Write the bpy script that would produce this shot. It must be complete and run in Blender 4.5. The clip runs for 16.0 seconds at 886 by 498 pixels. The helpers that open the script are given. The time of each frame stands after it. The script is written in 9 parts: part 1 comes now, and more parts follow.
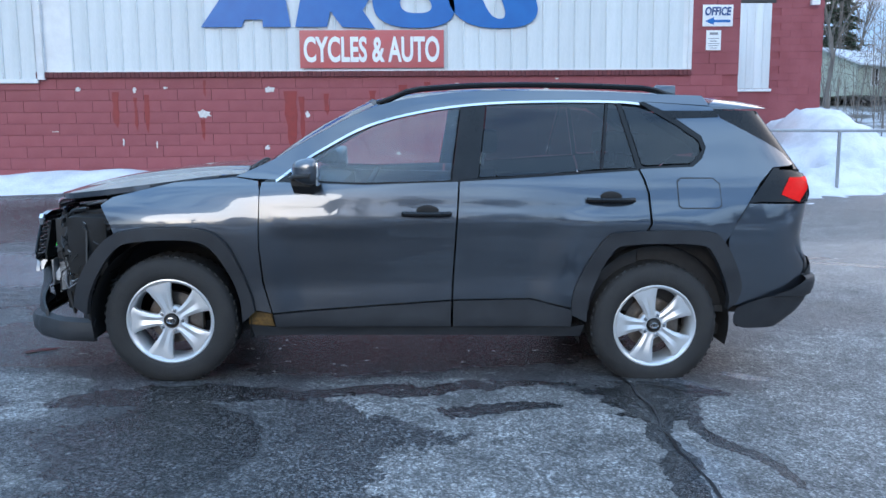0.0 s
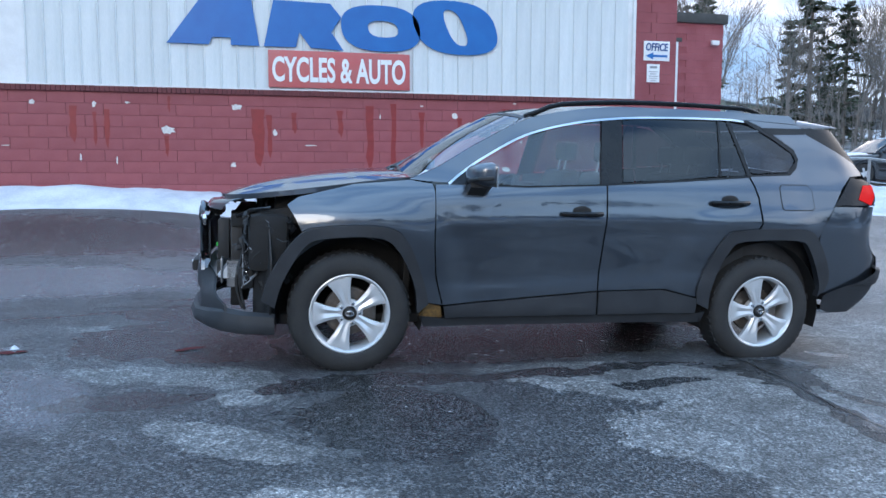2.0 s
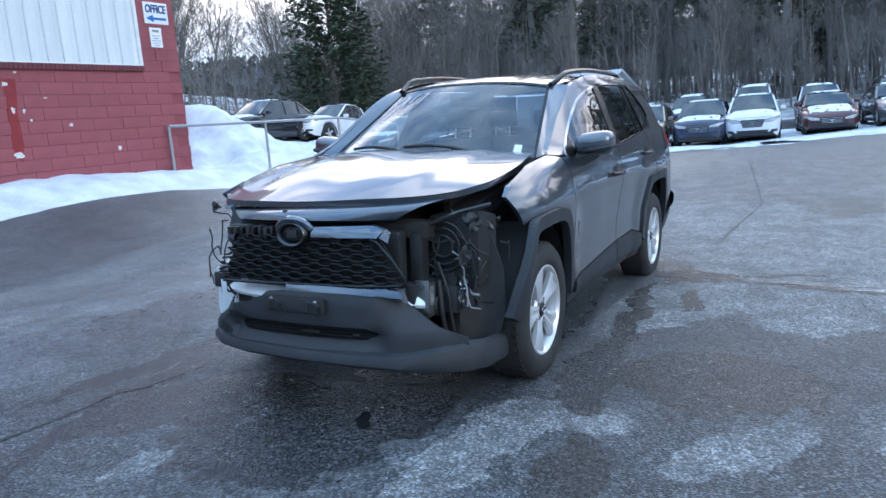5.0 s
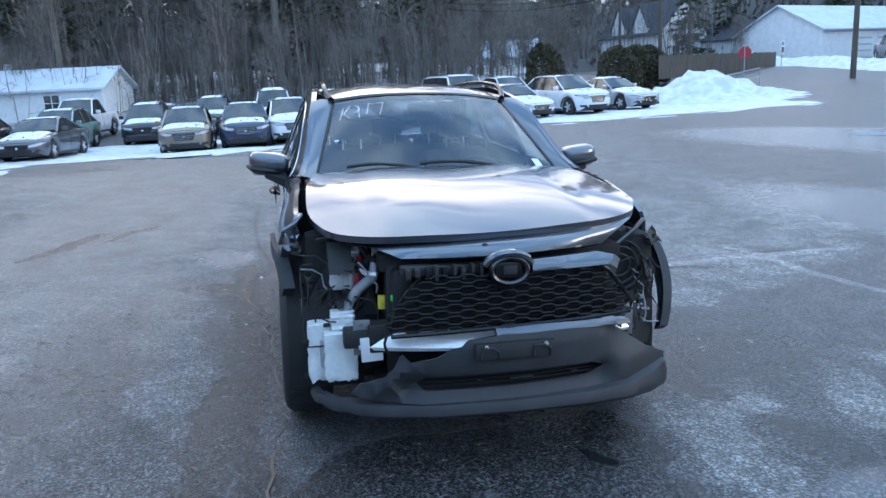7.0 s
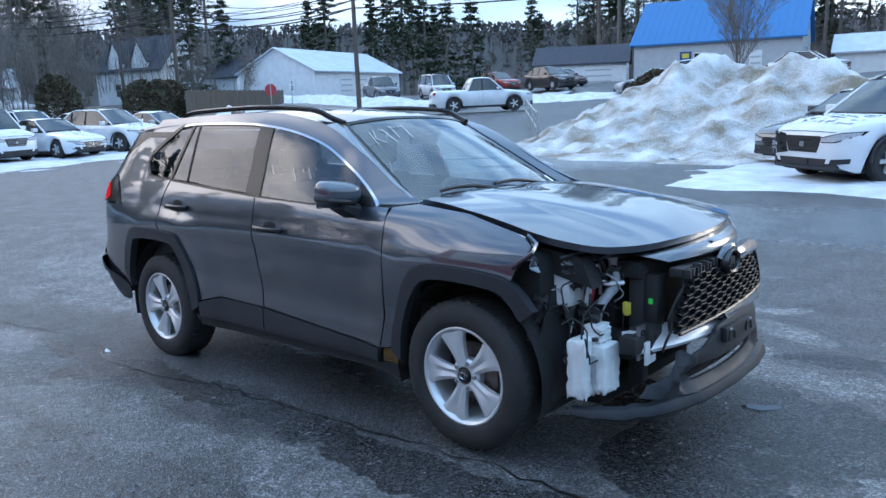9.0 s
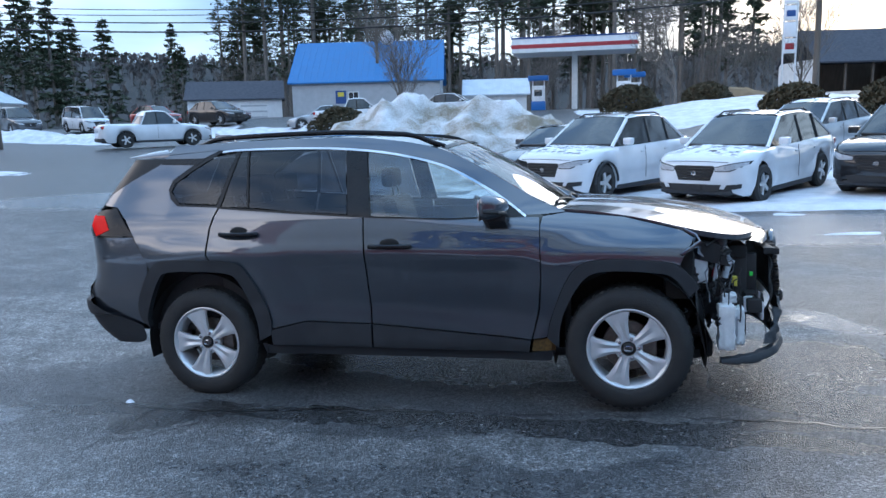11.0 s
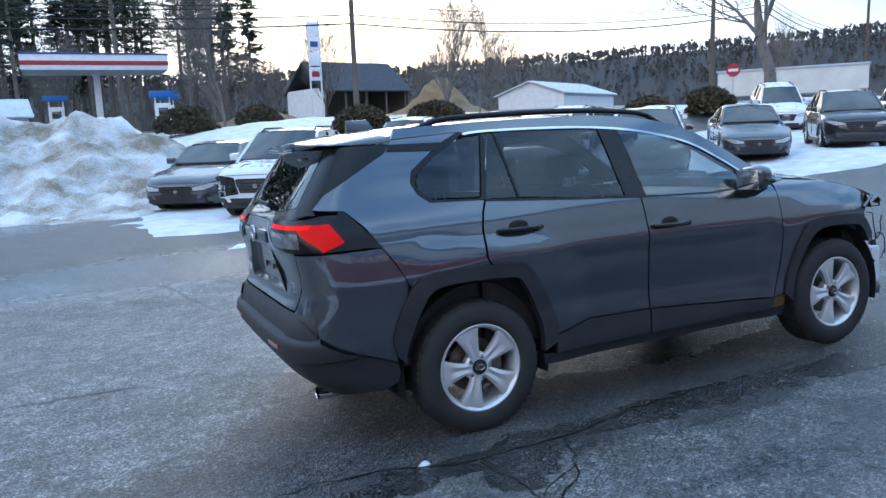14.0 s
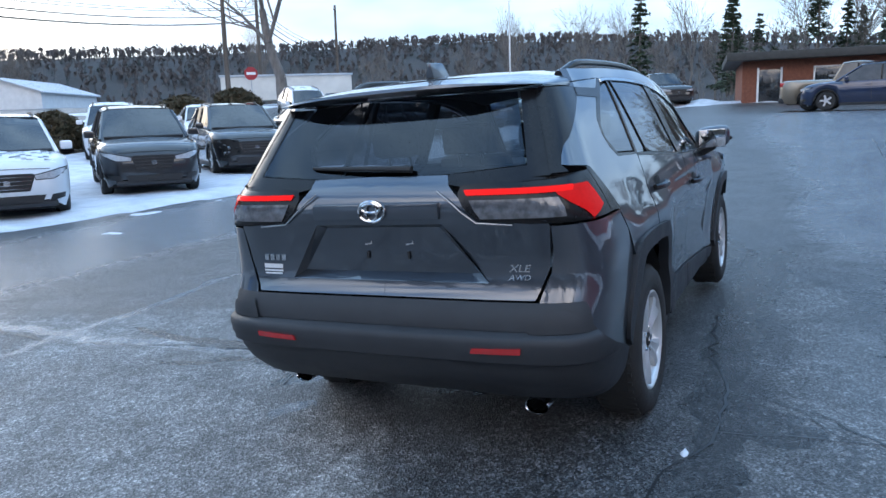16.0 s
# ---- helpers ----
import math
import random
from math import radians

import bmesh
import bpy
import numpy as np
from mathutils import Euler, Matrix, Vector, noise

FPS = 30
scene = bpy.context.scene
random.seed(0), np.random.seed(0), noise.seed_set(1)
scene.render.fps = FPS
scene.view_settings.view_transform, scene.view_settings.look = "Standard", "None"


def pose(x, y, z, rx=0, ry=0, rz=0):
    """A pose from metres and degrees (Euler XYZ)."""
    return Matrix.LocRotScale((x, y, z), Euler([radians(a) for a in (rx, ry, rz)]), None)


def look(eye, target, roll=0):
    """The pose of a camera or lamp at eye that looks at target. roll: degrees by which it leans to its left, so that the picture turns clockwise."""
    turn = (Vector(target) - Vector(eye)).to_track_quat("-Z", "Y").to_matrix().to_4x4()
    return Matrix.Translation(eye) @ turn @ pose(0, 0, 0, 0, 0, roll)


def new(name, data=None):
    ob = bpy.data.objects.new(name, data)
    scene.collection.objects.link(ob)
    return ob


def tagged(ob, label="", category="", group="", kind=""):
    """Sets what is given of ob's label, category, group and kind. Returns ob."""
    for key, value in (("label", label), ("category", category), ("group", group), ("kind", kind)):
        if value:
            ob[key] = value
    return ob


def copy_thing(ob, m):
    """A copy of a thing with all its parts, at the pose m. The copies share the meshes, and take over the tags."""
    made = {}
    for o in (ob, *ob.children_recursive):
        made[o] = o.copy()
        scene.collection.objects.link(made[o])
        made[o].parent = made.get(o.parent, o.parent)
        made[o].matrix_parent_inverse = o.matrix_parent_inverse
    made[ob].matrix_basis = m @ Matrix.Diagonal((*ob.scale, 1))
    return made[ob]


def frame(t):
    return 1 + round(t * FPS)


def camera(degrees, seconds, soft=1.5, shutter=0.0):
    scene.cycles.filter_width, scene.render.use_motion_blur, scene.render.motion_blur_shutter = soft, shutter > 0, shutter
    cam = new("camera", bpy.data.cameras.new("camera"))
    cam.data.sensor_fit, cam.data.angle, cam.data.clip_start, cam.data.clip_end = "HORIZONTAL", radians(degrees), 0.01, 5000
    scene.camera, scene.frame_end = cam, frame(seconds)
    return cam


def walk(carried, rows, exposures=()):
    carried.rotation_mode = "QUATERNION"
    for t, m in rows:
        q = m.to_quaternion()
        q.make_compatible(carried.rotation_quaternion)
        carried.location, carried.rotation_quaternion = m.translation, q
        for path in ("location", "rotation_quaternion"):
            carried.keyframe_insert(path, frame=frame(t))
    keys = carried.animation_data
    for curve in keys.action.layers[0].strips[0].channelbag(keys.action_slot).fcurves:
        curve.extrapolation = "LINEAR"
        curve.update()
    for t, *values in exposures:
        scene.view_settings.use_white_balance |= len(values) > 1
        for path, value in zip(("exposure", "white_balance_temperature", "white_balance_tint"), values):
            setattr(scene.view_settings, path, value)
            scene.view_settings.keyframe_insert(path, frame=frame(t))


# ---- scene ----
cam = camera(61.0, 16.0, 1.5, 0.0)
PATH = [
    (0, (-0.022, -5.016, 1.264), (0.067, -3.035, 1.009), -0.55),
    (0.5, (-0.193, -5.427, 1.241), (0.011, -3.451, 1.011), -0.08),
    (1, (-0.401, -5.626, 1.204), (-0.182, -3.648, 1.009), 1.11),
    (1.5, (-0.963, -5.542, 1.148), (-0.679, -3.571, 0.969), 0.74),
    (2, (-1.693, -5.269, 1.151), (-1.284, -3.320, 0.963), 0.11),
    (2.5, (-2.453, -5.006, 1.187), (-1.886, -3.096, 1.013), -1.15),
    (3, (-3.161, -4.599, 1.209), (-2.367, -2.777, 0.991), -3.16),
    (3.5, (-3.786, -4.141, 1.214), (-2.749, -2.455, 0.930), -2.96),
    (4, (-4.308, -3.592, 1.255), (-2.976, -2.126, 0.982), -3.52),
    (4.2, (-4.459, -3.347, 1.265), (-3.023, -1.981, 0.999), -4.25),
    (6.3, (-5.309, -0.272, 1.637), (-3.364, -0.162, 1.185), -1.85),
    (6.5, (-5.247, 0.036, 1.644), (-3.296, 0.017, 1.205), -2.23),
    (7, (-5.042, 0.795, 1.668), (-3.128, 0.411, 1.233), -2.85),
    (7.5, (-4.731, 1.521, 1.673), (-2.925, 0.784, 1.232), -2.70),
    (8, (-4.343, 2.199, 1.710), (-2.683, 1.161, 1.300), -2.54),
    (8.5, (-3.884, 2.827, 1.710), (-2.379, 1.569, 1.319), -2.45),
    (9, (-3.459, 3.442, 1.727), (-2.176, 1.961, 1.326), -2.18),
    (9.2, (-3.279, 3.651, 1.716), (-2.099, 2.088, 1.313), -2.28),
    (11.3, (-0.872, 5.266, 1.761), (-0.528, 3.325, 1.424), -1.52),
    (11.5, (-0.576, 5.308, 1.751), (-0.318, 3.354, 1.412), -1.60),
    (12, (0.177, 5.333, 1.739), (0.242, 3.363, 1.397), -1.65),
    (12.5, (0.982, 5.246, 1.713), (0.840, 3.281, 1.371), -1.70),
    (13, (1.726, 5.077, 1.690), (1.372, 3.137, 1.362), -2.46),
    (13.5, (2.466, 4.773, 1.650), (1.892, 2.884, 1.334), -2.14),
    (14, (3.096, 4.317, 1.607), (2.285, 2.516, 1.295), -2.13),
    (14.5, (3.693, 3.747, 1.570), (2.613, 2.094, 1.254), -2.02),
    (15, (4.165, 3.084, 1.507), (2.821, 1.639, 1.180), -2.37),
    (15.5, (4.576, 2.356, 1.468), (2.999, 1.174, 1.121), -2.50),
    (16, (4.898, 1.583, 1.426), (3.141, 0.690, 1.085), -1.83),
]
EXPOSE = [(0, .66), (2.0, .60), (4.2, .74), (7.5, .66), (9.5, .56), (11.5, .44), (16, .46)]
walk(cam, [(t, look(eye, target, roll)) for t, eye, target, roll in PATH], EXPOSE)

# ---------------------------------------------------------------- light: a clouded winter dusk
SUN_YAW, SUN_UP = 200.0, 9.0
world = bpy.data.worlds.new("dusk")
scene.world = world
world.use_nodes = True
wn = world.node_tree
bg = wn.nodes["Background"]
sky = wn.nodes.new("ShaderNodeTexSky")
sky.sky_type, sky.sun_disc = "NISHITA", False
sky.sun_elevation, sky.sun_rotation = radians(SUN_UP), radians(SUN_YAW)
sky.air_density, sky.dust_density, sky.ozone_density = 1.0, 2.0, 1.5
# broken cloud over the whole sky, brighter and warmer towards the low sun
tc = wn.nodes.new("ShaderNodeTexCoord")
mp = wn.nodes.new("ShaderNodeMapping")
mp.inputs["Scale"].default_value = (1, 1, 3.2)
cl = wn.nodes.new("ShaderNodeTexNoise")
cl.inputs["Scale"].default_value, cl.inputs["Detail"].default_value = 2.6, 4
wn.links.new(tc.outputs["Generated"], mp.inputs[0])
wn.links.new(mp.outputs[0], cl.inputs[0])
cr = wn.nodes.new("ShaderNodeValToRGB")
cr.color_ramp.elements[0].position, cr.color_ramp.elements[0].color = .38, (1.05, 2.4, 4.9, 1)
cr.color_ramp.elements[1].position, cr.color_ramp.elements[1].color = .62, (3.9, 6.0, 8.6, 1)
wn.links.new(cl.outputs[0], cr.inputs[0])
wm = wn.nodes.new("ShaderNodeMix")
wm.data_type = "RGBA"
wm.inputs[0].default_value = .80
wn.links.new(sky.outputs[0], wm.inputs[6])
wn.links.new(cr.outputs[0], wm.inputs[7])
# the cloud is a little brighter overhead than at the horizon
sp_ = wn.nodes.new("ShaderNodeSeparateXYZ")
wn.links.new(tc.outputs["Generated"], sp_.inputs[0])
up = wn.nodes.new("ShaderNodeMapRange")
up.inputs[1].default_value, up.inputs[2].default_value, up.inputs[3].default_value, up.inputs[4].default_value = .10, .85, .88, 1.46
wn.links.new(sp_.outputs[2], up.inputs[0])
sc_ = wn.nodes.new("ShaderNodeVectorMath")
sc_.operation = "SCALE"
wn.links.new(wm.outputs[2], sc_.inputs[0])
wn.links.new(up.outputs[0], sc_.inputs["Scale"])
# the cloud away from the low sun is flushed pink
dt = wn.nodes.new("ShaderNodeVectorMath")
dt.operation = "DOT_PRODUCT"
dt.inputs[1].default_value = (.90, .42, 0)
wn.links.new(tc.outputs["Generated"], dt.inputs[0])
pk = wn.nodes.new("ShaderNodeMapRange")
pk.interpolation_type = "SMOOTHSTEP"
pk.inputs[1].default_value, pk.inputs[2].default_value = -.1, .85
wn.links.new(dt.outputs["Value"], pk.inputs[0])
tint = wn.nodes.new("ShaderNodeMix")
tint.data_type = "RGBA"
tint.inputs[6].default_value, tint.inputs[7].default_value = (1, 1, 1, 1), (1.16, 1.02, .95, 1)
wn.links.new(pk.outputs[0], tint.inputs[0])
fin_ = wn.nodes.new("ShaderNodeVectorMath")
fin_.operation = "MULTIPLY"
wn.links.new(sc_.outputs[0], fin_.inputs[0])
wn.links.new(tint.outputs[2], fin_.inputs[1])
# lit cloud: broken peach banks on one side, a pale warm band low on the other
def toward(x, y, lo, hi):
    d = wn.nodes.new("ShaderNodeVectorMath")
    d.operation = "DOT_PRODUCT"
    d.inputs[1].default_value = (x, y, 0)
    wn.links.new(tc.outputs["Generated"], d.inputs[0])
    return ramp01(d.outputs["Value"], lo, hi)
def ramp01(v, lo, hi):
    r = wn.nodes.new("ShaderNodeMapRange")
    r.interpolation_type = "SMOOTHSTEP"
    r.inputs[1].default_value, r.inputs[2].default_value = lo, hi
    wn.links.new(v, r.inputs[0])
    return r.outputs[0]
def times(a, b):
    m = wn.nodes.new("ShaderNodeMath")
    m.operation = "MULTIPLY"
    wn.links.new(a, m.inputs[0])
    wn.links.new(b, m.inputs[1])
    return m.outputs[0]
def glow_on(base, mask, col):
    v = wn.nodes.new("ShaderNodeVectorMath")
    v.operation = "MULTIPLY_ADD"
    v.inputs[1].default_value = col
    wn.links.new(mask, v.inputs[0])
    wn.links.new(base, v.inputs[2])
    return v.outputs[0]
z_ = sp_.outputs[2]
bank = times(times(toward(.87, .42, .15, .75), ramp01(cl.outputs[0], .30, .60)), times(ramp01(z_, .04, .20), ramp01(z_, .74, .46)))
low = times(toward(-.80, -.60, -.1, .8), ramp01(z_, .42, .02))
sky_col = glow_on(glow_on(fin_.outputs[0], bank, (8.6, 6.6, 5.0)), low, (.9, .8, .5))
wn.links.new(sky_col, bg.inputs[0])
bg.inputs[1].default_value = .185

sun = bpy.data.lights.new("sun", "SUN")
sun.energy, sun.angle, sun.color = .5, radians(25), (1.0, .96, .91)
sun_ob = new("sun", sun)
sun_ob.matrix_world = look((0, 0, 50), (50 * -math.sin(radians(SUN_YAW)) * 3, 50 * -math.cos(radians(SUN_YAW)) * 3, 0))

# ---------------------------------------------------------------- helpers
def spl(xs, ys, x):
    """Smooth curve through the knots, clamped at its ends."""
    n = len(xs)
    if x <= xs[0]:
        return ys[0]
    if x >= xs[-1]:
        return ys[-1]
    i = 0
    while x > xs[i + 1]:
        i += 1
    def slope(k):
        if k == 0:
            return (ys[1] - ys[0]) / (xs[1] - xs[0])
        if k == n - 1:
            return (ys[-1] - ys[-2]) / (xs[-1] - xs[-2])
        return (ys[k + 1] - ys[k - 1]) / (xs[k + 1] - xs[k - 1])
    w = xs[i + 1] - xs[i]
    u = (x - xs[i]) / w
    a, b = slope(i) * w, slope(i + 1) * w
    return ((2 * u - 3) * u * u + 1) * ys[i] + ((u - 2) * u + 1) * u * a + (3 - 2 * u) * u * u * ys[i + 1] + (u - 1) * u * u * b


def sstep(a, b, v):
    s = min(max((v - a) / (b - a), 0.0), 1.0)
    return s * s * (3 - 2 * s)


# spot heights of the lot: x, y, level
GRADE_LOT = [(0, 0, 0), (4, 0, -.12), (-4, 0, .12), (0, 4, .17), (0, -4, -.13), (-4, -4, -.03), (4, 4, .05), (-4, 4, .29), (4, -4, -.2),
          (.3, -11, -.03), (-2.5, -10.5, -.02), (-5.9, -10.5, .09), (-9.6, -11, .22), (-17.4, -10.9, .6), (-24, -10.8, .92), (-37, -10.8, 1.45), (-27, 1.7, 1.25), (-41, -2.5, 1.8)]
GRADE_ROAD = [(22, 4, -.42), (27, 5, -.62), (22, 11, -.45), (30, 10, -.5), (14, 6.8, .1), (26, -9.4, -.12), (28, -17, -.05), (25, -34, .66), (9.6, -17, 0), (24, -52, 2.0), (52, -46, 1.57),
          (63, -32, 1.65), (2, -57, 2.3), (-11, -38, 2.4), (-21, -66, 3.3), (-5, 8.4, .68), (3, 8.6, .62), (9, 8.6, .45), (-16, 9, .9), (48, 14, .5), (30, 30, .8), (-70, 0, 2.2)]
GRADE_FAR = [(80, -42, 2.0), (60, -49, 2.0), (-43, -67, 3.6), (-42, -35, 2.9), (-32, -28, 2.4), (38, 12.5, -.3), (28, -64, 2.4), (19, 19.5, .9), (-25, -60, 3.1)]
GRADES = GRADE_LOT + GRADE_ROAD + GRADE_FAR
_G = np.array(GRADES, float)


def ground_z(x, y):
    d2 = (_G[:, 0] - x) ** 2 + (_G[:, 1] - y) ** 2
    near = d2.min()
    w = 1.0 / (d2 + 1.5 + .06 * near) ** 1.6
    return float((w * _G[:, 2]).sum() / w.sum())


def shade(me, smooth):
    if smooth:
        me.polygons.foreach_set("use_smooth", [True] * len(me.polygons))


def part(name, bm, material, parent=None, label="", smooth=True, bevel=0.0):
    """Links a bmesh as one mesh object, under a thing or a part."""
    me = bpy.data.meshes.new(name)
    bmesh.ops.recalc_face_normals(bm, faces=bm.faces) if bevel < 0 else None
    bm.to_mesh(me)
    bm.free()
    shade(me, smooth)
    me.materials.append(material)
    ob = new(name, me)
    if parent is not None:
        ob.parent = parent
    if label:
        ob["label"] = label
    if smooth:
        me.set_sharp_from_angle(angle=radians(38))
    return ob


def pydata(name, verts, faces, material, parent=None, label="", smooth=True, sharp=38):
    me = bpy.data.meshes.new(name)
    me.from_pydata([tuple(v) for v in verts], [], faces)
    me.update()
    shade(me, smooth)
    me.materials.append(material)
    if smooth and sharp:
        me.set_sharp_from_angle(angle=radians(sharp))
    ob = new(name, me)
    if parent is not None:
        ob.parent = parent
    if label:
        ob["label"] = label
    return ob


def thing(name, m, label, category, group="", kind=""):
    ob = new(name)
    ob.empty_display_size = .2
    ob.matrix_world = m
    return tagged(ob, label, category, group, kind)


def add_box(bm, x0, x1, y0, y1, z0, z1, bev=0.0, m=None):
    r = bmesh.ops.create_cube(bm, size=1)
    vs = r["verts"]
    for v in vs:
        v.co = Vector(((x0 + x1) / 2 + (x1 - x0) * v.co.x, (y0 + y1) / 2 + (y1 - y0) * v.co.y, (z0 + z1) / 2 + (z1 - z0) * v.co.z))
    if bev:
        es = list({e for v in vs for e in v.link_edges})
        rr = bmesh.ops.bevel(bm, geom=es, offset=bev, segments=2, affect="EDGES", profile=.6)
        vs = list({v for f in rr["faces"] for v in f.verts} | {v for v in vs if v.is_valid})
    if m is not None:
        bmesh.ops.transform(bm, matrix=m, verts=vs)
    return vs


def box_bm(x0, x1, y0, y1, z0, z1, bev=0.0, m=None):
    bm = bmesh.new()
    add_box(bm, x0, x1, y0, y1, z0, z1, bev, m)
    return bm


def add_tube(bm, pts, r, n=8, cap=True, r2=None):
    """A round tube along points."""
    rings = []
    pts = [Vector(p) for p in pts]
    up = Vector((.13, .27, .95))
    for i, p in enumerate(pts):
        d = (pts[min(i + 1, len(pts) - 1)] - pts[max(i - 1, 0)]).normalized()
        a = d.cross(up)
        if a.length < .05:
            a = d.cross(Vector((1, 0, 0)))
        a.normalize()
        b = d.cross(a)
        rr = r if r2 is None else r + (r2 - r) * i / (len(pts) - 1)
        rings.append([bm.verts.new(p + (a * math.cos(2 * math.pi * k / n) + b * math.sin(2 * math.pi * k / n)) * rr) for k in range(n)])
    for q, w in zip(rings, rings[1:]):
        for k in range(n):
            bm.faces.new((q[k], q[(k + 1) % n], w[(k + 1) % n], w[k]))
    if cap:
        bm.faces.new(rings[0][::-1])
        bm.faces.new(rings[-1])
    return bm


def tube_bm(pts, r, n=8, r2=None):
    return add_tube(bmesh.new(), pts, r, n, True, r2)


def lathe_bm(profile, n=48, axis="Y"):
    """Turns (radius, along) points round an axis."""
    bm = bmesh.new()
    rings = []
    for r, a in profile:
        ring = []
        for k in range(n):
            c, s = math.cos(2 * math.pi * k / n) * r, math.sin(2 * math.pi * k / n) * r
            ring.append(bm.verts.new((c, a, s) if axis == "Y" else (c, s, a)))
        rings.append(ring)
    for q, w in zip(rings, rings[1:]):
        for k in range(n):
            bm.faces.new((q[k], q[(k + 1) % n], w[(k + 1) % n], w[k]))
    bmesh.ops.recalc_face_normals(bm, faces=bm.faces)
    return bm


def prism_bm(poly, h0, h1, plane="XZ"):
    """A polygon given thickness along the third axis."""
    bm = bmesh.new()
    def at(p, h):
        return {"XZ": (p[0], h, p[1]), "XY": (p[0], p[1], h), "YZ": (h, p[0], p[1])}[plane]
    a = [bm.verts.new(at(p, h0)) for p in poly]
    b = [bm.verts.new(at(p, h1)) for p in poly]
    bm.faces.new(a)
    bm.faces.new(b[::-1])
    n = len(poly)
    for i in range(n):
        bm.faces.new((a[i], a[(i + 1) % n], b[(i + 1) % n], b[i]))
    bmesh.ops.recalc_face_normals(bm, faces=bm.faces)
    bmesh.ops.triangulate(bm, faces=[f for f in bm.faces if len(f.verts) > 4])
    return bm


def inset2(poly, d):
    """Moves every edge of a polygon inwards by d."""
    n = len(poly)
    area = sum(poly[i][0] * poly[(i + 1) % n][1] - poly[(i + 1) % n][0] * poly[i][1] for i in range(n))
    s = 1 if area > 0 else -1
    out = []
    for i in range(n):
        p0, p1, p2 = Vector(poly[i - 1]), Vector(poly[i]), Vector(poly[(i + 1) % n])
        a, b = (p1 - p0).normalized(), (p2 - p1).normalized()
        na, nb = Vector((-a.y, a.x)) * s, Vector((-b.y, b.x)) * s
        m = (na + nb)
        m = m / max(.5, m.dot(na)) if m.length > 1e-6 else na
        out.append(tuple(p1 + m * d))
    return out


def sheet_bm(poly, surf, step=.05, thick=(0, 0, 0), gap=.0025):
    """A flat outline cut into a grid, laid on the surface surf(a, b), with its rim turned inwards by thick."""
    if gap:
        poly = inset2(poly, gap)
    bm = bmesh.new()
    f = bm.faces.new([bm.verts.new((p[0], p[1], 0)) for p in poly])
    f.normal_update()
    if f.normal.z < 0:
        f.normal_flip()
    bmesh.ops.triangulate(bm, faces=bm.faces[:])
    for k in (0, 1):
        lo, hi = min(p[k] for p in poly), max(p[k] for p in poly)
        c = math.ceil(lo / step) * step
        while c < hi - 1e-4:
            if c > lo + 1e-4:
                bmesh.ops.bisect_plane(bm, geom=bm.verts[:] + bm.edges[:] + bm.faces[:], plane_co=(c, c, 0), plane_no=(1, 0, 0) if k == 0 else (0, 1, 0), dist=1e-5)
            c += step
    bmesh.ops.remove_doubles(bm, verts=bm.verts[:], dist=1e-5)
    for v in bm.verts:
        v.co = Vector(surf(v.co.x, v.co.y))
    bmesh.ops.recalc_face_normals(bm, faces=bm.faces)
    if any(thick):
        if sum(f.normal.dot(Vector(thick)) * f.calc_area() for f in bm.faces) > 0:
            bmesh.ops.reverse_faces(bm, faces=bm.faces[:])
        edge = [e for e in bm.edges if e.is_boundary]
        r = bmesh.ops.extrude_edge_only(bm, edges=edge)
        for v in r["geom"]:
            if isinstance(v, bmesh.types.BMVert):
                v.co += Vector(thick)
    return bm


def curve2(pts, n=6, closed=False):
    """Rounds a 2D line with a smooth curve through its points."""
    out = []
    m = len(pts)
    for i in range(m if closed else m - 1):
        p0 = pts[i - 1] if (i > 0 or closed) else pts[0]
        p1, p2 = pts[i], pts[(i + 1) % m]
        p3 = pts[(i + 2) % m] if (i + 2 < m or closed) else p2
        for k in range(n):
            u = k / n
            out.append(tuple(.5 * (2 * b + (c - a) * u + (2 * a - 5 * b + 4 * c - d) * u * u + (3 * b - a - 3 * c + d) * u ** 3) for a, b, c, d in zip(p0, p1, p2, p3)))
    if not closed:
        out.append(tuple(pts[-1]))
    return out


def curve3(pts, n=5):
    """A smooth run through points in space."""
    return [Vector(p) for p in curve2(pts, n)]


# ---------------------------------------------------------------- materials
def nodes_of(m):
    m.use_nodes = True
    nt = m.node_tree
    return nt, nt.nodes["Principled BSDF"]


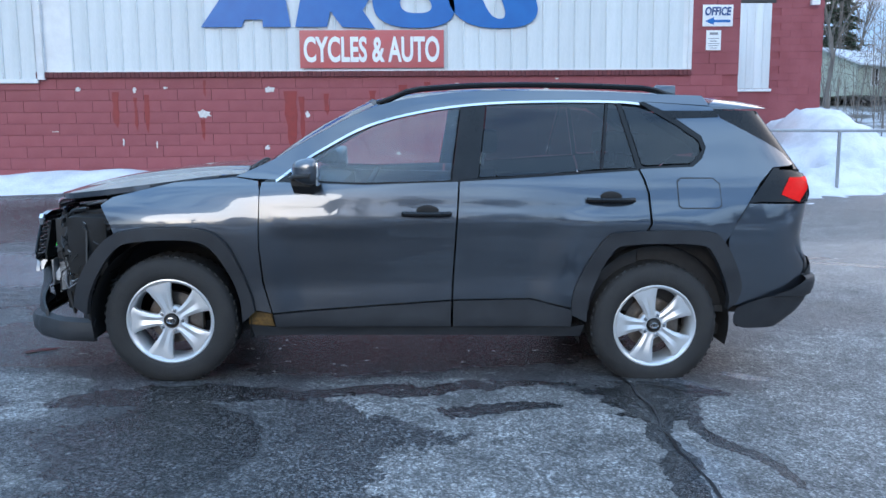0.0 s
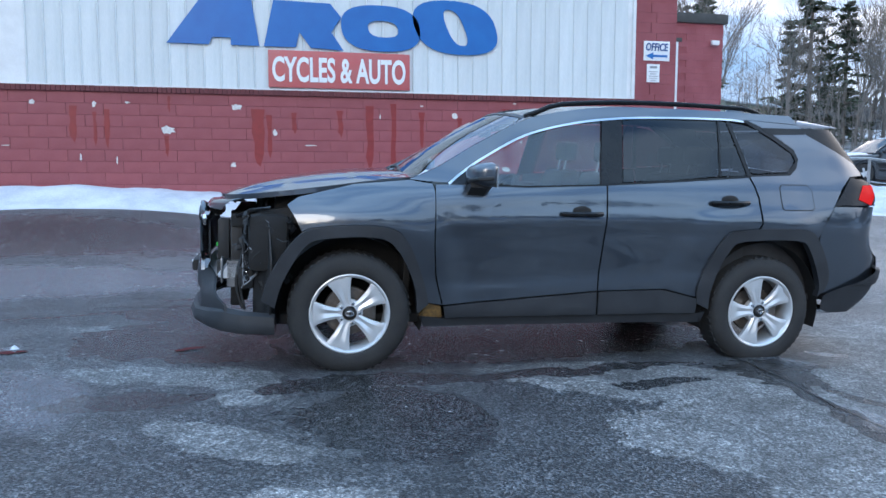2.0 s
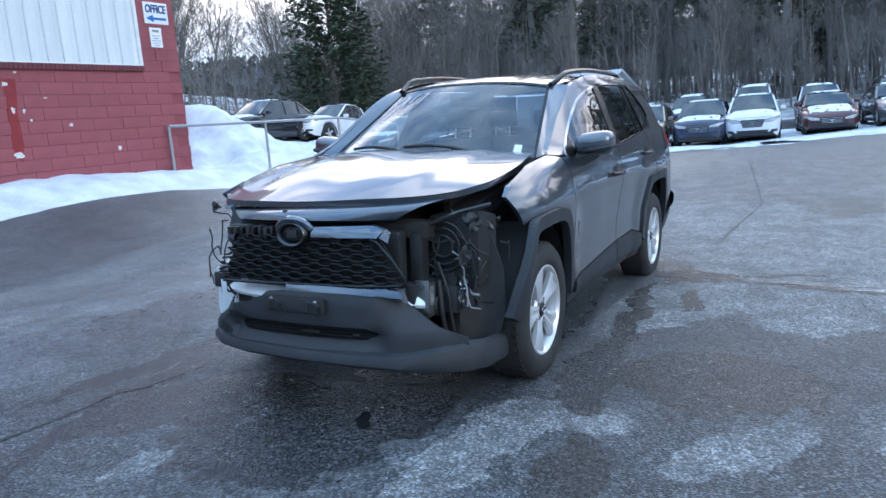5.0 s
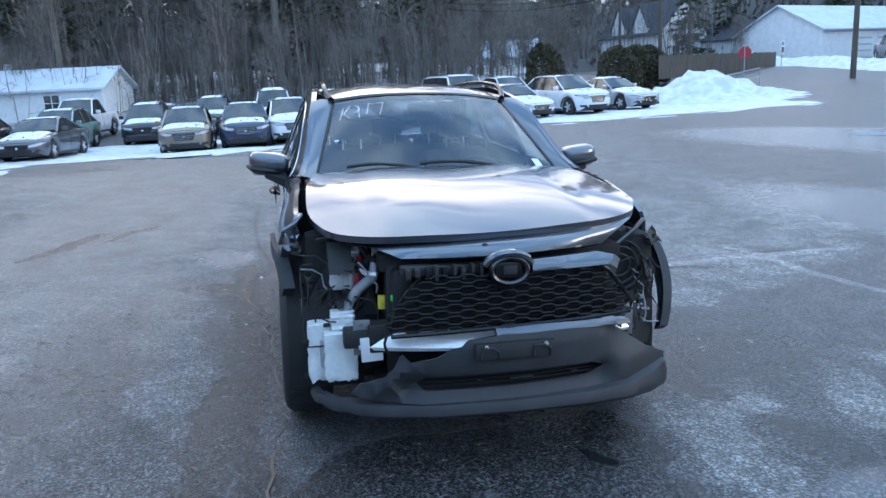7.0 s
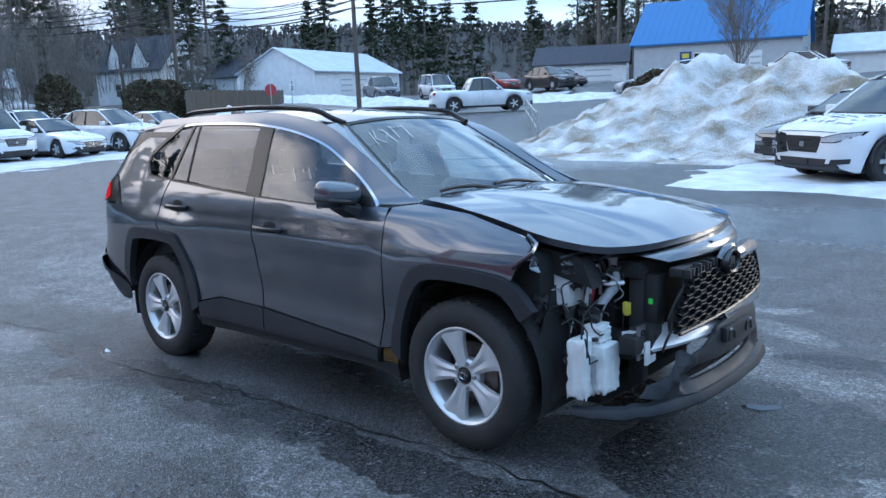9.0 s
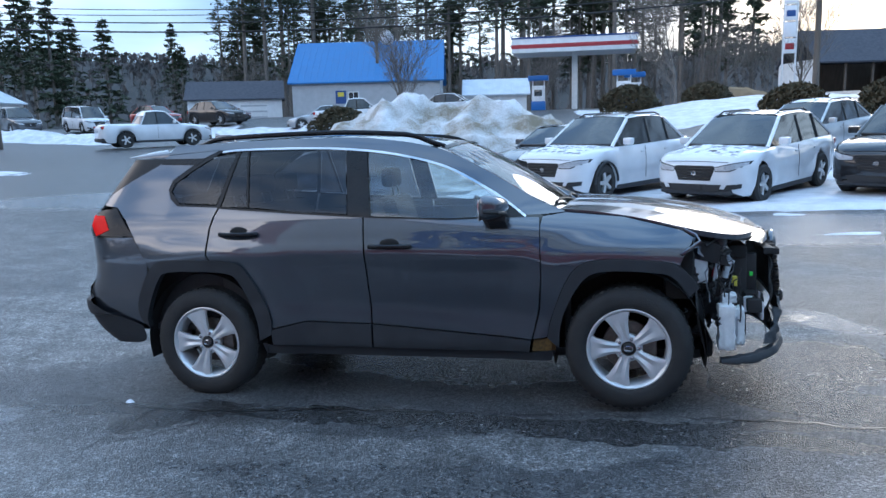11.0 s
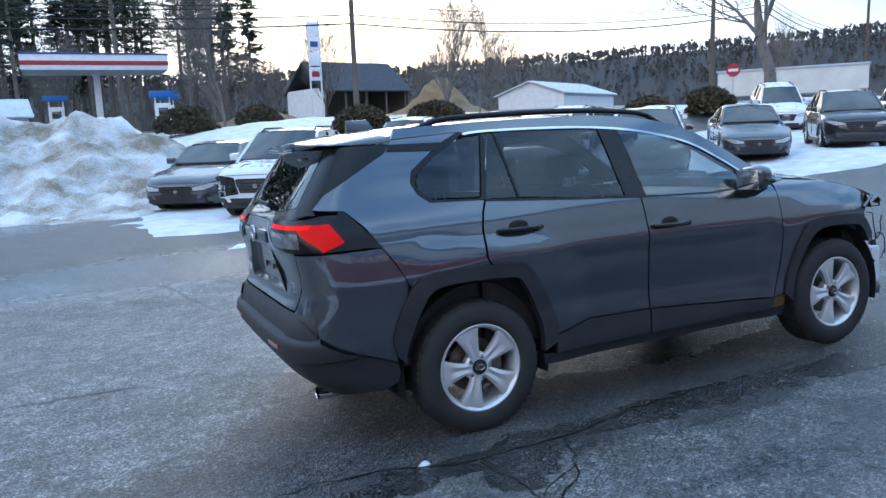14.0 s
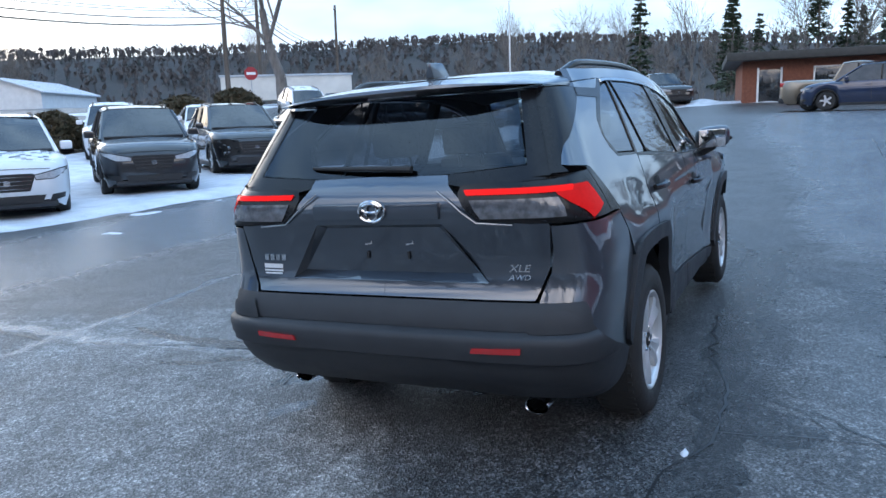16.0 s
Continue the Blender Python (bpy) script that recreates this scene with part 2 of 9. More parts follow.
def mk(name, c1, c2=None, scale=6.0, rough=.6, rough2=None, metal=0.0, bump=0.0, bscale=60.0, coat=0.0, spec=.5, rand=0.0, stretch=(1, 1, 1), fine=.5):
    """A surface of two colours mixed at two scales, with fine relief."""
    m = bpy.data.materials.new(name)
    nt, b = nodes_of(m)
    L = nt.links.new
    c2 = c2 or tuple(v * .8 for v in c1)
    tc = nt.nodes.new("ShaderNodeTexCoord")
    mp = nt.nodes.new("ShaderNodeMapping")
    mp.inputs["Scale"].default_value = stretch
    L(tc.outputs["Object"], mp.inputs[0])
    n1 = nt.nodes.new("ShaderNodeTexNoise")
    n1.inputs["Scale"].default_value, n1.inputs["Detail"].default_value = scale, 6
    n2 = nt.nodes.new("ShaderNodeTexNoise")
    n2.inputs["Scale"].default_value, n2.inputs["Detail"].default_value = bscale, 3
    L(mp.outputs[0], n1.inputs[0])
    L(mp.outputs[0], n2.inputs[0])
    add = nt.nodes.new("ShaderNodeMath")
    add.operation = "MULTIPLY_ADD"
    add.inputs[1].default_value = fine
    L(n2.outputs[0], add.inputs[0])
    L(n1.outputs[0], add.inputs[2])
    rm = nt.nodes.new("ShaderNodeMapRange")
    rm.inputs[1].default_value, rm.inputs[2].default_value = .38 + fine * .4, .62 + fine * .6
    L(add.outputs[0], rm.inputs[0])
    mix = nt.nodes.new("ShaderNodeMix")
    mix.data_type = "RGBA"
    mix.inputs[6].default_value, mix.inputs[7].default_value = (*c1, 1), (*c2, 1)
    L(rm.outputs[0], mix.inputs[0])
    out = mix.outputs[2]
    if rand:
        oi = nt.nodes.new("ShaderNodeObjectInfo")
        rr = nt.nodes.new("ShaderNodeMapRange")
        rr.inputs[3].default_value, rr.inputs[4].default_value = 1 - rand, 1 + rand
        L(oi.outputs["Random"], rr.inputs[0])
        hs = nt.nodes.new("ShaderNodeHueSaturation")
        L(rr.outputs[0], hs.inputs["Value"])
        L(out, hs.inputs["Color"])
        out = hs.outputs[0]
    L(out, b.inputs["Base Color"])
    if rough2 is None:
        b.inputs["Roughness"].default_value = rough
    else:
        r2 = nt.nodes.new("ShaderNodeMapRange")
        r2.inputs[3].default_value, r2.inputs[4].default_value = rough, rough2
        L(rm.outputs[0], r2.inputs[0])
        L(r2.outputs[0], b.inputs["Roughness"])
    b.inputs["Metallic"].default_value = metal
    b.inputs["Specular IOR Level"].default_value = spec
    if coat:
        b.inputs["Coat Weight"].default_value = coat
        b.inputs["Coat Roughness"].default_value = .02
        b.inputs["Coat IOR"].default_value = 1.7
    if bump:
        bp = nt.nodes.new("ShaderNodeBump")
        bp.inputs["Strength"].default_value = bump
        bp.inputs["Distance"].default_value = .02
        L(add.outputs[0], bp.inputs["Height"])
        L(bp.outputs[0], b.inputs["Normal"])
    return m


def glass(name, tint, rough=.0, base_f=.085):
    """A thin pane: part clear, part tinted gloss."""
    m = bpy.data.materials.new(name)
    nt, b = nodes_of(m)
    nt.nodes.remove(b)
    out = nt.nodes["Material Output"]
    tr, gl, mx, lw = (nt.nodes.new(k) for k in ("ShaderNodeBsdfTransparent", "ShaderNodeBsdfGlossy", "ShaderNodeMixShader", "ShaderNodeLayerWeight"))
    tr.inputs[0].default_value = (*tint, 1)
    gl.inputs["Roughness"].default_value = rough
    gl.inputs[0].default_value = (.95, .97, 1, 1)
    lw.inputs[0].default_value = .5
    pw, ma = nt.nodes.new("ShaderNodeMath"), nt.nodes.new("ShaderNodeMath")
    pw.operation, ma.operation = "POWER", "MULTIPLY_ADD"
    pw.inputs[1].default_value = 4.0
    ma.inputs[1].default_value, ma.inputs[2].default_value = .86, base_f
    nt.links.new(lw.outputs["Facing"], pw.inputs[0])
    nt.links.new(pw.outputs[0], ma.inputs[0])
    nt.links.new(ma.outputs[0], mx.inputs[0])
    nt.links.new(tr.outputs[0], mx.inputs[1])
    nt.links.new(gl.outputs[0], mx.inputs[2])
    nt.links.new(mx.outputs[0], out.inputs[0])
    return m


def glow(name, col, strength, base=None):
    m = mk(name, base or col, rough=.15, spec=.06)
    b = m.node_tree.nodes["Principled BSDF"]
    b.inputs["Emission Color"].default_value = (*col, 1)
    b.inputs["Emission Strength"].default_value = strength
    return m


M_PAINT = mk("grey_metallic_paint", (.070, .084, .106), (.058, .070, .089), 1.5, .30, .36, metal=.85, coat=1.0, bscale=900, fine=.2)
M_PAINT.node_tree.nodes["Principled BSDF"].inputs["Coat IOR"].default_value = 1.85
M_PAINT.node_tree.nodes["Principled BSDF"].inputs["Coat Roughness"].default_value = .015
M_CLAD = mk("black_textured_plastic", (.024, .026, .030), (.033, .036, .041), 8, .48, .60, bump=.15, bscale=500, spec=.38)
M_GLOSSBLK = mk("gloss_black_trim", (.008, .008, .009), (.012, .012, .013), 8, .22, spec=.3)
M_ALU = mk("bright_aluminium", (.86, .87, .89), (.76, .77, .79), 5, .3, .42, metal=.4, bscale=90)
M_BLACK = mk("black_plastic", (.014, .014, .015), (.022, .022, .023), 14, .5, .65, bump=.1, bscale=200)
M_LINER = mk("dark_liner", (.010, .010, .011), (.018, .017, .016), 9, .75, .9, bump=.2, bscale=80)
M_RUBBER = mk("tyre_rubber", (.018, .018, .019), (.034, .033, .032), 12, .7, .85, bump=.25, bscale=120)
M_ALLOY = mk("silver_alloy", (.70, .71, .72), (.62, .63, .64), 9, .3, .38, metal=.5, bscale=200)
M_DISC = mk("brake_disc_steel", (.16, .14, .125), (.24, .2, .17), 20, .4, metal=.8)
M_CHROME = mk("chrome", (.62, .63, .65), (.55, .56, .58), 6, .07, metal=1.0, bscale=100)
M_STEEL = mk("dull_bare_metal", (.34, .35, .36), (.24, .24, .25), 8, .3, .45, metal=.9, bscale=150)
M_RED = mk("red_lens", (.42, .008, .01), (.36, .006, .008), 30, .08, coat=.8)
M_REDSIDE = glow("glowing_red_lens", (1.0, .012, .012), .20, (.5, .012, .012))
M_REDLIT = glow("lit_red_lens", (1.0, .012, .010), .50, (.5, .01, .01))
M_CLEAR = mk("clear_lens", (.13, .13, .14), (.07, .07, .075), 25, .1, coat=.8)
M_GLASS = glass("clear_window_glass", (.76, .84, .84))
M_TINT = glass("privacy_glass", (.16, .17, .19), base_f=.05)
M_MIRROR = mk("mirror_face", (.8, .82, .85), (.75, .77, .8), 3, .02, metal=1.0)
M_SEAT = mk("dark_seat_cloth", (.035, .035, .037), (.05, .05, .052), 30, .8, bump=.2)
M_DASH = mk("dash_plastic", (.022, .022, .024), (.03, .03, .032), 20, .6)
M_WHITEPL = mk("white_reservoir_plastic", (.78, .80, .80), (.66, .68, .68), 14, .4, bump=.1, bscale=60)
M_PIPE = mk("grey_hose", (.36, .37, .39), (.28, .29, .31), 20, .45)
M_RUST = mk("rusty_seam", (.20, .11, .03), (.10, .06, .02), 30, .8, bump=.2)
M_GREEN = mk("green_connector", (.05, .75, .1), rough=.4)
M_YELLOW = mk("yellow_connector", (.75, .62, .08), rough=.4)
M_FLUID = mk("pink_coolant", (.5, .04, .06), rough=.2)
M_STICKER = mk("inspection_sticker", (.75, .76, .7), (.55, .62, .7), 60, .6)
M_WHITEINK = mk("white_marker", (.72, .74, .76), rough=.7)
M_SNOW = mk("snow", (.70, .73, .78), (.50, .53, .57), 2.2, .6, .75, bump=.5, bscale=40)
M_OLDSNOW = mk("dirty_ploughed_snow", (.64, .655, .675), (.20, .165, .115), .9, .65, .8, bump=.6, bscale=25, fine=.35)

# ---------------------------------------------------------------- asphalt, with dry and wet stretches
def asphalt():
    m = bpy.data.materials.new("patched_asphalt")
    nt, b = nodes_of(m)
    L = nt.links.new
    def node(k, **kw):
        n = nt.nodes.new(k)
        for a, v in kw.items():
            n.inputs[a].default_value = v
        return n
    def math_(op, a, b_=None, c=None):
        n = nt.nodes.new("ShaderNodeMath")
        n.operation = op
        for i, v in enumerate((a, b_, c)):
            if v is None:
                continue
            if isinstance(v, (int, float)):
                n.inputs[i].default_value = v
            else:
                L(v, n.inputs[i])
        return n.outputs[0]
    geo = nt.nodes.new("ShaderNodeNewGeometry")
    warp = node("ShaderNodeTexNoise", Scale=1.5, Detail=9.0, Roughness=.62)
    L(geo.outputs["Position"], warp.inputs["Vector"])
    va = nt.nodes.new("ShaderNodeVectorMath")
    va.operation = "MULTIPLY_ADD"
    va.inputs[1].default_value = (.62, .62, 0)
    va.inputs[2].default_value = (0, 0, 0)
    sub = nt.nodes.new("ShaderNodeVectorMath")
    sub.operation = "SUBTRACT"
    sub.inputs[1].default_value = (.5, .5, .5)
    L(warp.outputs["Color"], sub.inputs[0])
    L(sub.outputs[0], va.inputs[0])
    L(geo.outputs["Position"], va.inputs[2])
    pos = va.outputs[0]
    rag = node("ShaderNodeTexNoise", Scale=6.0, Detail=9.0, Roughness=.68)
    L(geo.outputs["Position"], rag.inputs["Vector"])
    ragged = math_("MULTIPLY", math_("SUBTRACT", rag.outputs[0], .5), .75)
    def blobs(spec, soft=.10):
        out = None
        for x, y, rx, ry, a in spec:
            mp = nt.nodes.new("ShaderNodeMapping")
            mp.vector_type = "TEXTURE"
            mp.inputs[1].default_value = (x, y, 0)
            mp.inputs[2].default_value = (0, 0, radians(a))
            mp.inputs[3].default_value = (rx, ry, 1000)
            L(pos, mp.inputs[0])
            ln = nt.nodes.new("ShaderNodeVectorMath")
            ln.operation = "LENGTH"
            L(mp.outputs[0], ln.inputs[0])
            v = math_("SUBTRACT", 1.15, ln.outputs["Value"])
            v = math_("ADD", v, ragged)
            out = v if out is None else math_("MAXIMUM", out, v)
        r = nt.nodes.new("ShaderNodeMapRange")
        r.interpolation_type = "SMOOTHSTEP"
        r.inputs[1].default_value, r.inputs[2].default_value = 0, soft
        L(out, r.inputs[0])
        return r.outputs[0]
    # pale dry stretches
    near = [(-2.40, -.92, .44, .13, -10), (-1.92, -1.12, .20, .34, 15), (-1.95, -1.95, .40, .17, -30), (-2.80, .22, .36, .085, -15), (-2.14, .48, .12, .07, 20), (-2.0, -.04, .14, .08, -70), (-1.68, -2.12, .16, .12, 0), (-1.62, -2.55, .28, .10, 10),
            (.55, -1.42, 1.05, .34, -24), (.55, -2.1, .62, .45, 0), (1.6, -2.75, 1.25, 1.15, 0), (2.3, -1.55, 1.1, .50, -8), (3.2, -3.6, 2.2, 1.6, 0), (4.2, -.9, 2.0, 1.3, 0)]
    rest = [(2.5, 1.45, 1.0, .26, 4), (1.2, 1.75, 1.2, .30, 0), (-.6, 1.55, .9, .22, 8), (3.2, 3.4, 3.6, 1.5, 0), (-.6, 3.4, 2.4, .8, 5), (8, 2.6, 4.2, 3.4, 0), (7, -5.0, 3.4, 1.6, 10), (16, -2, 9, 6, 0), (-5.4, -5.2, 1.4, .5, 10),
            # the ellipse at (5.0, 3.2) paints grazing sky sheen as pale ground
            (5.0, 3.2, 3.0, .75, 8), (-2.2, 5.0, .7, .16, 0), (-4.2, 4.4, .4, .14, 0), (-3.6, -3.9, 1.1, .4, -35), (-6.2, -.6, 1.6, .3, 12)]
    dry = math_("MAXIMUM", blobs(near, .06), math_("MULTIPLY", blobs(rest, .12), .60))
    # icy film
    ice = blobs([(-5.7, 2.15, 3.9, .9, 2), (-12, 2.4, 7, 1.6, 4), (2.9, 1.55, .55, .28, 10), (1.2, -6.5, 4.5, 1.3, 6), (9, -12, 6, 2.5, 20), (-3.5, -.35, .20, .07, 20), (-22, 2, 9, 2.5, 0)] + [
                 (1.2, -3.1, .10, 1.6, 0), (1.5, -1.0, .20, .10, -40), (1.9, -.8, .10, .06, 0), (-4, -7.0, 6.0, 1.5, 4), (-2.9, -1.3, .25, .5, 20), (-3.3, -.44, .07, .05, 0), (.3, -3.7, 1.6, .07, 8)], .45)
    # soaked strips, and darker, smoother ground round the wheels and under the car
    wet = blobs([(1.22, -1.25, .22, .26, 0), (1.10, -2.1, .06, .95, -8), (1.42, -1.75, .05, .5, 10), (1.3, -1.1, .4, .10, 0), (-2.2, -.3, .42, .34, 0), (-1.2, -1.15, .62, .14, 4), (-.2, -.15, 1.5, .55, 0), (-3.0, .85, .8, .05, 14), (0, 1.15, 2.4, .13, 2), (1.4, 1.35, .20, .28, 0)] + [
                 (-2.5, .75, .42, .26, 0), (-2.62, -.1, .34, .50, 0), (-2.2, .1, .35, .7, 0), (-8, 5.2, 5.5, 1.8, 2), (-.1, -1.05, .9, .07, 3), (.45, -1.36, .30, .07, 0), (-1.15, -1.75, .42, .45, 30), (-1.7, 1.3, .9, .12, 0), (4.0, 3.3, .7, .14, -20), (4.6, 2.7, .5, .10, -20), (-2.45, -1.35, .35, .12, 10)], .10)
    blotch = node("ShaderNodeTexNoise", Scale=.8, Detail=11.0, Roughness=.68)
    L(geo.outputs["Position"], blotch.inputs["Vector"])
    streak = node("ShaderNodeTexNoise", Scale=1.0, Detail=8.0, Roughness=.6)
    ms = nt.nodes.new("ShaderNodeMapping")
    ms.inputs["Scale"].default_value = (.5, 2.4, 1)
    L(geo.outputs["Position"], ms.inputs[0])
    L(ms.outputs[0], streak.inputs["Vector"])
    mottle = node("ShaderNodeTexNoise", Scale=11.0, Detail=6.0, Roughness=.65)
    L(geo.outputs["Position"], mottle.inputs["Vector"])
    grain = node("ShaderNodeTexNoise", Scale=95.0, Detail=2.0)
    L(geo.outputs["Position"], grain.inputs["Vector"])
    stones = node("ShaderNodeTexVoronoi", Scale=112.0)
    L(geo.outputs["Position"], stones.inputs["Vector"])
    sp_rgb = nt.nodes.new("ShaderNodeSeparateColor")
    L(stones.outputs["Color"], sp_rgb.inputs[0])
    def rng(v, a, b_, c=0, d=1):
        r = nt.nodes.new("ShaderNodeMapRange")
        for i, q in zip((1, 2, 3, 4), (a, b_, c, d)):
            r.inputs[i].default_value = q
        L(v, r.inputs[0])
        return r.outputs[0]
    spots = rng(blotch.outputs[0], .47, .58)
    st = rng(streak.outputs[0], .42, .58)
    mt = rng(mottle.outputs[0], .32, .68)
    stone = math_("POWER", sp_rgb.outputs[0], 2.2)
    # dryness: inside the pale stretches broken by stains, elsewhere faint
    d0 = math_("MULTIPLY", dry, math_("MULTIPLY_ADD", st, .25, .75))
    d1 = math_("MULTIPLY", spots, .22)
    dr = math_("MAXIMUM", d0, d1)
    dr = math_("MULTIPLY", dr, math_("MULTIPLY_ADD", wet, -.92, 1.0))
    dr = math_("MULTIPLY", dr, math_("MULTIPLY_ADD", mt, .35, .72))
    def mixc(f, a, c):
        n = nt.nodes.new("ShaderNodeMix")
        n.data_type = "RGBA"
        L(f, n.inputs[0])
        for i, v in ((6, a), (7, c)):
            if isinstance(v, tuple):
                n.inputs[i].default_value = (*v, 1)
            else:
                L(v, n.inputs[i])
        return n.outputs[2]
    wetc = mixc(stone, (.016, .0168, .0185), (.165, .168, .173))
    dryc = mixc(stone, (.115, .114, .112), (.37, .365, .356))
    col = mixc(dr, wetc, dryc)
    worn = node("ShaderNodeTexNoise", Scale=2.6, Detail=9.0, Roughness=.66)
    L(geo.outputs["Position"], worn.inputs["Vector"])
    speck = node("ShaderNodeTexNoise", Scale=42.0, Detail=3.0, Roughness=.7)
    L(geo.outputs["Position"], speck.inputs["Vector"])
    wv = math_("MULTIPLY", rng(worn.outputs[0], .30, .70, .62, 1.38), math_("MULTIPLY_ADD", mt, .60, .70))
    wv = math_("MULTIPLY", wv, rng(speck.outputs[0], .34, .66, .55, 1.45))
    sc = nt.nodes.new("ShaderNodeVectorMath")
    sc.operation = "SCALE"
    L(col, sc.inputs[0])
    L(wv, sc.inputs["Scale"])
    col = sc.outputs[0]
    col = mixc(math_("MULTIPLY", ice, .17), col, (.27, .305, .355))
    # the mask halves the colour, under the car as well
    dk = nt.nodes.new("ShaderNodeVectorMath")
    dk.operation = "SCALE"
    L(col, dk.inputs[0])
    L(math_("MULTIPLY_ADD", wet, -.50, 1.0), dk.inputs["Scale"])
    L(dk.outputs[0], b.inputs["Base Color"])
    sheen = blobs([(.3, 2.5, 3.0, 1.0, 0), (5.5, 3.0, 4.2, 1.5, 0), (12, 3, 6, 3.5, 0), (-2.2, 3.6, 2.0, .9, 0)], .5)
    rg = math_("MULTIPLY_ADD", dr, .26, .34)
    rg = math_("MULTIPLY", rg, math_("MULTIPLY_ADD", sheen, -.34, 1.0))
    rg = math_("MULTIPLY_ADD", mt, .14, rg)
    rg = math_("MULTIPLY", rg, math_("MULTIPLY_ADD", ice, -.60, 1.0))
    rg = math_("MULTIPLY", rg, math_("MULTIPLY_ADD", wet, -.42, 1.0))
    rg = math_("MAXIMUM", rg, .15)
    L(rg, b.inputs["Roughness"])
    b.inputs["Specular IOR Level"].default_value = .45
    bp = nt.nodes.new("ShaderNodeBump")
    bp.inputs["Distance"].default_value = .008
    hgt = math_("MULTIPLY_ADD", stones.outputs["Distance"], .8, grain.outputs[0])
    L(hgt, bp.inputs["Height"])
    L(math_("MULTIPLY_ADD", wet, -.25, math_("MULTIPLY_ADD", sheen, -.35, math_("MULTIPLY_ADD", ice, -.40, .85))), bp.inputs["Strength"])
    L(bp.outputs[0], b.inputs["Normal"])
    return m


M_ASPHALT = asphalt()
M_CRACK = mk("wet_crack", (.008, .008, .009), (.014, .014, .015), 40, .35)
M_LEAF = mk("leaf_litter_and_snow", (.10, .085, .07), (.55, .57, .60), .35, .8, .9, bump=.4, bscale=8, fine=.3)
M_DIRT = mk("damp_sand", (.25, .165, .085), (.16, .105, .055), 1.4, .9, bump=.4, bscale=14)


def axis():
    a, v, d = [], 0.0, .5
    while v < 900:
        a.append(v)
        if v > 14:
            d *= 1.17
        v += d
    return [-q for q in a[:0:-1]] + a
AX = axis()
_v = [(x, y, ground_z(x, y) if abs(x) < 130 and abs(y) < 130 else ground_z(max(-130, min(130, x)), max(-130, min(130, y)))) for x in AX for y in AX]
_n = len(AX)
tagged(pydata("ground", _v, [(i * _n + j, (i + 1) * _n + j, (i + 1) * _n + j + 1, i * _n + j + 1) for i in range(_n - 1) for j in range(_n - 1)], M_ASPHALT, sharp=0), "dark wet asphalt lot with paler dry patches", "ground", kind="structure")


def crack(pts, w, jitter=.03, label="thin crack in the asphalt"):
    """A broken dark line that follows the lot's surface."""
    rnd = random.Random(round(pts[0][0] * 100))
    line = []
    for (x0, y0), (x1, y1) in zip(pts, pts[1:]):
        n = max(2, int(math.hypot(x1 - x0, y1 - y0) / .10))
        for k in range(n):
            line.append((x0 + (x1 - x0) * k / n + rnd.uniform(-1, 1) * jitter, y0 + (y1 - y0) * k / n + rnd.uniform(-1, 1) * jitter))
    line.append(pts[-1])
    vs, fs = [], []
    for i, (x, y) in enumerate(line):
        a, b = line[max(i - 1, 0)], line[min(i + 1, len(line) - 1)]
        d = Vector((b[0] - a[0], b[1] - a[1])).normalized()
        ww = w * rnd.uniform(.3, 1.2)
        for s in (-1, 1):
            px, py = x - d.y * ww * s, y + d.x * ww * s
            vs.append((px, py, ground_z(px, py) + .0045))
        if i:
            fs.append((2 * i - 2, 2 * i - 1, 2 * i + 1, 2 * i))
    tagged(pydata("pavement_crack", vs, fs, M_CRACK, smooth=False), label, "crack", "cracks in the lot", "structure")


crack([(-7.5, 1.25), (-5, 1.15), (-3.4, 1.06), (-2.2, 1.01), (-1.5, .93), (-.6, .97), (.5, 1.06), (1.05, 1.2), (1.56, 1.22), (2.3, .99), (3.2, 1.15), (5, 1.3), (8, 1.2)], .007)
crack([(1.05, -.4), (1.2, -1.0), (1.14, -1.76), (1.15, -2.2), (1.4, -3.3), (1.3, -5)], .008)
crack([(1.25, -1.0), (1.5, -1.15), (1.9, -1.1)], .005)
crack([(1.05, 1.24), (1.25, 1.6), (1.55, 1.9)], .004)
crack([(1.55, 1.22), (1.5, 1.5), (1.55, 1.9), (1.7, 2.6)], .004)
crack([(1.0, 1.3), (1.2, 1.55), (1.48, 1.65), (1.52, 1.9), (1.3, 2.6)], .003)
crack([(2.1, -3.2), (2.4, -4.8), (2.7, -6.3)], .007)
crack([(-2.8, -2.6), (-3.0, -2.0), (-3.3, -2.4)], .006, .05)
crack([(3.0, -1.2), (6, -1.4), (11, -.8), (17, -1.2)], .008)
crack([(5, 4.2), (9, 3.6), (14, 3.8)], .008)
crack([(-5.5, 2.4), (-9, 2.7), (-16, 2.6)], .007)


M_WATER = mk("standing_water", (.010, .011, .013), (.016, .017, .019), 9, .03, .05, spec=.6)


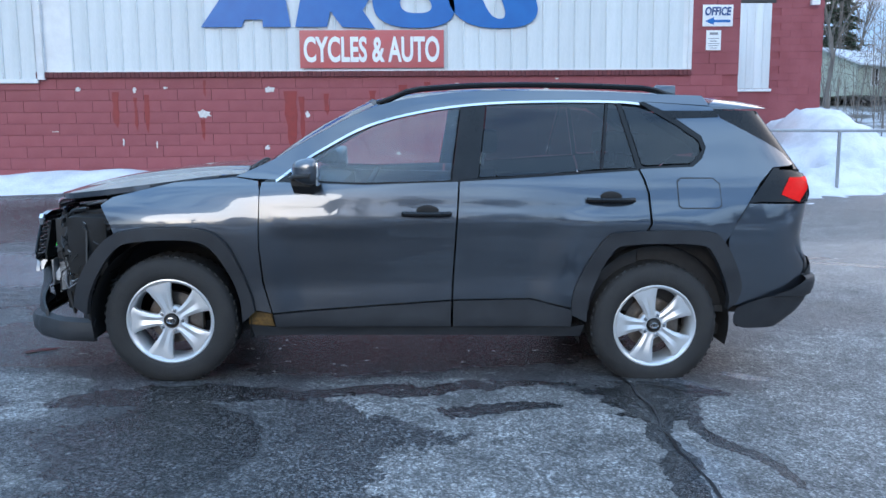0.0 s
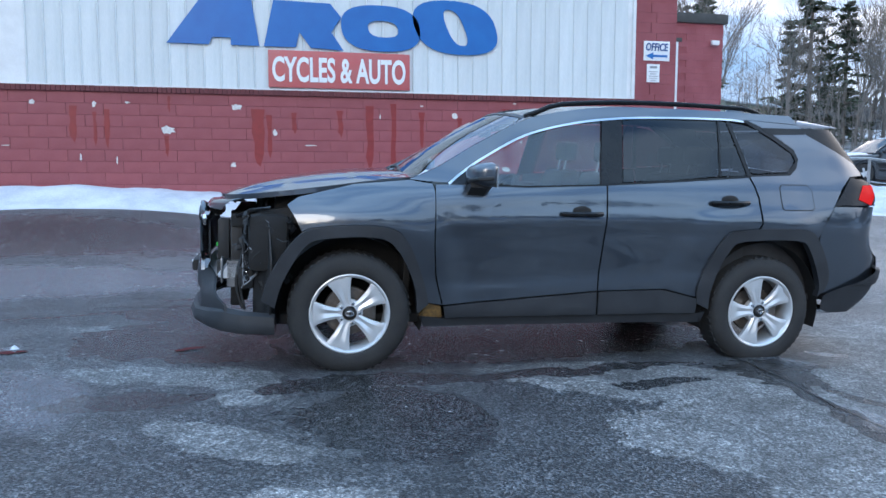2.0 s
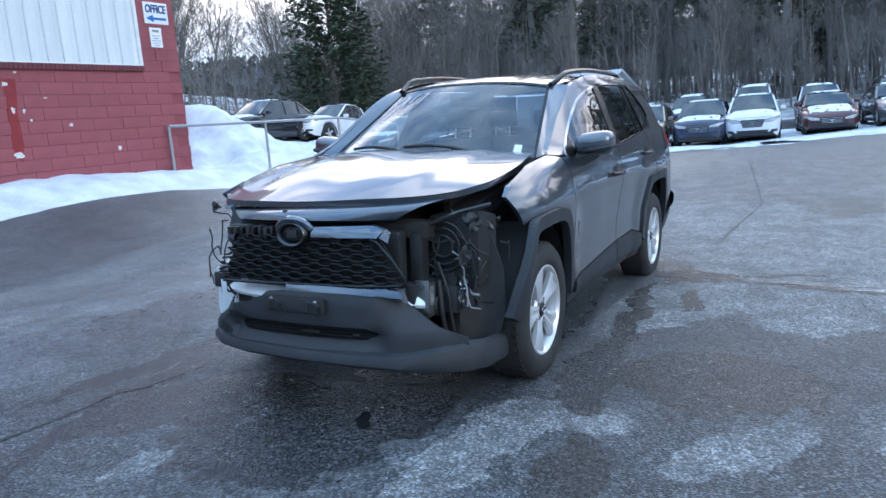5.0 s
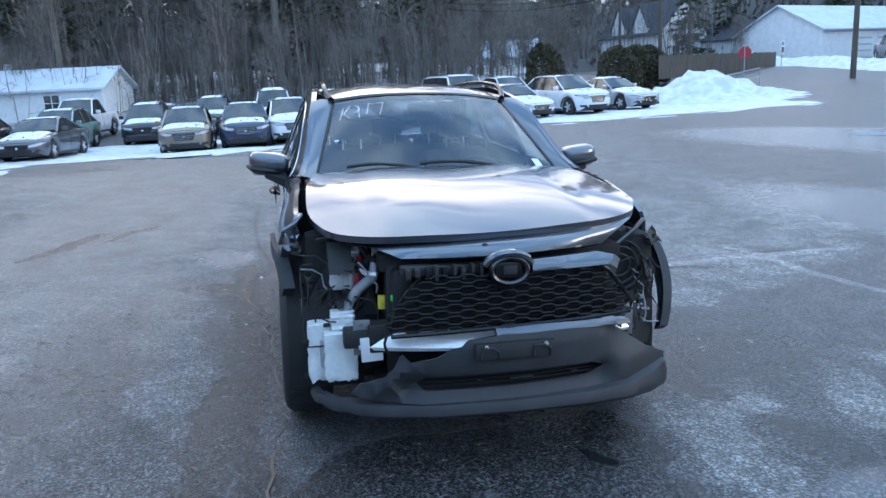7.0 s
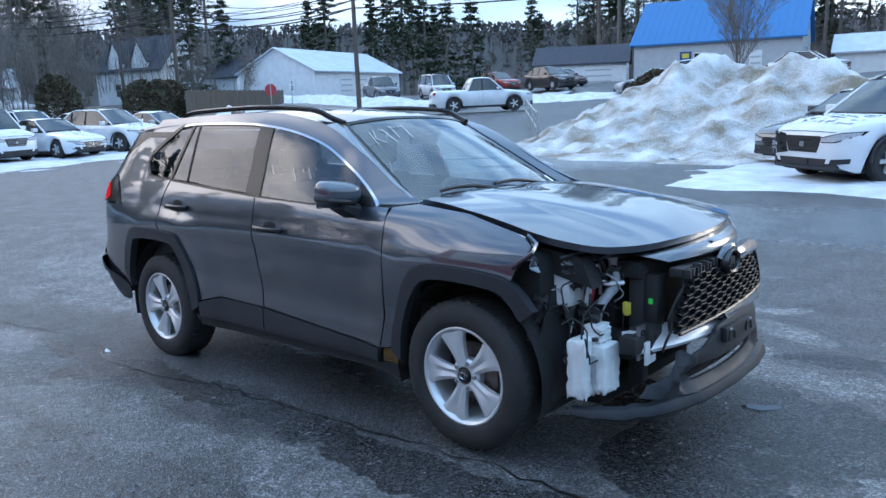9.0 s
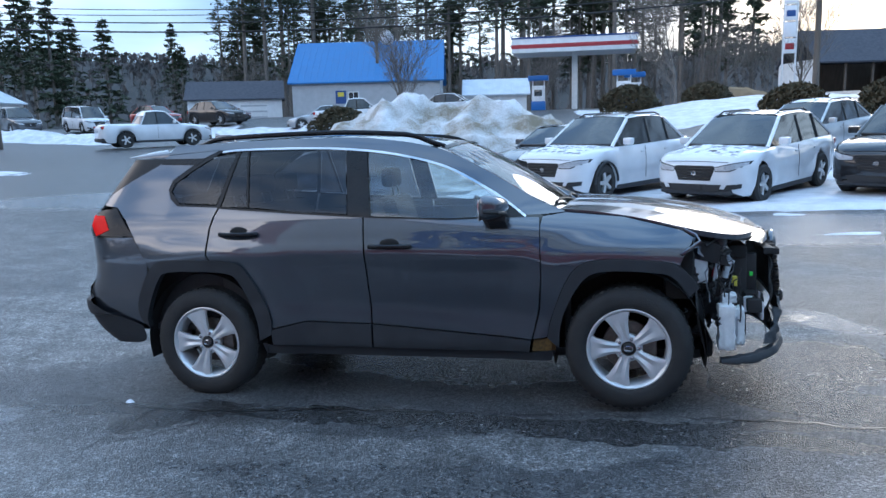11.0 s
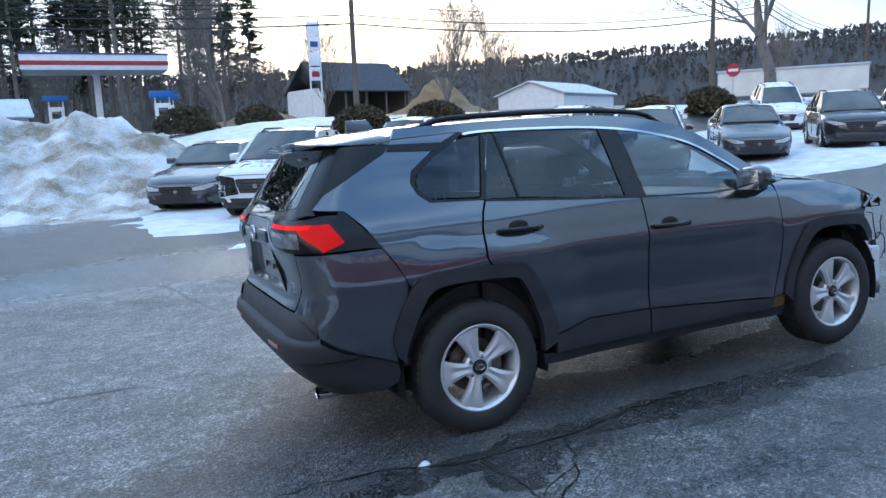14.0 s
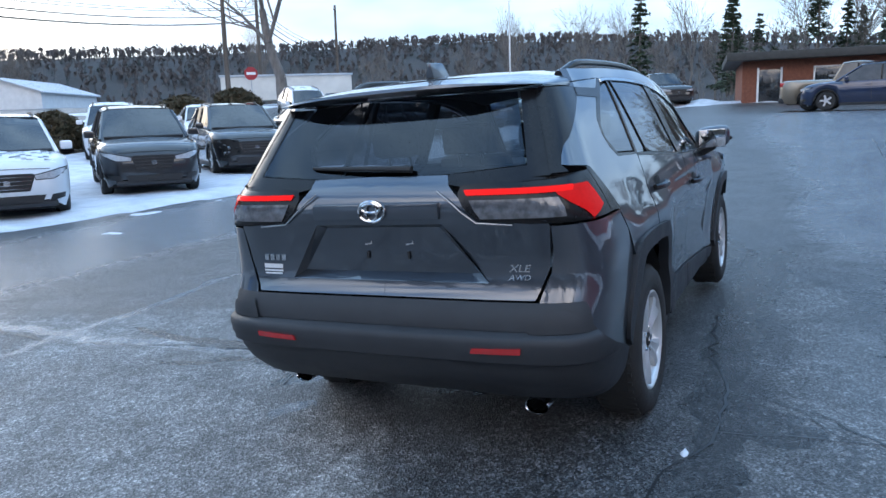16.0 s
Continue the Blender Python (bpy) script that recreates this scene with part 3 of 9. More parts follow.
def puddle(x, y, rx, ry, yaw, seed):
    """A shallow pool with an uneven shore."""
    r = random.Random(seed)
    n = 28
    ph = [r.uniform(0, 6.28) for k in range(3)]
    vs = [(x, y, ground_z(x, y) + .004)]
    for k in range(n):
        a = 2 * math.pi * k / n
        q = 1 + .22 * math.sin(2 * a + ph[0]) + .16 * math.sin(3 * a + ph[1]) + .10 * math.sin(5 * a + ph[2])
        c, d = rx * q * math.cos(a), ry * q * math.sin(a)
        px, py = x + c * math.cos(yaw) - d * math.sin(yaw), y + c * math.sin(yaw) + d * math.cos(yaw)
        vs.append((px, py, ground_z(x, y) + .004))
    tagged(pydata("puddle", vs, [(0, k + 1, (k + 1) % n + 1) for k in range(n)], M_WATER, smooth=False), "small still puddle on the asphalt", "puddle", "puddles in the lot", "structure")
for k, q in enumerate(((-3.31, -.43, .075, .045, .4), (-2.30, -.38, .08, .04, .5), (7.0, -11.3, .75, .28, .2), (9.6, -12.6, 1.1, .35, .5), (22.8, -1.6, .5, 1.6, .1), (21.6, 5.2, .4, 2.0, .2))):
    puddle(*q, 50 + k)


def drape(name, x0, x1, y0, y1, top, mat, label, cat, step=.25, kind="structure", rough=.05, seed=1, edge=.35, scale=1.0):
    """A soft-edged sheet that lies on the ground; top(x, y) is its height, and it ends where that falls to nothing."""
    nx, ny = max(2, int((x1 - x0) / step)), max(2, int((y1 - y0) / step))
    vs, keep = [], []
    for i in range(nx + 1):
        for j in range(ny + 1):
            x, y = x0 + (x1 - x0) * i / nx, y0 + (y1 - y0) * j / ny
            h = top(x, y)
            n = noise.fractal(Vector((x * 1.3 * scale, y * 1.3 * scale, seed * 7.1)), 1.0, 2.0, 4) * rough
            hh = h + n * min(1, max(h, 0) * 4 + .25)
            vs.append((x, y, ground_z(x, y) + (hh if hh > 0 else max(hh, -.12))))
            keep.append(hh > -.02)
    fs = []
    for i in range(nx):
        for j in range(ny):
            q = (i * (ny + 1) + j, (i + 1) * (ny + 1) + j, (i + 1) * (ny + 1) + j + 1, i * (ny + 1) + j + 1)
            if any(keep[k] for k in q):
                fs.append(q)
    used = sorted({k for f in fs for k in f})
    ix = {k: n for n, k in enumerate(used)}
    return tagged(pydata(name, [vs[k] for k in used], [tuple(ix[k] for k in f) for f in fs], mat, sharp=0), label, cat, kind=kind)


def wob(x, y, s=1.0, k=3.0):
    return noise.noise(Vector((x * s, y * s, k)))


# snow along the foot of the wall
drape("snow_bank", -17, 7.2, 7.2, 9.1, lambda x, y:   .34 * sstep(7.55 + .25 * wob(x, 0, .8), 8.7, y) - .03, M_SNOW, "low bank of snow along the red wall", "snow", .12, rough=.07, seed=2)
# ploughed pile beside the building, and the snow that leads to it
drape("snow_pile", 6.0, 14.5, 7.0, 16, lambda x, y: 1.5 * math.exp(-((x - 9.4) / 1.8) ** 2 - ((y - 12.0) / 1.9) ** 2) + .28 * sstep(8.0 + .4 * wob(x, y), 9.2, y) - .04, M_SNOW, "heap of ploughed snow beside the building", "snow pile", .16, rough=.35, seed=3)
drape("snow_verge", 14.5, 34, 10.5, 24, lambda x, y: .16 + .35 * wob(x, y, .25) - 1.0 * sstep(3, 0, min(x - 14.5, 34 - x, y - 10.5, 24 - y) * 2), M_SNOW, "patchy snow on the verge behind the lot", "snow", .5, rough=.2, seed=4)
drape("snow_pile", 21, 29, 17, 24, lambda x, y: 1.5 * math.exp(-((x - 25) / 2.2) ** 2 - ((y - 20.5) / 1.8) ** 2) - .12, M_SNOW, "heap of ploughed snow at the lot's edge", "snow pile", .3, rough=.3, seed=5)
# the great pile beyond the road side
def big_pile(x, y):
    h = 2.05 * math.exp(-((x - 6.6) / 2.6) ** 2 - ((y + 21.2) / 3.6) ** 2) + 1.7 * math.exp(-((x - 2.4) / 2.6) ** 2 - ((y + 20.5) / 3.0) ** 2) + .45 * math.exp(-((x - 9.0) / 2.0) ** 2 - ((y + 19.5) / 2.6) ** 2)
    h *= 1 + .25 * wob(x, y, .7, 5)
    return h + .16 * sstep(1.05, .75, math.hypot((x - 4.4) / 7.2, (y + 19.5) / 7.4) + .10 * wob(x, y, .5)) - .10
drape("snow_pile", -4.5, 15, -30, -11, big_pile, M_OLDSNOW, "large dirty heap of ploughed snow at the lot's edge", "snow pile", .17, rough=.30, seed=6, scale=1.4)
# snow under the angled row of parked cars
drape("snow_strip", -46, 3.0, -22.0, -6.4, lambda x, y: .07 * sstep(-9.3 - .10 * min(x, 0) * (x > -14) + 1.4 * (x <= -14) + .25 * wob(x, 0, .7), -9.6 - .10 * min(x, 0) * (x > -14) + 1.4 * (x <= -14), y) * sstep(2.6, 1.6, x) - .035 * sstep(.2, .5, wob(x, y, .5, 8)) - .008, M_SNOW, "trampled snow under the angled row of cars", "snow", .2, rough=.05, seed=7)
drape("snow_strip", 21.5, 31, -21, 13, lambda x, y: .07 * sstep(22.6 + .5 * wob(0, y, .6), 23.4, x) - .06 * sstep(.1, .4, wob(x, y, .4, 9)), M_SNOW, "trampled snow under the row of cars", "snow", .3, rough=.05, seed=8)
drape("snow_strip", 11, 22.5, 7.2, 15, lambda x, y: .06 * sstep(7.6 + .5 * wob(x, 0, .5), 8.5, y) - .05 * sstep(.1, .4, wob(x, y, .4, 10)), M_SNOW, "trampled snow under parked cars", "snow", .3, rough=.05, seed=9)
drape("snow_bank", 26, 42, -27, -14, lambda x, y: 1.5 * math.exp(-((x - 31) / 2.6) ** 2 - ((y + 20.5) / 2.6) ** 2) + .7 * math.exp(-((x - 35) / 3) ** 2 - ((y + 23.5) / 1.8) ** 2) - .06, M_SNOW, "bank of ploughed snow by the road", "snow", .3, rough=.35, seed=10)
drape("snow_bank", 30, 62, -48, -34, lambda x, y: .9 * math.exp(-((y + 40 + .12 * (x - 45)) / 1.6) ** 2) * (.6 + .6 * wob(x, y, .3)) - .06, M_SNOW, "low bank of ploughed snow along the road", "snow", .45, rough=.3, seed=11)
drape("snow_bank", 5, 28, -46, -38, lambda x, y: .8 * math.exp(-((y + 42) / 1.4) ** 2) * (.5 + .7 * wob(x, y, .3)) - .06, M_SNOW, "low bank of ploughed snow along the road", "snow", .45, rough=.3, seed=12)
drape("snow_field", -60, 5, -52, -24, lambda x, y: .03 + .22 * wob(x, y, .12) - .8 * sstep(4, 0, min(x + 60, 5 - x, y + 52, -24 - y)), M_SNOW, "patchy snow on the verge across the road", "snow", .8, rough=.1, seed=13)
drape("snow_bank", -44, -36, -6, 2, lambda x, y: .55 * math.exp(-((x + 39.5) / 1.6) ** 2) * (.6 + .6 * wob(x, y, .5)) - .08, M_SNOW, "low bank of snow before the brick building", "snow", .3, rough=.2, seed=14)
for k, (x, y, w) in enumerate(((1.80, 1.12, .032), (-3.32, -.33, .026))):
    drape("snow_clump", x - .2, x + .2, y - .2, y + .2, lambda a, b: .04 * math.exp(-((a - x) / w) ** 2 - ((b - y) / (w * .5)) ** 2) - .014, M_SNOW, "small clump of dirty snow on the asphalt", "snow clump", .014, "", .022, 20 + k, scale=9)
# forest floor beyond the lot
drape("forest_floor", 36, 140, -22, 90, lambda x, y: .10 + .045 * max(0, x - 44) + .3 * wob(x, y, .08) - .6 * sstep(3, 0, x - 36), M_LEAF, "leaf litter and thin snow under the trees", "forest floor", 2.0, rough=.3, seed=15)
drape("forest_floor", 11, 64, 24, 92, lambda x, y: .15 + .14 * max(0, y - 26) + .3 * wob(x, y, .1) - .5 * sstep(3, 0, y - 24), M_LEAF, "leaf litter and thin snow under the trees", "forest floor", 1.5, rough=.3, seed=16)

# ---------------------------------------------------------------- the damaged grey car; its nose points to -x
TILT = Matrix(((.99955, .00063, .02996, 0), (.00063, .99912, -.04194, 0), (-.02996, .04194, .99867, 0), (0, 0, 0, 1)))
car = thing("damaged_suv", TILT, "dark grey metallic SUV with a smashed front on asphalt", "car")

BX = (-2.3, -1.9, -1.6, -1.34, -.85, -.4, .2, 1.2, 1.6)
BZ = (.28, .36, .46, .58, .72, .86, .95, 1.03, 1.10, 1.17, 1.30, 1.45, 1.58, 1.68)
BY_LOW = ((.55, .70, .82, .85, .845, .85, .855, .855, .84),
      (.60, .74, .85, .875, .868, .872, .876, .876, .87),
      (.63, .78, .87, .89, .872, .872, .876, .885, .89),
      (.65, .80, .88, .90, .880, .880, .884, .895, .905),
      (.66, .81, .885, .91, .893, .893, .897, .908, .915),
      (.66, .81, .885, .912, .906, .908, .912, .916, .918),
      (.65, .80, .875, .905, .906, .912, .916, .918, .916))
BY_HIGH = (
      (.62, .76, .84, .875, .892, .902, .908, .908, .903),
      (.57, .70, .775, .825, .862, .884, .892, .890, .880),
      (.50, .62, .70, .745, .795, .850, .870, .866, .856),
      (.42, .52, .60, .655, .715, .785, .812, .812, .800),
      (.36, .45, .52, .57, .63, .715, .748, .748, .738),
      (.30, .40, .46, .50, .56, .645, .684, .686, .676),
      (.26, .36, .42, .46, .52, .58, .62, .625, .615))
BY = BY_LOW + BY_HIGH
RZ = (.30, .36, .44, .52, .62, .72, .78, .84, .92, 1.02, 1.12, 1.20, 1.27, 1.40, 1.55, 1.66)
RX = (2.08, 2.16, 2.25, 2.29, 2.305, 2.29, 2.255, 2.235, 2.23, 2.25, 2.27, 2.25, 2.205, 2.11, 2.00, 1.93)


EX = 7.0


def half(x, z):
    w = spl(BZ, [spl(BX, row, min(x, 1.6)) for row in BY], z)
    if x > 1.6:
        r = min((x - 1.6) / (spl(RZ, RX, z) - 1.6), .999)
        w *= (1 - r ** EX) ** (1 / EX)
    crease = .925 + .030 * x
    door = sstep(-1.0, -.65, x) * (1 - sstep(1.0, 1.5, x))
    # a soft shoulder, a hollow under it, and a ledge that rises towards the tail
    w += .013 * door * max(0, 1 - math.hypot(z - crease, .012) / .085)
    zc = .505 + .050 * (x + .7)
    w += door * (.0055 * sstep(zc + .050, zc - .036, z) - .006 * math.exp(-((z - zc - .075) / .090) ** 2))
    # swollen haunches over the wheels
    for xw, rx, hz in ((-1.345, .60, .40), (1.345, .62, .44)):
        d = (abs((x - xw) / rx) ** 3.2 + abs((z - hz) / .53) ** 3.2) ** (1 / 3.2)
        w += .020 * sstep(1.22, .90, d) * sstep(1.85, 1.5, x)
    return w


def back(y, z):
    b = spl(BZ, [row[-1] for row in BY], z)
    r = min(abs(y) / b, .999)
    return 1.6 + (spl(RZ, RX, z) - 1.6) * (1 - r ** EX) ** (1 / EX)


def true_normals(ob, fn):
    """Gives the face of a panel the normals of the surface that it lies on; its rim keeps its own."""
    me = ob.data
    ns = []
    cache = {}
    for p in me.polygons:
        for vi in p.vertices:
            if vi not in cache:
                cache[vi] = Vector(fn(*me.vertices[vi].co)).normalized()
            d = cache[vi].dot(p.normal)
            ns.append(cache[vi] if d > .6 else -cache[vi] if d < -.6 else p.normal)
    me.normals_split_custom_set(ns)
    return ob


def side_normal(x, y, z):
    e = .012
    s = 1 if y > 0 else -1
    return (-(half(x + e, z) - half(x - e, z)) / (2 * e), s, -(half(x, z + e) - half(x, z - e)) / (2 * e))


def back_normal(x, y, z):
    e = .012
    return (1, -(back(y + e, z) - back(y - e, z)) / (2 * e), -(back(y, z + e) - back(y, z - e)) / (2 * e))


def top_normal(fn):
    e = .015
    return lambda x, y, z: (-(fn(x + e, y) - fn(x - e, y)) / (2 * e), -(fn(x, y + e) - fn(x, y - e)) / (2 * e), 1)


def side_panel(name, poly, mat, off=0.0, thick=.02, gap=.0025, step=.04, label="", parent=None, sides=(-1, 1)):
    made = []
    for s in sides:
        bm = sheet_bm(poly, lambda a, b: (a, s * (half(a, b) + off), b), step, (0, -s * thick, 0), gap)
        made.append(true_normals(part(name, bm, mat, parent or car, label), side_normal))
    return made


def rear_panel(name, poly, mat, off=0.0, thick=.02, gap=.0025, step=.05, label="", parent=None):
    bm = sheet_bm(poly, lambda a, b: (back(a, b) + off, a, b), step, (-thick, 0, 0), gap)
    return true_normals(part(name, bm, mat, parent or car, label), back_normal)


def wrap_panel(name, rows, mat, off=0.0, label="", parent=None, n=26, sides=(-1, 1), thick=.015, ym=0.0):
    """A band that runs along the flank and round the corner to the back: rows of (z, x where it starts, y where it ends)."""
    made = []
    for s in sides:
        verts, faces = [], []
        for z, x0, y1, *more in rows:
            of = more[0] if more else off
            b = spl(BZ, [r[-1] for r in BY], z)
            X = spl(RZ, RX, z) - 1.6
            def ang_side(x):
                y = half(x, z)
                return math.atan2(X * y / b, x - 1.6)
            a0 = ang_side(x0)
            a1 = math.atan2(X * y1 / b, back(y1, z) - 1.6)
            for k in range(n):
                a = a0 + (a1 - a0) * k / (n - 1)
                c, q = math.cos(a), math.sin(a)
                if c > 0:
                    rad = 1 / ((abs(c)) ** EX + (abs(q)) ** EX) ** (1 / EX)
                    x, y = 1.6 + X * rad * c, b * rad * q
                    l = math.hypot(c / X, q / b)
                    verts.append((x + of * c / X / l, s * (y + of * q / b / l), z))
                else:
                    x = 1.6 + X * c / max(q, .2)
                    verts.append((x, s * (half(x, z) + of), z))
        m = len(rows)
        for i in range(m - 1):
            for k in range(n - 1):
                f = (i * n + k, i * n + k + 1, (i + 1) * n + k + 1, (i + 1) * n + k)
                faces.append(f if s < 0 else f[::-1])
        made.append(pydata(name, verts, faces, mat, parent or car, label))
    return made


# doors, wings and quarters
arch_f_out = curve2([(-1.85, .44), (-1.80, .60), (-1.66, .807), (-1.52, .866), (-1.18, .879), (-1.03, .80), (-.92, .56), (-.885, .42)], 4)
arch_f_in = curve2([(-1.775, .40), (-1.73, .56), (-1.615, .752), (-1.495, .803), (-1.21, .814), (-1.085, .748), (-.975, .54), (-.95, .36)], 4)
arch_r_out = curve2([(.865, .42), (.875, .574), (1.015, .847), (1.154, .897), (1.565, .909), (1.70, .842), (1.815, .62), (1.80, .50)], 4)
arch_r_in = curve2([(.95, .38), (.965, .543), (1.066, .775), (1.174, .826), (1.539, .833), (1.64, .770), (1.745, .56), (1.755, .46)], 4)
FENDER = [(-.795, .405), (-.845, .585), (-.859, .78), (-.857, 1.08), (-.87, 1.13), (-1.0, 1.147), (-1.33, 1.113), (-1.65, 1.03), (-1.715, .985), (-1.66, .90)] + arch_f_out[9:]
side_panel("front_wing", FENDER, M_PAINT, label="grey front wing torn at its tip")
fd = side_panel("front_door", [(-.853, 1.125), (-.857, 1.08), (-.857, .78), (-.84, .585), (-.793, .405), (.195, .492), (.196, .60), (.207, .91), (.217, 1.155), (-.30, 1.128), (-.76, 1.128)], M_PAINT)
rd = side_panel("rear_door", [(.222, 1.156), (.212, .91), (.201, .60), (.200, .492), (.637, .507), (.873, .455), (.872, .560), (.95, .74), (1.015, .847), (1.08, .880), (1.154, .897), (1.248, .900), (1.272, .94), (1.262, 1.10), (1.24, 1.175), (1.212, 1.232), (.70, 1.192)], M_PAINT)
QUARTER = [(1.219, 1.236), (1.248, 1.175), (1.270, 1.10), (1.280, .94), (1.258, .902)] + arch_r_out[16:21] + [(1.72, .87), (1.775, .98), (1.83, 1.06), (1.90, 1.17), (1.985, 1.256), (2.10, 1.268), (2.13, 1.275), (2.062, 1.343), (2.0, 1.376), (1.90, 1.429), (1.80, 1.480), (1.709, 1.526), (1.677, 1.566), (1.655, 1.590), (1.27, 1.605),
           (1.40, 1.545), (1.585, 1.42), (1.605, 1.36), (1.58, 1.30), (1.525, 1.255), (1.245, 1.240)]
qd = side_panel("rear_quarter", QUARTER, M_PAINT)
for s, ob in zip((-1, 1), qd):
    if s < 0:
        side_panel("fuel_flap", [(1.436, 1.045), (1.43, 1.17), (1.45, 1.188), (1.63, 1.190), (1.665, 1.16), (1.672, 1.05), (1.65, 1.035), (1.45, 1.032)], M_PAINT, off=.003, thick=.01, gap=0, sides=(-1,), parent=ob)
        side_panel("flap_gap", [(1.430, 1.039), (1.424, 1.175), (1.448, 1.194), (1.634, 1.196), (1.671, 1.164), (1.678, 1.045), (1.653, 1.029), (1.448, 1.026)], M_BLACK, off=.0006, thick=.002, gap=0, sides=(-1,), parent=ob)
# dark cladding

side_panel("front_arch_cladding", arch_f_out[6:] + arch_f_in[::-1][:-6], M_CLAD, off=.016, thick=.05, gap=0, sides=(1,), label="dark plastic arch trim broken off at its front")
for ob in side_panel("front_arch_cladding", arch_f_out + arch_f_in[::-1], M_CLAD, off=.030, thick=.045, gap=0, sides=(-1,), label="dark plastic arch trim sprung loose at its front"):
    for v in ob.data.vertices:
        v.co.y -= .085 * sstep(-1.48, -1.80, v.co.x)
side_panel("rear_arch_cladding", arch_r_out + arch_r_in[::-1], M_CLAD, off=.016, thick=.05, gap=0)
side_panel("front_door_cladding", [(-.79, .40), (.193, .488), (.195, .338), (-.775, .325)], M_CLAD, off=.010, thick=.03)
side_panel("rear_door_cladding", [(.201, .489), (.637, .504), (.872, .450), (.868, .35), (.203, .338)], M_CLAD, off=.010, thick=.03)
side_panel("sill", [(-.93, .34), (-.78, .322), (.195, .335), (.87, .346), (.95, .36), (.93, .285), (-.90, .265)], M_CLAD, off=-.012, thick=.08)
side_panel("seam_flange", [(-.93, .42), (-.80, .40), (-.785, .325), (-.93, .33)], M_RUST, off=-.02, thick=.02)
# greenhouse
CHROME = curve2([(-.775, 1.138), (-.66, 1.226), (-.53, 1.312), (-.28, 1.446), (.03, 1.532), (.36, 1.580), (.72, 1.601), (1.10, 1.608), (1.24, 1.600)], 5)
UPPER = curve2([(-1.0, 1.150), (-.80, 1.244), (-.55, 1.394), (-.22, 1.554), (.25, 1.640), (.70, 1.655), (1.10, 1.657), (1.30, 1.653)], 5)
side_panel("roof_pillar", CHROME + [(1.27, 1.606), (1.652, 1.592)] + [(1.615, 1.650)] + UPPER[::-1] + [(-.90, 1.140)], M_PAINT, thick=.03, gap=.001)
side_panel("window_trim", CHROME + [(p[0] + .004, p[1] - .013) for p in CHROME[::-1]], M_CHROME, off=.004, thick=.012, gap=0, label="bright chrome window trim")
def under(p, d):
    return (p[0] + d * .7, p[1] - d)
TOP = [under(p, .016) for p in CHROME]
fg_top = [p for p in TOP if p[0] < .20]
side_panel("front_window", [(-.735, 1.140)] + fg_top[1:] + [(.225, 1.555), (.172, 1.150), (-.30, 1.131)], M_GLASS, off=-.006, thick=0, label="clear side window")
side_panel("rear_window", [(.375, 1.573), (.70, 1.585), (1.045, 1.590), (1.00, 1.230), (.70, 1.197), (.328, 1.172)], M_TINT, off=-.006, thick=0, label="dark tinted side window")
side_panel("vent_window", [(1.062, 1.590), (1.108, 1.590), (1.203, 1.240), (1.016, 1.230)], M_TINT, off=-.006, thick=0)
side_panel("quarter_window", [(1.140, 1.583), (1.24, 1.575), (1.30, 1.556), (1.38, 1.518), (1.47, 1.465), (1.545, 1.413), (1.574, 1.375), (1.575, 1.34), (1.555, 1.302), (1.51, 1.270), (1.26, 1.254), (1.234, 1.258)], M_TINT, off=-.006, thick=0)
side_panel("centre_pillar", [(.228, 1.556), (.29, 1.568), (.372, 1.573), (.325, 1.168), (.222, 1.158), (.176, 1.150)], M_GLOSSBLK, off=-.001, thick=.02)
side_panel("window_divider", [(1.047, 1.591), (1.061, 1.591), (1.014, 1.230), (1.002, 1.230)], M_GLOSSBLK, off=0, thick=.02, gap=0)
side_panel("door_pillar", [(1.110, 1.592), (1.137, 1.590), (1.230, 1.255), (1.256, 1.246), (1.205, 1.236)], M_GLOSSBLK, off=0, thick=.02, gap=0)
side_panel("belt_trim", [(-.77, 1.142), (-.30, 1.133), (.22, 1.160), (.70, 1.198), (1.215, 1.241), (1.215, 1.230), (.70, 1.187), (.22, 1.151), (-.30, 1.124), (-.77, 1.130)], M_GLOSSBLK, off=.003, thick=.015, gap=0)
side_panel("quarter_seal", [(1.22, 1.236), (1.525, 1.253), (1.58, 1.30), (1.605, 1.36), (1.585, 1.42), (1.40, 1.545), (1.27, 1.603), (1.24, 1.600), (1.30, 1.562), (1.45, 1.477), (1.567, 1.397), (1.584, 1.345), (1.51, 1.266), (1.255, 1.248)], M_GLOSSBLK, off=.001, thick=.015, gap=0)
side_panel("corner_panel", [(1.362, 1.558), (1.677, 1.566), (1.697, 1.530), (1.42, 1.516)], M_GLOSSBLK, off=.003, thick=.008, gap=0, label="gloss black pillar panel")
side_panel("mirror_corner", [(-.772, 1.142), (-.60, 1.135), (-.60, 1.248), (-.665, 1.204)], M_GLOSSBLK, off=.002, thick=.01, gap=0)

# bonnet, roof, windscreen
def bonnet_z(x, y):
    u = max(0, (-.95 - x) / 1.19)
    e, c = 1.150 - .22 * u ** 1.5, 1.172 - .187 * u ** 2.15
    z = e + (c - e) * (1 - min(abs(y) / .78, 1) ** 2.4)
    return z + .010 * sstep(.52, .38, abs(y)) * sstep(-2.15, -1.75, x) - .006 * sstep(.30, 0, abs(y)) * sstep(-2.15, -1.75, x) - .035 * y * sstep(-1.3, -2.0, x)
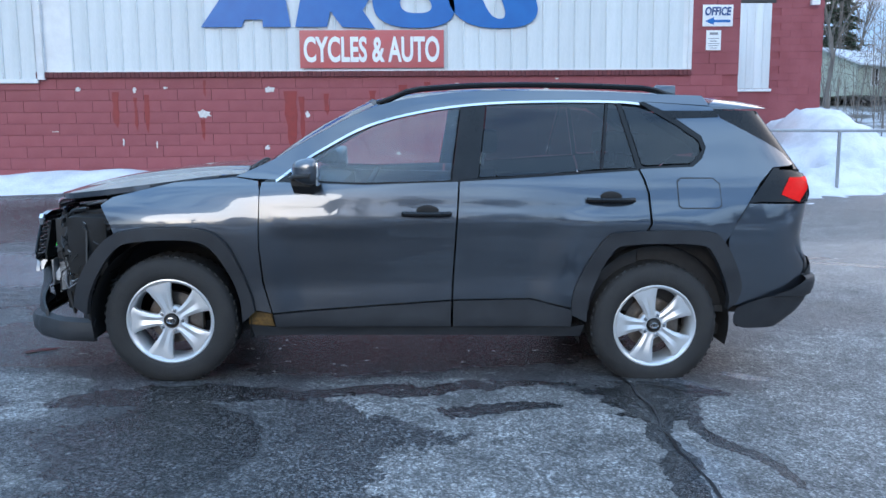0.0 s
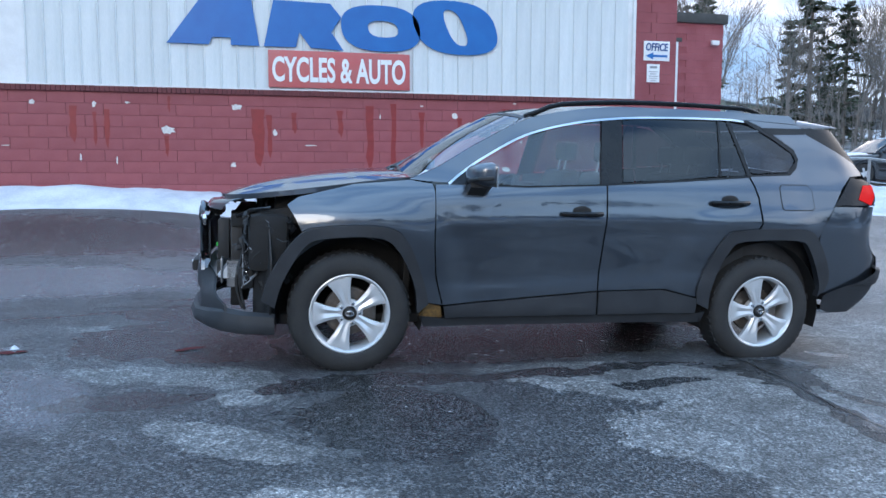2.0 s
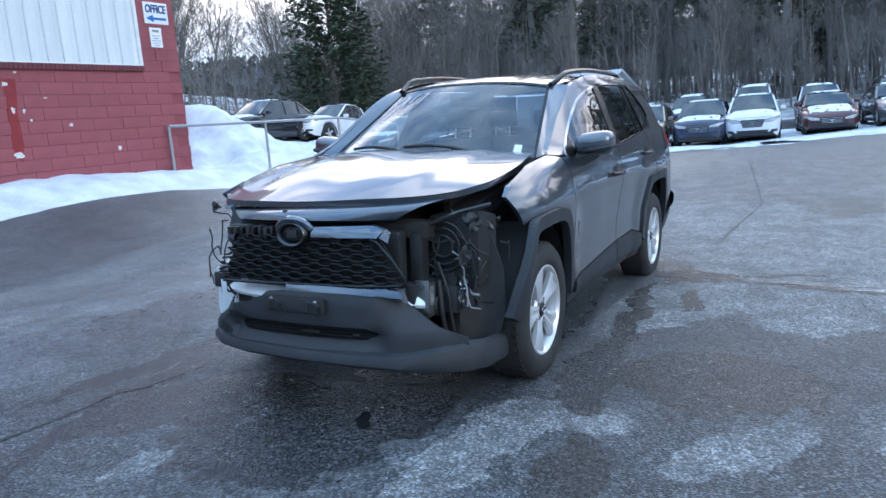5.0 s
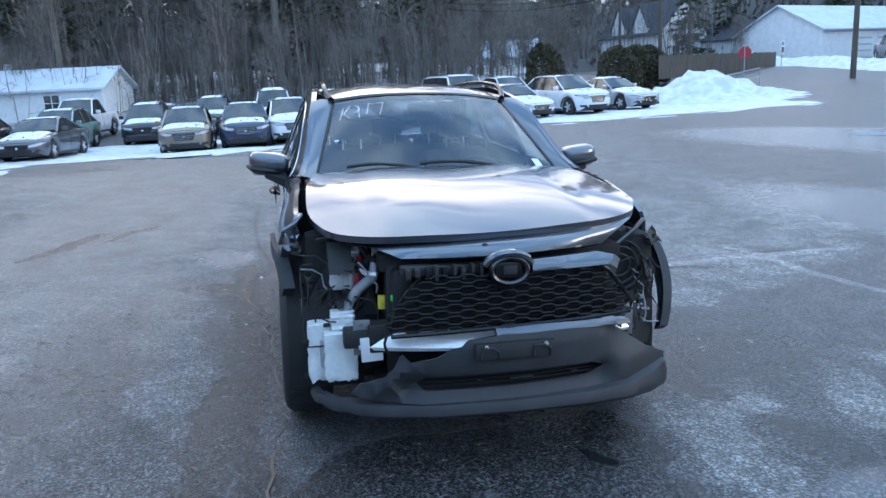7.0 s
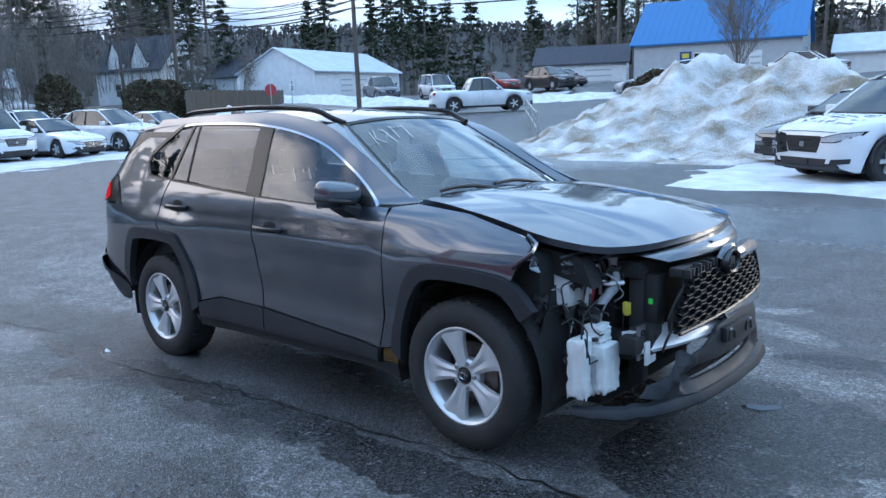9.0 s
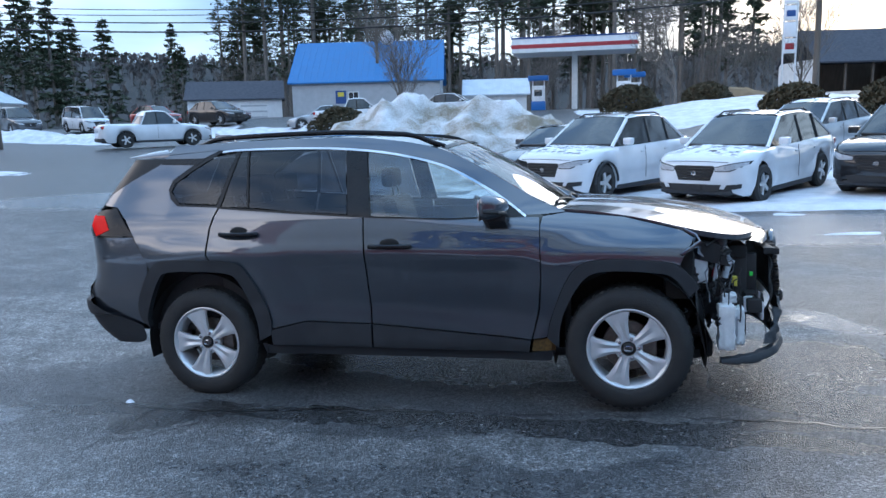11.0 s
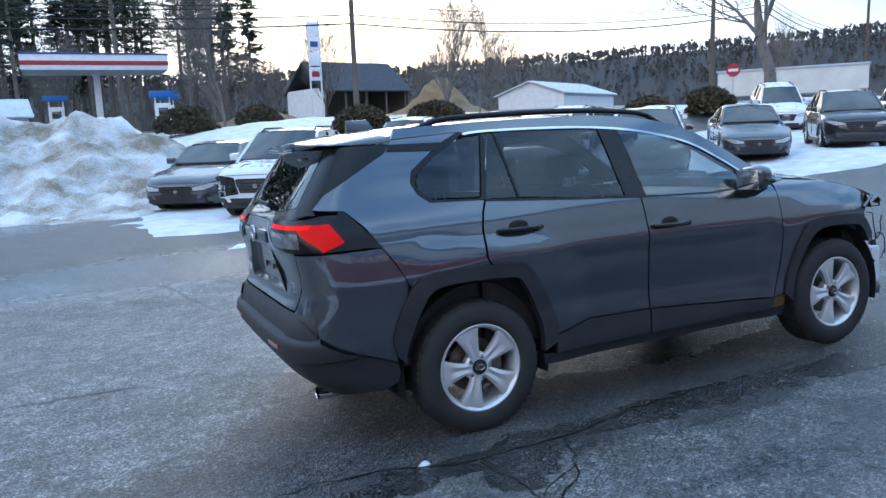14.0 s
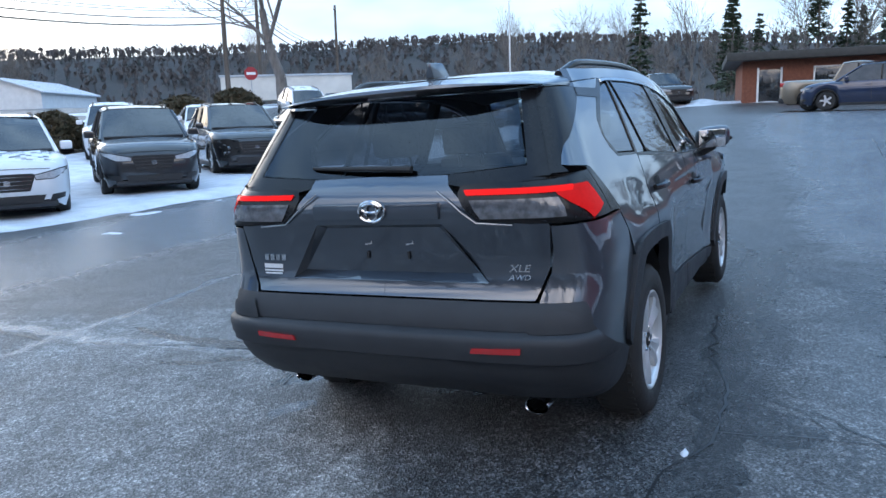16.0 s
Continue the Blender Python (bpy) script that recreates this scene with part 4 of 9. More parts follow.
BONNET = curve2([(-.955, -.705), (-1.30, -.765), (-1.62, -.775), (-1.80, -.745), (-1.96, -.66), (-2.07, -.48), (-2.125, -.22), (-2.14, 0), (-2.125, .22), (-2.07, .48), (-1.96, .66), (-1.80, .745), (-1.62, .775), (-1.30, .765), (-.955, .705), (-1.005, .35), (-1.02, 0), (-1.005, -.35)][:14], 4) + [(-.955, .705), (-1.005, .35), (-1.02, 0), (-1.005, -.35)]
true_normals(part("bonnet", sheet_bm(BONNET, lambda a, b: (a, b, bonnet_z(a, b) + .004), .035, (.006, 0, -.03)), M_PAINT, car, "grey bonnet with a sprung front edge"), top_normal(bonnet_z))
ROOFC = ((-.32, -.2, 0, .4, .9, 1.4, 1.8, 2.05), (1.585, 1.612, 1.645, 1.677, 1.686, 1.678, 1.655, 1.632))
def roof_z(x, y):
    return spl(*ROOFC, x) - .052 * (abs(y) / .62) ** 2.6 + .006 * sstep(.42, .38, abs(y)) - .006
true_normals(part("roof", sheet_bm([(-.235, -.50), (-.30, 0), (-.235, .50), (-.18, .585), (.25, .625), (1.30, .628), (1.62, .612), (1.84, .58), (1.88, 0), (1.84, -.58), (1.62, -.612), (1.30, -.628), (.25, -.625), (-.18, -.585)], lambda a, b: (a, b, roof_z(a, b)), .06, (0, 0, -.03)), M_PAINT, car), top_normal(roof_z))

def windscreen(u, v):
    """u across from -1 to 1, v up from 0 to 1."""
    y = u * (.715 + (.555 - .715) * v)
    x0, x1 = -1.03 + .11 * u * u, -.29 + .075 * u * u
    z0, z1 = 1.135 - .012 * u * u, 1.598 - .040 * abs(u) ** 2.5
    w = v + .03 * math.sin(math.pi * v)
    return (x0 + (x1 - x0) * v, y, z0 + (z1 - z0) * w + .018 * (1 - 1.7 * u * u) * math.sin(math.pi * v))
part("windscreen", sheet_bm([(-.97, .03), (.97, .03), (.955, .97), (-.955, .97)], windscreen, .08, (0, 0, 0), 0), M_GLASS, car, "clear curved windscreen with a marker scrawl")
for a in ([(-1, 0), (-.965, 0), (-.95, 1), (-1, 1)], [(1, 0), (1, 1), (.95, 1), (.965, 0)], [(-.97, .965), (.97, .965), (.97, 1), (-.97, 1)]):
    part("windscreen_band", sheet_bm(a, lambda u, v: tuple(Vector(windscreen(u, v)) + Vector((-.003, 0, .003))), .08, (.01, 0, -.01), 0), M_GLOSSBLK, car)
for s in (-1, 1):
    pil = bmesh.new()
    rows_ = []
    for k in range(16):
        u_ = UPPER[k]
        a = Vector((u_[0], s * (half(*u_) - .001), u_[1]))
        b = Vector(windscreen(s * .985, k / 15)) + Vector((-.004, 0, .003))
        mid = (a + b) / 2 + Vector((-.006, s * .006, .006))
        rows_.append([pil.verts.new(q) for q in (a, mid, b, b + Vector((.03, 0, -.03)))])
    for p, q in zip(rows_, rows_[1:]):
        for i in range(3):
            pil.faces.new((p[i], q[i], q[i + 1], p[i + 1]))
    bmesh.ops.recalc_face_normals(pil, faces=pil.faces)
    part("windscreen_pillar", pil, M_PAINT, car)
part("cowl", sheet_bm([(-1, -.08), (1, -.08), (1, .06), (-1, .06)], lambda u, v: tuple(Vector(windscreen(u, v)) + Vector((.0, 0, -.012 if v > .02 else -.03))), .1, (.02, 0, -.05), 0), M_BLACK, car)
for u0, u1 in ((-.55, .18), (.12, .75)):
    p = [tuple(Vector(windscreen(u0 + (u1 - u0) * k / 6, .02 + .075 * math.sin(k / 6 * 2.2))) + Vector((-.015, 0, .018))) for k in range(7)]
    part("wiper", tube_bm(p, .010, 6), M_BLACK, car)
part("mirror_sensor_box", box_bm(-.42, -.30, -.09, .09, 1.47, 1.53, .02), M_BLACK, car)
part("interior_mirror", box_bm(-.36, -.33, -.12, .12, 1.43, 1.49, .012), M_BLACK, car)
# stickers and marker strokes on the glass
def on_glass(u, v, n=.006):
    return Vector(windscreen(u, v)) + Vector((-n * .5, 0, n))
for u, v, w, h, m_, nm in ((-.83, .10, .032, .040, M_STICKER, "inspection_sticker"),):
    part(nm, sheet_bm([(u - w, v - h), (u + w, v - h), (u + w, v + h), (u - w, v + h)], lambda a, b: tuple(on_glass(a, b)), .05, (0, 0, 0), 0), m_, car, "small white windscreen sticker")
for k, (a, b) in enumerate((((.86, .66), (.84, .82)), ((.83, .74), (.78, .84)), ((.83, .74), (.77, .67)), ((.72, .84), (.67, .78)), ((.67, .78), (.72, .73)), ((.69, .83), (.67, .66)), ((.58, .85), (.60, .70)), ((.60, .85), (.53, .83)), ((.50, .84), (.43, .84)), ((.43, .84), (.47, .67)))):
    part("marker_stroke", tube_bm([on_glass(*a), on_glass((a[0] + b[0]) / 2, (a[1] + b[1]) / 2), on_glass(*b)], .0022, 5), M_WHITEINK, car)

# tail
rear_panel("rear_glass", [(-.635, 1.285), (-.30, 1.262), (.30, 1.262), (.635, 1.285), (.545, 1.565), (0, 1.582), (-.545, 1.565)], M_TINT, off=-.002, thick=0, label="dark tinted rear window")
for s in (-1, 1):
    rear_panel("tailgate_pillar", [(s * .64, 1.270), (s * .745, 1.265), (s * .70, 1.42), (s * .635, 1.575), (s * .55, 1.568)], M_GLOSSBLK, off=-.003)
gate = rear_panel("tailgate", [(-.665, .775), (-.0005, .775), (-.0005, .835), (-.475, .835), (-.30, 1.075), (.30, 1.075), (.475, .835), (.0005, .835), (.0005, .775), (.665, .775), (.72, .90), (.735, 1.06), (.705, 1.12), (.40, 1.155), (.33, 1.225), (.32, 1.262), (0, 1.266), (-.32, 1.262), (-.33, 1.225), (-.40, 1.155), (-.705, 1.12), (-.735, 1.06), (-.72, .90)], M_PAINT, thick=.03, gap=0)
for s in (-1, 1):
    rear_panel("glass_border", [(s * .325, 1.228), (s * .385, 1.218), (s * .71, 1.232), (s * .75, 1.262), (s * .64, 1.284), (s * .325, 1.264)], M_GLOSSBLK, off=-.001, thick=.01, gap=0)
# recess for the plate with its ledge
pl = bmesh.new()
ring = [(-.475, .835), (.475, .835), (.30, 1.075), (-.30, 1.075)]
o_ = [pl.verts.new((back(y, z) - .001, y, z)) for y, z in ring]
i_ = [pl.verts.new((back(y, z) - .035, y * .90, (z - .945) * .80 + .955)) for y, z in ring]
pl.faces.new(i_)
for k in range(4):
    pl.faces.new((o_[k], o_[(k + 1) % 4], i_[(k + 1) % 4], i_[k]))
bmesh.ops.recalc_face_normals(pl, faces=pl.faces)
part("plate_recess", pl, M_PAINT, gate, smooth=False)
for y in (-.083, .115):
    part("plate_slot", tube_bm([(2.218, y - .024, 1.03), (2.218, y + .024, 1.03), (2.218, y + .024, .99), (2.218, y - .008, .985)], .004, 5), M_PIPE, gate)
    part("plate_bolt", box_bm(2.212, 2.222, y - .005, y + .005, .925, .955, .002), M_BLACK, gate)
part("garnish", box_bm(2.240, 2.285, -.30, .30, 1.095, 1.165, .012), M_PAINT, gate)
for rr, zz in ((.045, 0),):
    for sy in (-1, 1):
        part("garnish_trim", tube_bm([(back(sy * y, z) + .012, sy * y, z) for y, z in ((.29, 1.205), (.33, 1.178), (.40, 1.122), (.455, 1.080), (.60, 1.070))], .004, 6), M_STEEL, gate)
    em = bmesh.new()
    for k, (rx, rz) in enumerate(((.060, .042), (.026, .040), (.044, .018))):
        add_tube(em, [(2.292, rx * math.cos(a * math.pi / 14), 1.134 + (.014 if k == 2 else 0) + rz * math.sin(a * math.pi / 14)) for a in range(29)], .007, 6, False)
    part("emblem", em, M_CHROME, gate, "chrome oval emblem")
def lettering(word, y, z, h, mat, stretch=1.2):
    """A raised trim word on the tailgate, in the face's curve."""
    cu = bpy.data.curves.new("word", "FONT")
    cu.body, cu.size, cu.extrude, cu.shear, cu.align_x, cu.offset = word, h * 1.35, .002, .25, "CENTER", h * .02
    ob = bpy.data.objects.new("word", cu)
    me = bpy.data.meshes.new_from_object(ob)
    bpy.data.objects.remove(ob)
    for v in me.vertices:
        yy, zz = y + v.co.x * stretch, z + v.co.y
        v.co = (back(yy, zz) + .003 + v.co.z, yy, zz)
    me.materials.append(mat)
    o = new("trim_badge", me)
    o.parent = gate
    return o
lettering("XLE", .60, .882, .030, M_CHROME)
lettering("AWD", .60, .850, .022, M_CHROME)
for k in range(4):
    y = -.635 + .033 * k
    part("badge_bar", sheet_bm([(y, .912), (y + .024, .912), (y + .029, .940), (y + .005, .940)], lambda a, b: (back(a, b) + .006, a, b), .05, (-.006, 0, 0), 0), M_CHROME, gate)
for z0, z1, y0, y1 in ((.876, .896, -.645, -.535), (.862, .870, -.645, -.535), (.850, .857, -.64, -.54)):
    part("sticker_bar", sheet_bm([(y0, z0), (y1, z0), (y1, z1), (y0, z1)], lambda a, b: (back(a, b) + .004, a, b), .05, (0, 0, 0), 0), M_WHITEINK, gate)
part("wiper_arm", tube_bm([(2.212, .16, 1.292), (2.214, .08, 1.296), (2.212, .0, 1.300), (2.205, -.14, 1.304), (2.195, -.26, 1.308), (2.185, -.34, 1.312)], .015, 8, .007), M_BLACK, gate)
# lamps: red over clear in a dark bezel, round the corner
for s in (-1, 1):
    sd = (s,)
    lamp = wrap_panel("tail_lamp", [(1.072, 1.90, .66), (1.09, 1.88, .45), (1.14, 1.895, .40), (1.19, 1.93, .375), (1.222, 1.955, .385), (1.245, 1.98, .70)], M_GLOSSBLK, off=.008, sides=sd, n=34, label="black tail lamp housing")[0]
    side_panel("lamp_point", [(1.825, 1.062), (1.985, 1.255), (2.02, 1.256), (1.95, 1.08)], M_GLOSSBLK, off=.008, gap=0, sides=sd, parent=lamp)
    wrap_panel("red_lens", [(1.186, 2.16, .412), (1.198, 2.15, .405), (1.208, 2.145, .40)], M_REDLIT, off=.014, sides=sd, n=34, parent=lamp, label="lit red tail lamp lens")
    wrap_panel("side_lens", [(1.070, 2.125, .868), (1.092, 2.06, .855), (1.112, 2.008, .84), (1.145, 2.026, .80), (1.175, 2.045, .76), (1.206, 2.064, .735)], M_REDSIDE, off=.012, sides=sd, n=30, parent=lamp, label="red tail lamp lens")
    wrap_panel("clear_lens", [(1.095, 2.21, .47), (1.13, 2.21, .445), (1.168, 2.21, .425)], M_CLEAR, off=.012, sides=sd, n=24, parent=lamp, label="clear reversing lens")
# bumper in two bands
wrap_panel("bumper_corner", [(.48, 1.80, .66), (.54, 1.812, .66), (.60, 1.815, .66), (.66, 1.80, .665), (.72, 1.775, .668), (.80, 1.73, .69), (.88, 1.725, .724), (.97, 1.775, .738), (1.06, 1.832, .738)], M_PAINT, thick=.02, n=34)
wrap_panel("rear_bumper", [(.345, 1.86, 0), (.37, 1.80, 0), (.42, 1.79, 0), (.44, 1.795, 0), (.47, 1.80, 0, .016), (.50, 1.86, 0, .02), (.535, 1.95, 0, .024), (.545, 1.97, 0, .040), (.58, 2.06, 0, .044), (.62, 2.13, 0, .044), (.640, 2.16, 0, .040), (.650, 2.17, 0, .030), (.664, 2.18, 0, -.004)], M_CLAD, off=.014, n=56, label="dark grey plastic bumper")
wrap_panel("bumper_wing", [(.660, 2.178, .640), (.69, 2.20, .650), (.72, 2.225, .662), (.745, 2.245, .672)], M_CLAD, off=.016, n=24)
wrap_panel("bumper_step", [(.664, 2.20, 0), (.67, 2.19, 0), (.70, 2.19, 0), (.74, 2.19, 0), (.768, 2.19, 0)], M_CLAD, off=.003, n=50)
for s in (-1, 1):
    rear_panel("reflector", [(s * .42, .582), (s * .625, .588), (s * .63, .612), (s * .43, .604)], M_RED, off=.048, thick=.01, gap=0, label="red bumper reflector")
    part("exhaust", lathe_bm([(.045, 0), (.05, -.005), (.052, .05), (.05, .13), (.044, .13), (.042, .02)], 24, "Y"), M_CHROME, car, "chrome oval exhaust tip").matrix_local = Matrix.Translation((2.16 if s > 0 else 2.08, s * .61, .312)) @ Matrix.Rotation(radians(90), 4, "Z") @ Matrix.Diagonal((1.0, 1, .66, 1))
# spoiler
sp = bmesh.new()
n_ = 41
rows_ = []
for i in range(8):
    u = min(i / 4, 1)
    row = []
    for k in range(n_):
        v = -1 + 2 * k / (n_ - 1)
        q = abs(math.sin(math.pi * v / 2))
        y = math.copysign((.662 - .018 * u) * q, v)
        xs, xe = 1.85 - .200 * q ** 3, 2.085 - .105 * q ** 4
        x = xs + (xe - xs) * u
        zb = 1.572 + .012 * u
        zt = spl(*ROOFC, x) - .004 - .036 * q ** 2.6 - .010 * u * u
        z = zb + (zt - zb) * (1 - q ** 9) ** .25
        if i == 5:
            x, z = xe + .004, z - .4 * (z - zb)
        elif i == 6:
            x, z = xe - .06, zb - .004
        elif i == 7:
            x, z = xs + .02, zb - .006
        row.append(sp.verts.new((x, y, z)))
    rows_.append(row)
for a, b in zip(rows_, rows_[1:] + rows_[:1]):
    for k in range(n_ - 1):
        sp.faces.new((a[k], b[k], b[k + 1], a[k + 1]))
bmesh.ops.remove_doubles(sp, verts=sp.verts, dist=.0008)
bmesh.ops.recalc_face_normals(sp, faces=sp.faces)
spoiler = part("spoiler", sp, M_PAINT, car)
part("brake_light", box_bm(2.020, 2.045, -.12, .12, 1.580, 1.597, .004), M_CLEAR, spoiler)
for s in (-1, 1):
    wrap_panel("spoiler_fin", [(1.250, 2.12, .725), (1.275, 2.125, .716), (1.31, 2.096, .704), (1.343, 2.060, .692), (1.376, 1.998, .680), (1.403, 1.948, .670), (1.429, 1.898, .660), (1.455, 1.848, .650), (1.480, 1.798, .640), (1.505, 1.748, .630), (1.526, 1.707, .622), (1.548, 1.690, .616), (1.570, 1.674, .610)], M_GLOSSBLK, off=.0, sides=(s,), n=18, parent=spoiler, label="gloss black fin beside the rear window")
fin = bmesh.new()
add_box(fin, 1.50, 1.68, -.022, .022, 1.665, 1.735, .008)
for v in fin.verts:
    t_ = (v.co.z - 1.665) / .07
    v.co.x += .05 * t_ * (1.68 - v.co.x) / .18
    v.co.y *= 1 - .6 * t_
part("antenna_fin", fin, M_PAINT, car)
for s in (-1, 1):
    pts = [(x, s * (.585 - .03 * sstep(-.1, -.25, x) - .02 * sstep(1.3, 1.5, x)), roof_z(x, .58) + .045 * sstep(-.24, -.02, x) * sstep(1.52, 1.30, x) + .008) for x in [-.24 + 1.76 * k / 22 for k in range(23)]]
    part("roof_rail", tube_bm(pts, .017, 8), M_GLOSSBLK, car, "slim black roof rail")

# handles and mirrors
for s in (-1, 1):
    for dr, x, z in ((fd, .045, .982), (rd, 1.05, 1.073)):
        d_ = dr[0] if s < 0 else dr[1]
        cup = bmesh.new()
        bmesh.ops.create_uvsphere(cup, u_segments=16, v_segments=8, radius=1)
        for v in cup.verts:
            v.co = Vector((x + .005 + v.co.x * .065, s * (half(x, z) - .004 + v.co.y * .007), z + .004 + v.co.z * .038))
        h = part("door_handle", cup, M_LINER, d_, "black door handle")
        g = [(x - .13 + .26 * k / 8, s * (half(x, z) + .012 + .028 * math.sin(math.pi * k / 8) ** .6), z - .008 + .004 * k / 8) for k in range(9)]
        part("grip", tube_bm(g, .015, 8), M_GLOSSBLK, h)
    mir = bmesh.new()
    bmesh.ops.create_cube(mir, size=1)
    bmesh.ops.subdivide_edges(mir, edges=mir.edges[:], cuts=8, use_grid_fill=True)
    for v in mir.verts:
        c = v.co * 2
        rr = (abs(c.x) ** 3.4 + abs(c.y) ** 3.4 + abs(c.z) ** 3.4) ** (1 / 3.4)
        c = c / max(rr, .01) if rr > 1 else c
        t_ = (c.y + 1) / 2
        fr = (1 - c.x) / 2
        v.co = Vector((-.585 - .030 * (1 - t_) + c.x * .078 * (1 - .15 * t_), s * (.950 + c.y * .120 * (1 - .12 * fr)), 1.190 + c.z * (.080 - .014 * (1 - t_)) * (1 - .30 * fr ** 2) + .010 * t_))
    bmesh.ops.recalc_face_normals(mir, faces=mir.faces)
    mo = part("door_mirror", mir, M_PAINT, car, "grey door mirror on a black foot")
    part("mirror_band", tube_bm([(-.535, s * .85, 1.150), (-.60, s * .85, 1.145), (-.66, s * .90, 1.150), (-.672, s * .97, 1.160), (-.64, s * 1.05, 1.172), (-.56, s * 1.068, 1.18)], .013, 8), M_BLACK, mo)
    ft = prism_bm([(-.67, 1.055), (-.57, 1.045), (-.53, 1.10), (-.535, 1.165), (-.63, 1.165), (-.675, 1.11)], s * .855, s * .975)
    for v in ft.verts:
        if abs(v.co.y) > .9:
            v.co.z = 1.115 + (v.co.z - 1.045) * .42
    part("mirror_foot", ft, M_BLACK, mo)
    part("mirror_glass", box_bm(-.534, -.524, s * .87 if s > 0 else -1.04, 1.04 if s > 0 else -.87, 1.125, 1.245, .004), M_MIRROR, mo)

# wheels
def wheel(x, s, steer=0.0):
    w = new("wheel")
    w.parent = car
    w.matrix_local = pose(x, s * .80, .358, 0, 0, 0 if s > 0 else 180) @ pose(0, 0, 0, 0, 0, steer)
    prof = [(.228, -.10), (.245, -.112), (.30, -.118), (.335, -.108), (.353, -.088), (.360, -.05), (.361, 0), (.360, .05), (.353, .088), (.335, .108), (.30, .118), (.268, .116), (.248, .112), (.237, .103), (.228, .095)]
    ty = lathe_bm(prof, 64)
    tyre = part("tyre", ty, M_RUBBER, w, "black winter-worn tyre")
    gv = bmesh.new()
    for k in range(48):
        a = 2 * math.pi * k / 48
        for y0 in (-.052, .052):
            add_box(gv, -.010, .010, y0 - .032, y0 + .032, .351, .3613, 0, Matrix.Rotation(a + (.03 if y0 > 0 else 0), 4, "Y"))
    part("tread", gv, M_RUBBER, tyre, smooth=False)["kind"] = "stuff"
    rim = part("rim", lathe_bm([(.212, -.09), (.205, -.06), (.195, .0), (.196, .06), (.204, .082), (.214, .093), (.222, .100), (.2225, .106), (.216, .108), (.208, .102), (.200, .085)], 48), M_ALLOY, w, "silver five-spoke alloy rim")
    part("brake_disc", lathe_bm([(.0, .005), (.145, .005), (.148, -.005), (.148, -.02), (.0, -.02)], 32), M_DISC, w)
    part("brake_caliper", box_bm(-.16, -.08, -.02, .04, -.06, .06, .015), M_DISC, w)
    for k in range(5):
        a = 2 * math.pi * k / 5 + math.pi / 2
        bm = bmesh.new()
        pr = []
        for r, wd, d in ((.045, .032, .086), (.075, .029, .088), (.12, .040, .094), (.17, .057, .099), (.198, .074, .098), (.206, .080, .090)):
            pr.append([bm.verts.new(v) for v in ((-wd, d - .030, r), (-wd, d - .006, r), (-wd * .55, d + .002, r), (0, d - .004 - .006 * (r > .1), r), (wd * .55, d + .002, r), (wd, d - .006, r), (wd, d - .030, r))])
        for p, q in zip(pr, pr[1:]):
            for i in range(6):
                bm.faces.new((p[i], p[i + 1], q[i + 1], q[i]))
        bm.faces.new(pr[-1])
        bmesh.ops.transform(bm, matrix=Matrix.Rotation(a, 4, "Y"), verts=bm.verts)
        bmesh.ops.recalc_face_normals(bm, faces=bm.faces)
        part("spoke", bm, M_ALLOY, rim)
        part("lug_nut", box_bm(-.009, .009, .06, .092, -.009, .009, .004, Matrix.Rotation(a + .63, 4, "Y") @ Matrix.Translation((0, 0, .055))), M_CHROME, rim)
    part("hub", lathe_bm([(.075, .03), (.075, .07), (.062, .084), (.04, .086)], 30), M_ALLOY, rim)
    part("centre_cap", lathe_bm([(.0, .094), (.024, .094), (.031, .089), (.034, .07)], 24), M_BLACK, rim)
    ce = bmesh.new()
    for rx, rz in ((.022, .015), (.009, .014)):
        add_tube(ce, [(rx * math.cos(a * math.pi / 8), .0955, rz * math.sin(a * math.pi / 8)) for a in range(17)], .002, 5, False)
    part("cap_emblem", ce, M_CHROME, rim)
    for ob in (rim, *rim.children):
        ob.data.transform(Matrix.Diagonal((1.065, 1, 1.065, 1)))
    return w
wheel(-1.345, -1), wheel(1.345, -1), wheel(-1.345, 1), wheel(1.345, 1)
# wheel housings and underbody
for s in (-1, 1):
    for x in (-1.345, 1.345):
        bm = bmesh.new()
        n = 20
        for a, b in ((0, 1),):
            rows2 = []
            for k in range(n + 1):
                t_ = math.pi * (-.08 + 1.16 * k / n)
                cx, cz = x + .425 * math.cos(t_) * (1.02), .36 + .455 * math.sin(t_)
                rows2.append([bm.verts.new((cx, s * .885, cz)), bm.verts.new((cx, s * .55, cz))])
            for p, q in zip(rows2, rows2[1:]):
                bm.faces.new((p[0], q[0], q[1], p[1]))
            bm.faces.new([r[1] for r in rows2])
        bmesh.ops.recalc_face_normals(bm, faces=bm.faces)
        part("wheel_housing", bm, M_LINER, car)
part("floor_pan", box_bm(-1.75, 1.80, -.76, .76, .27, .33, .02), M_LINER, car)
part("front_subframe", box_bm(-1.85, -.95, -.5, .5, .20, .32, .03), M_LINER, car)
part("front_axle", tube_bm([(-1.345, -.74, .36), (-1.345, .74, .36)], .03), M_LINER, car)
part("rear_axle", tube_bm([(1.345, -.74, .33), (1.345, .74, .33)], .05), M_LINER, car)

# cabin
part("cabin_floor", box_bm(-.9, 2.0, -.80, .80, .42, .46), M_DASH, car)
part("door_card", box_bm(-.85, 1.25, -.80, -.77, .45, 1.10, .01), M_DASH, car)
part("door_card", box_bm(-.85, 1.25, .77, .80, .45, 1.10, .01), M_DASH, car)
part("load_bay_trim", box_bm(1.25, 2.0, -.78, -.70, .45, 1.15, .03), M_DASH, car)
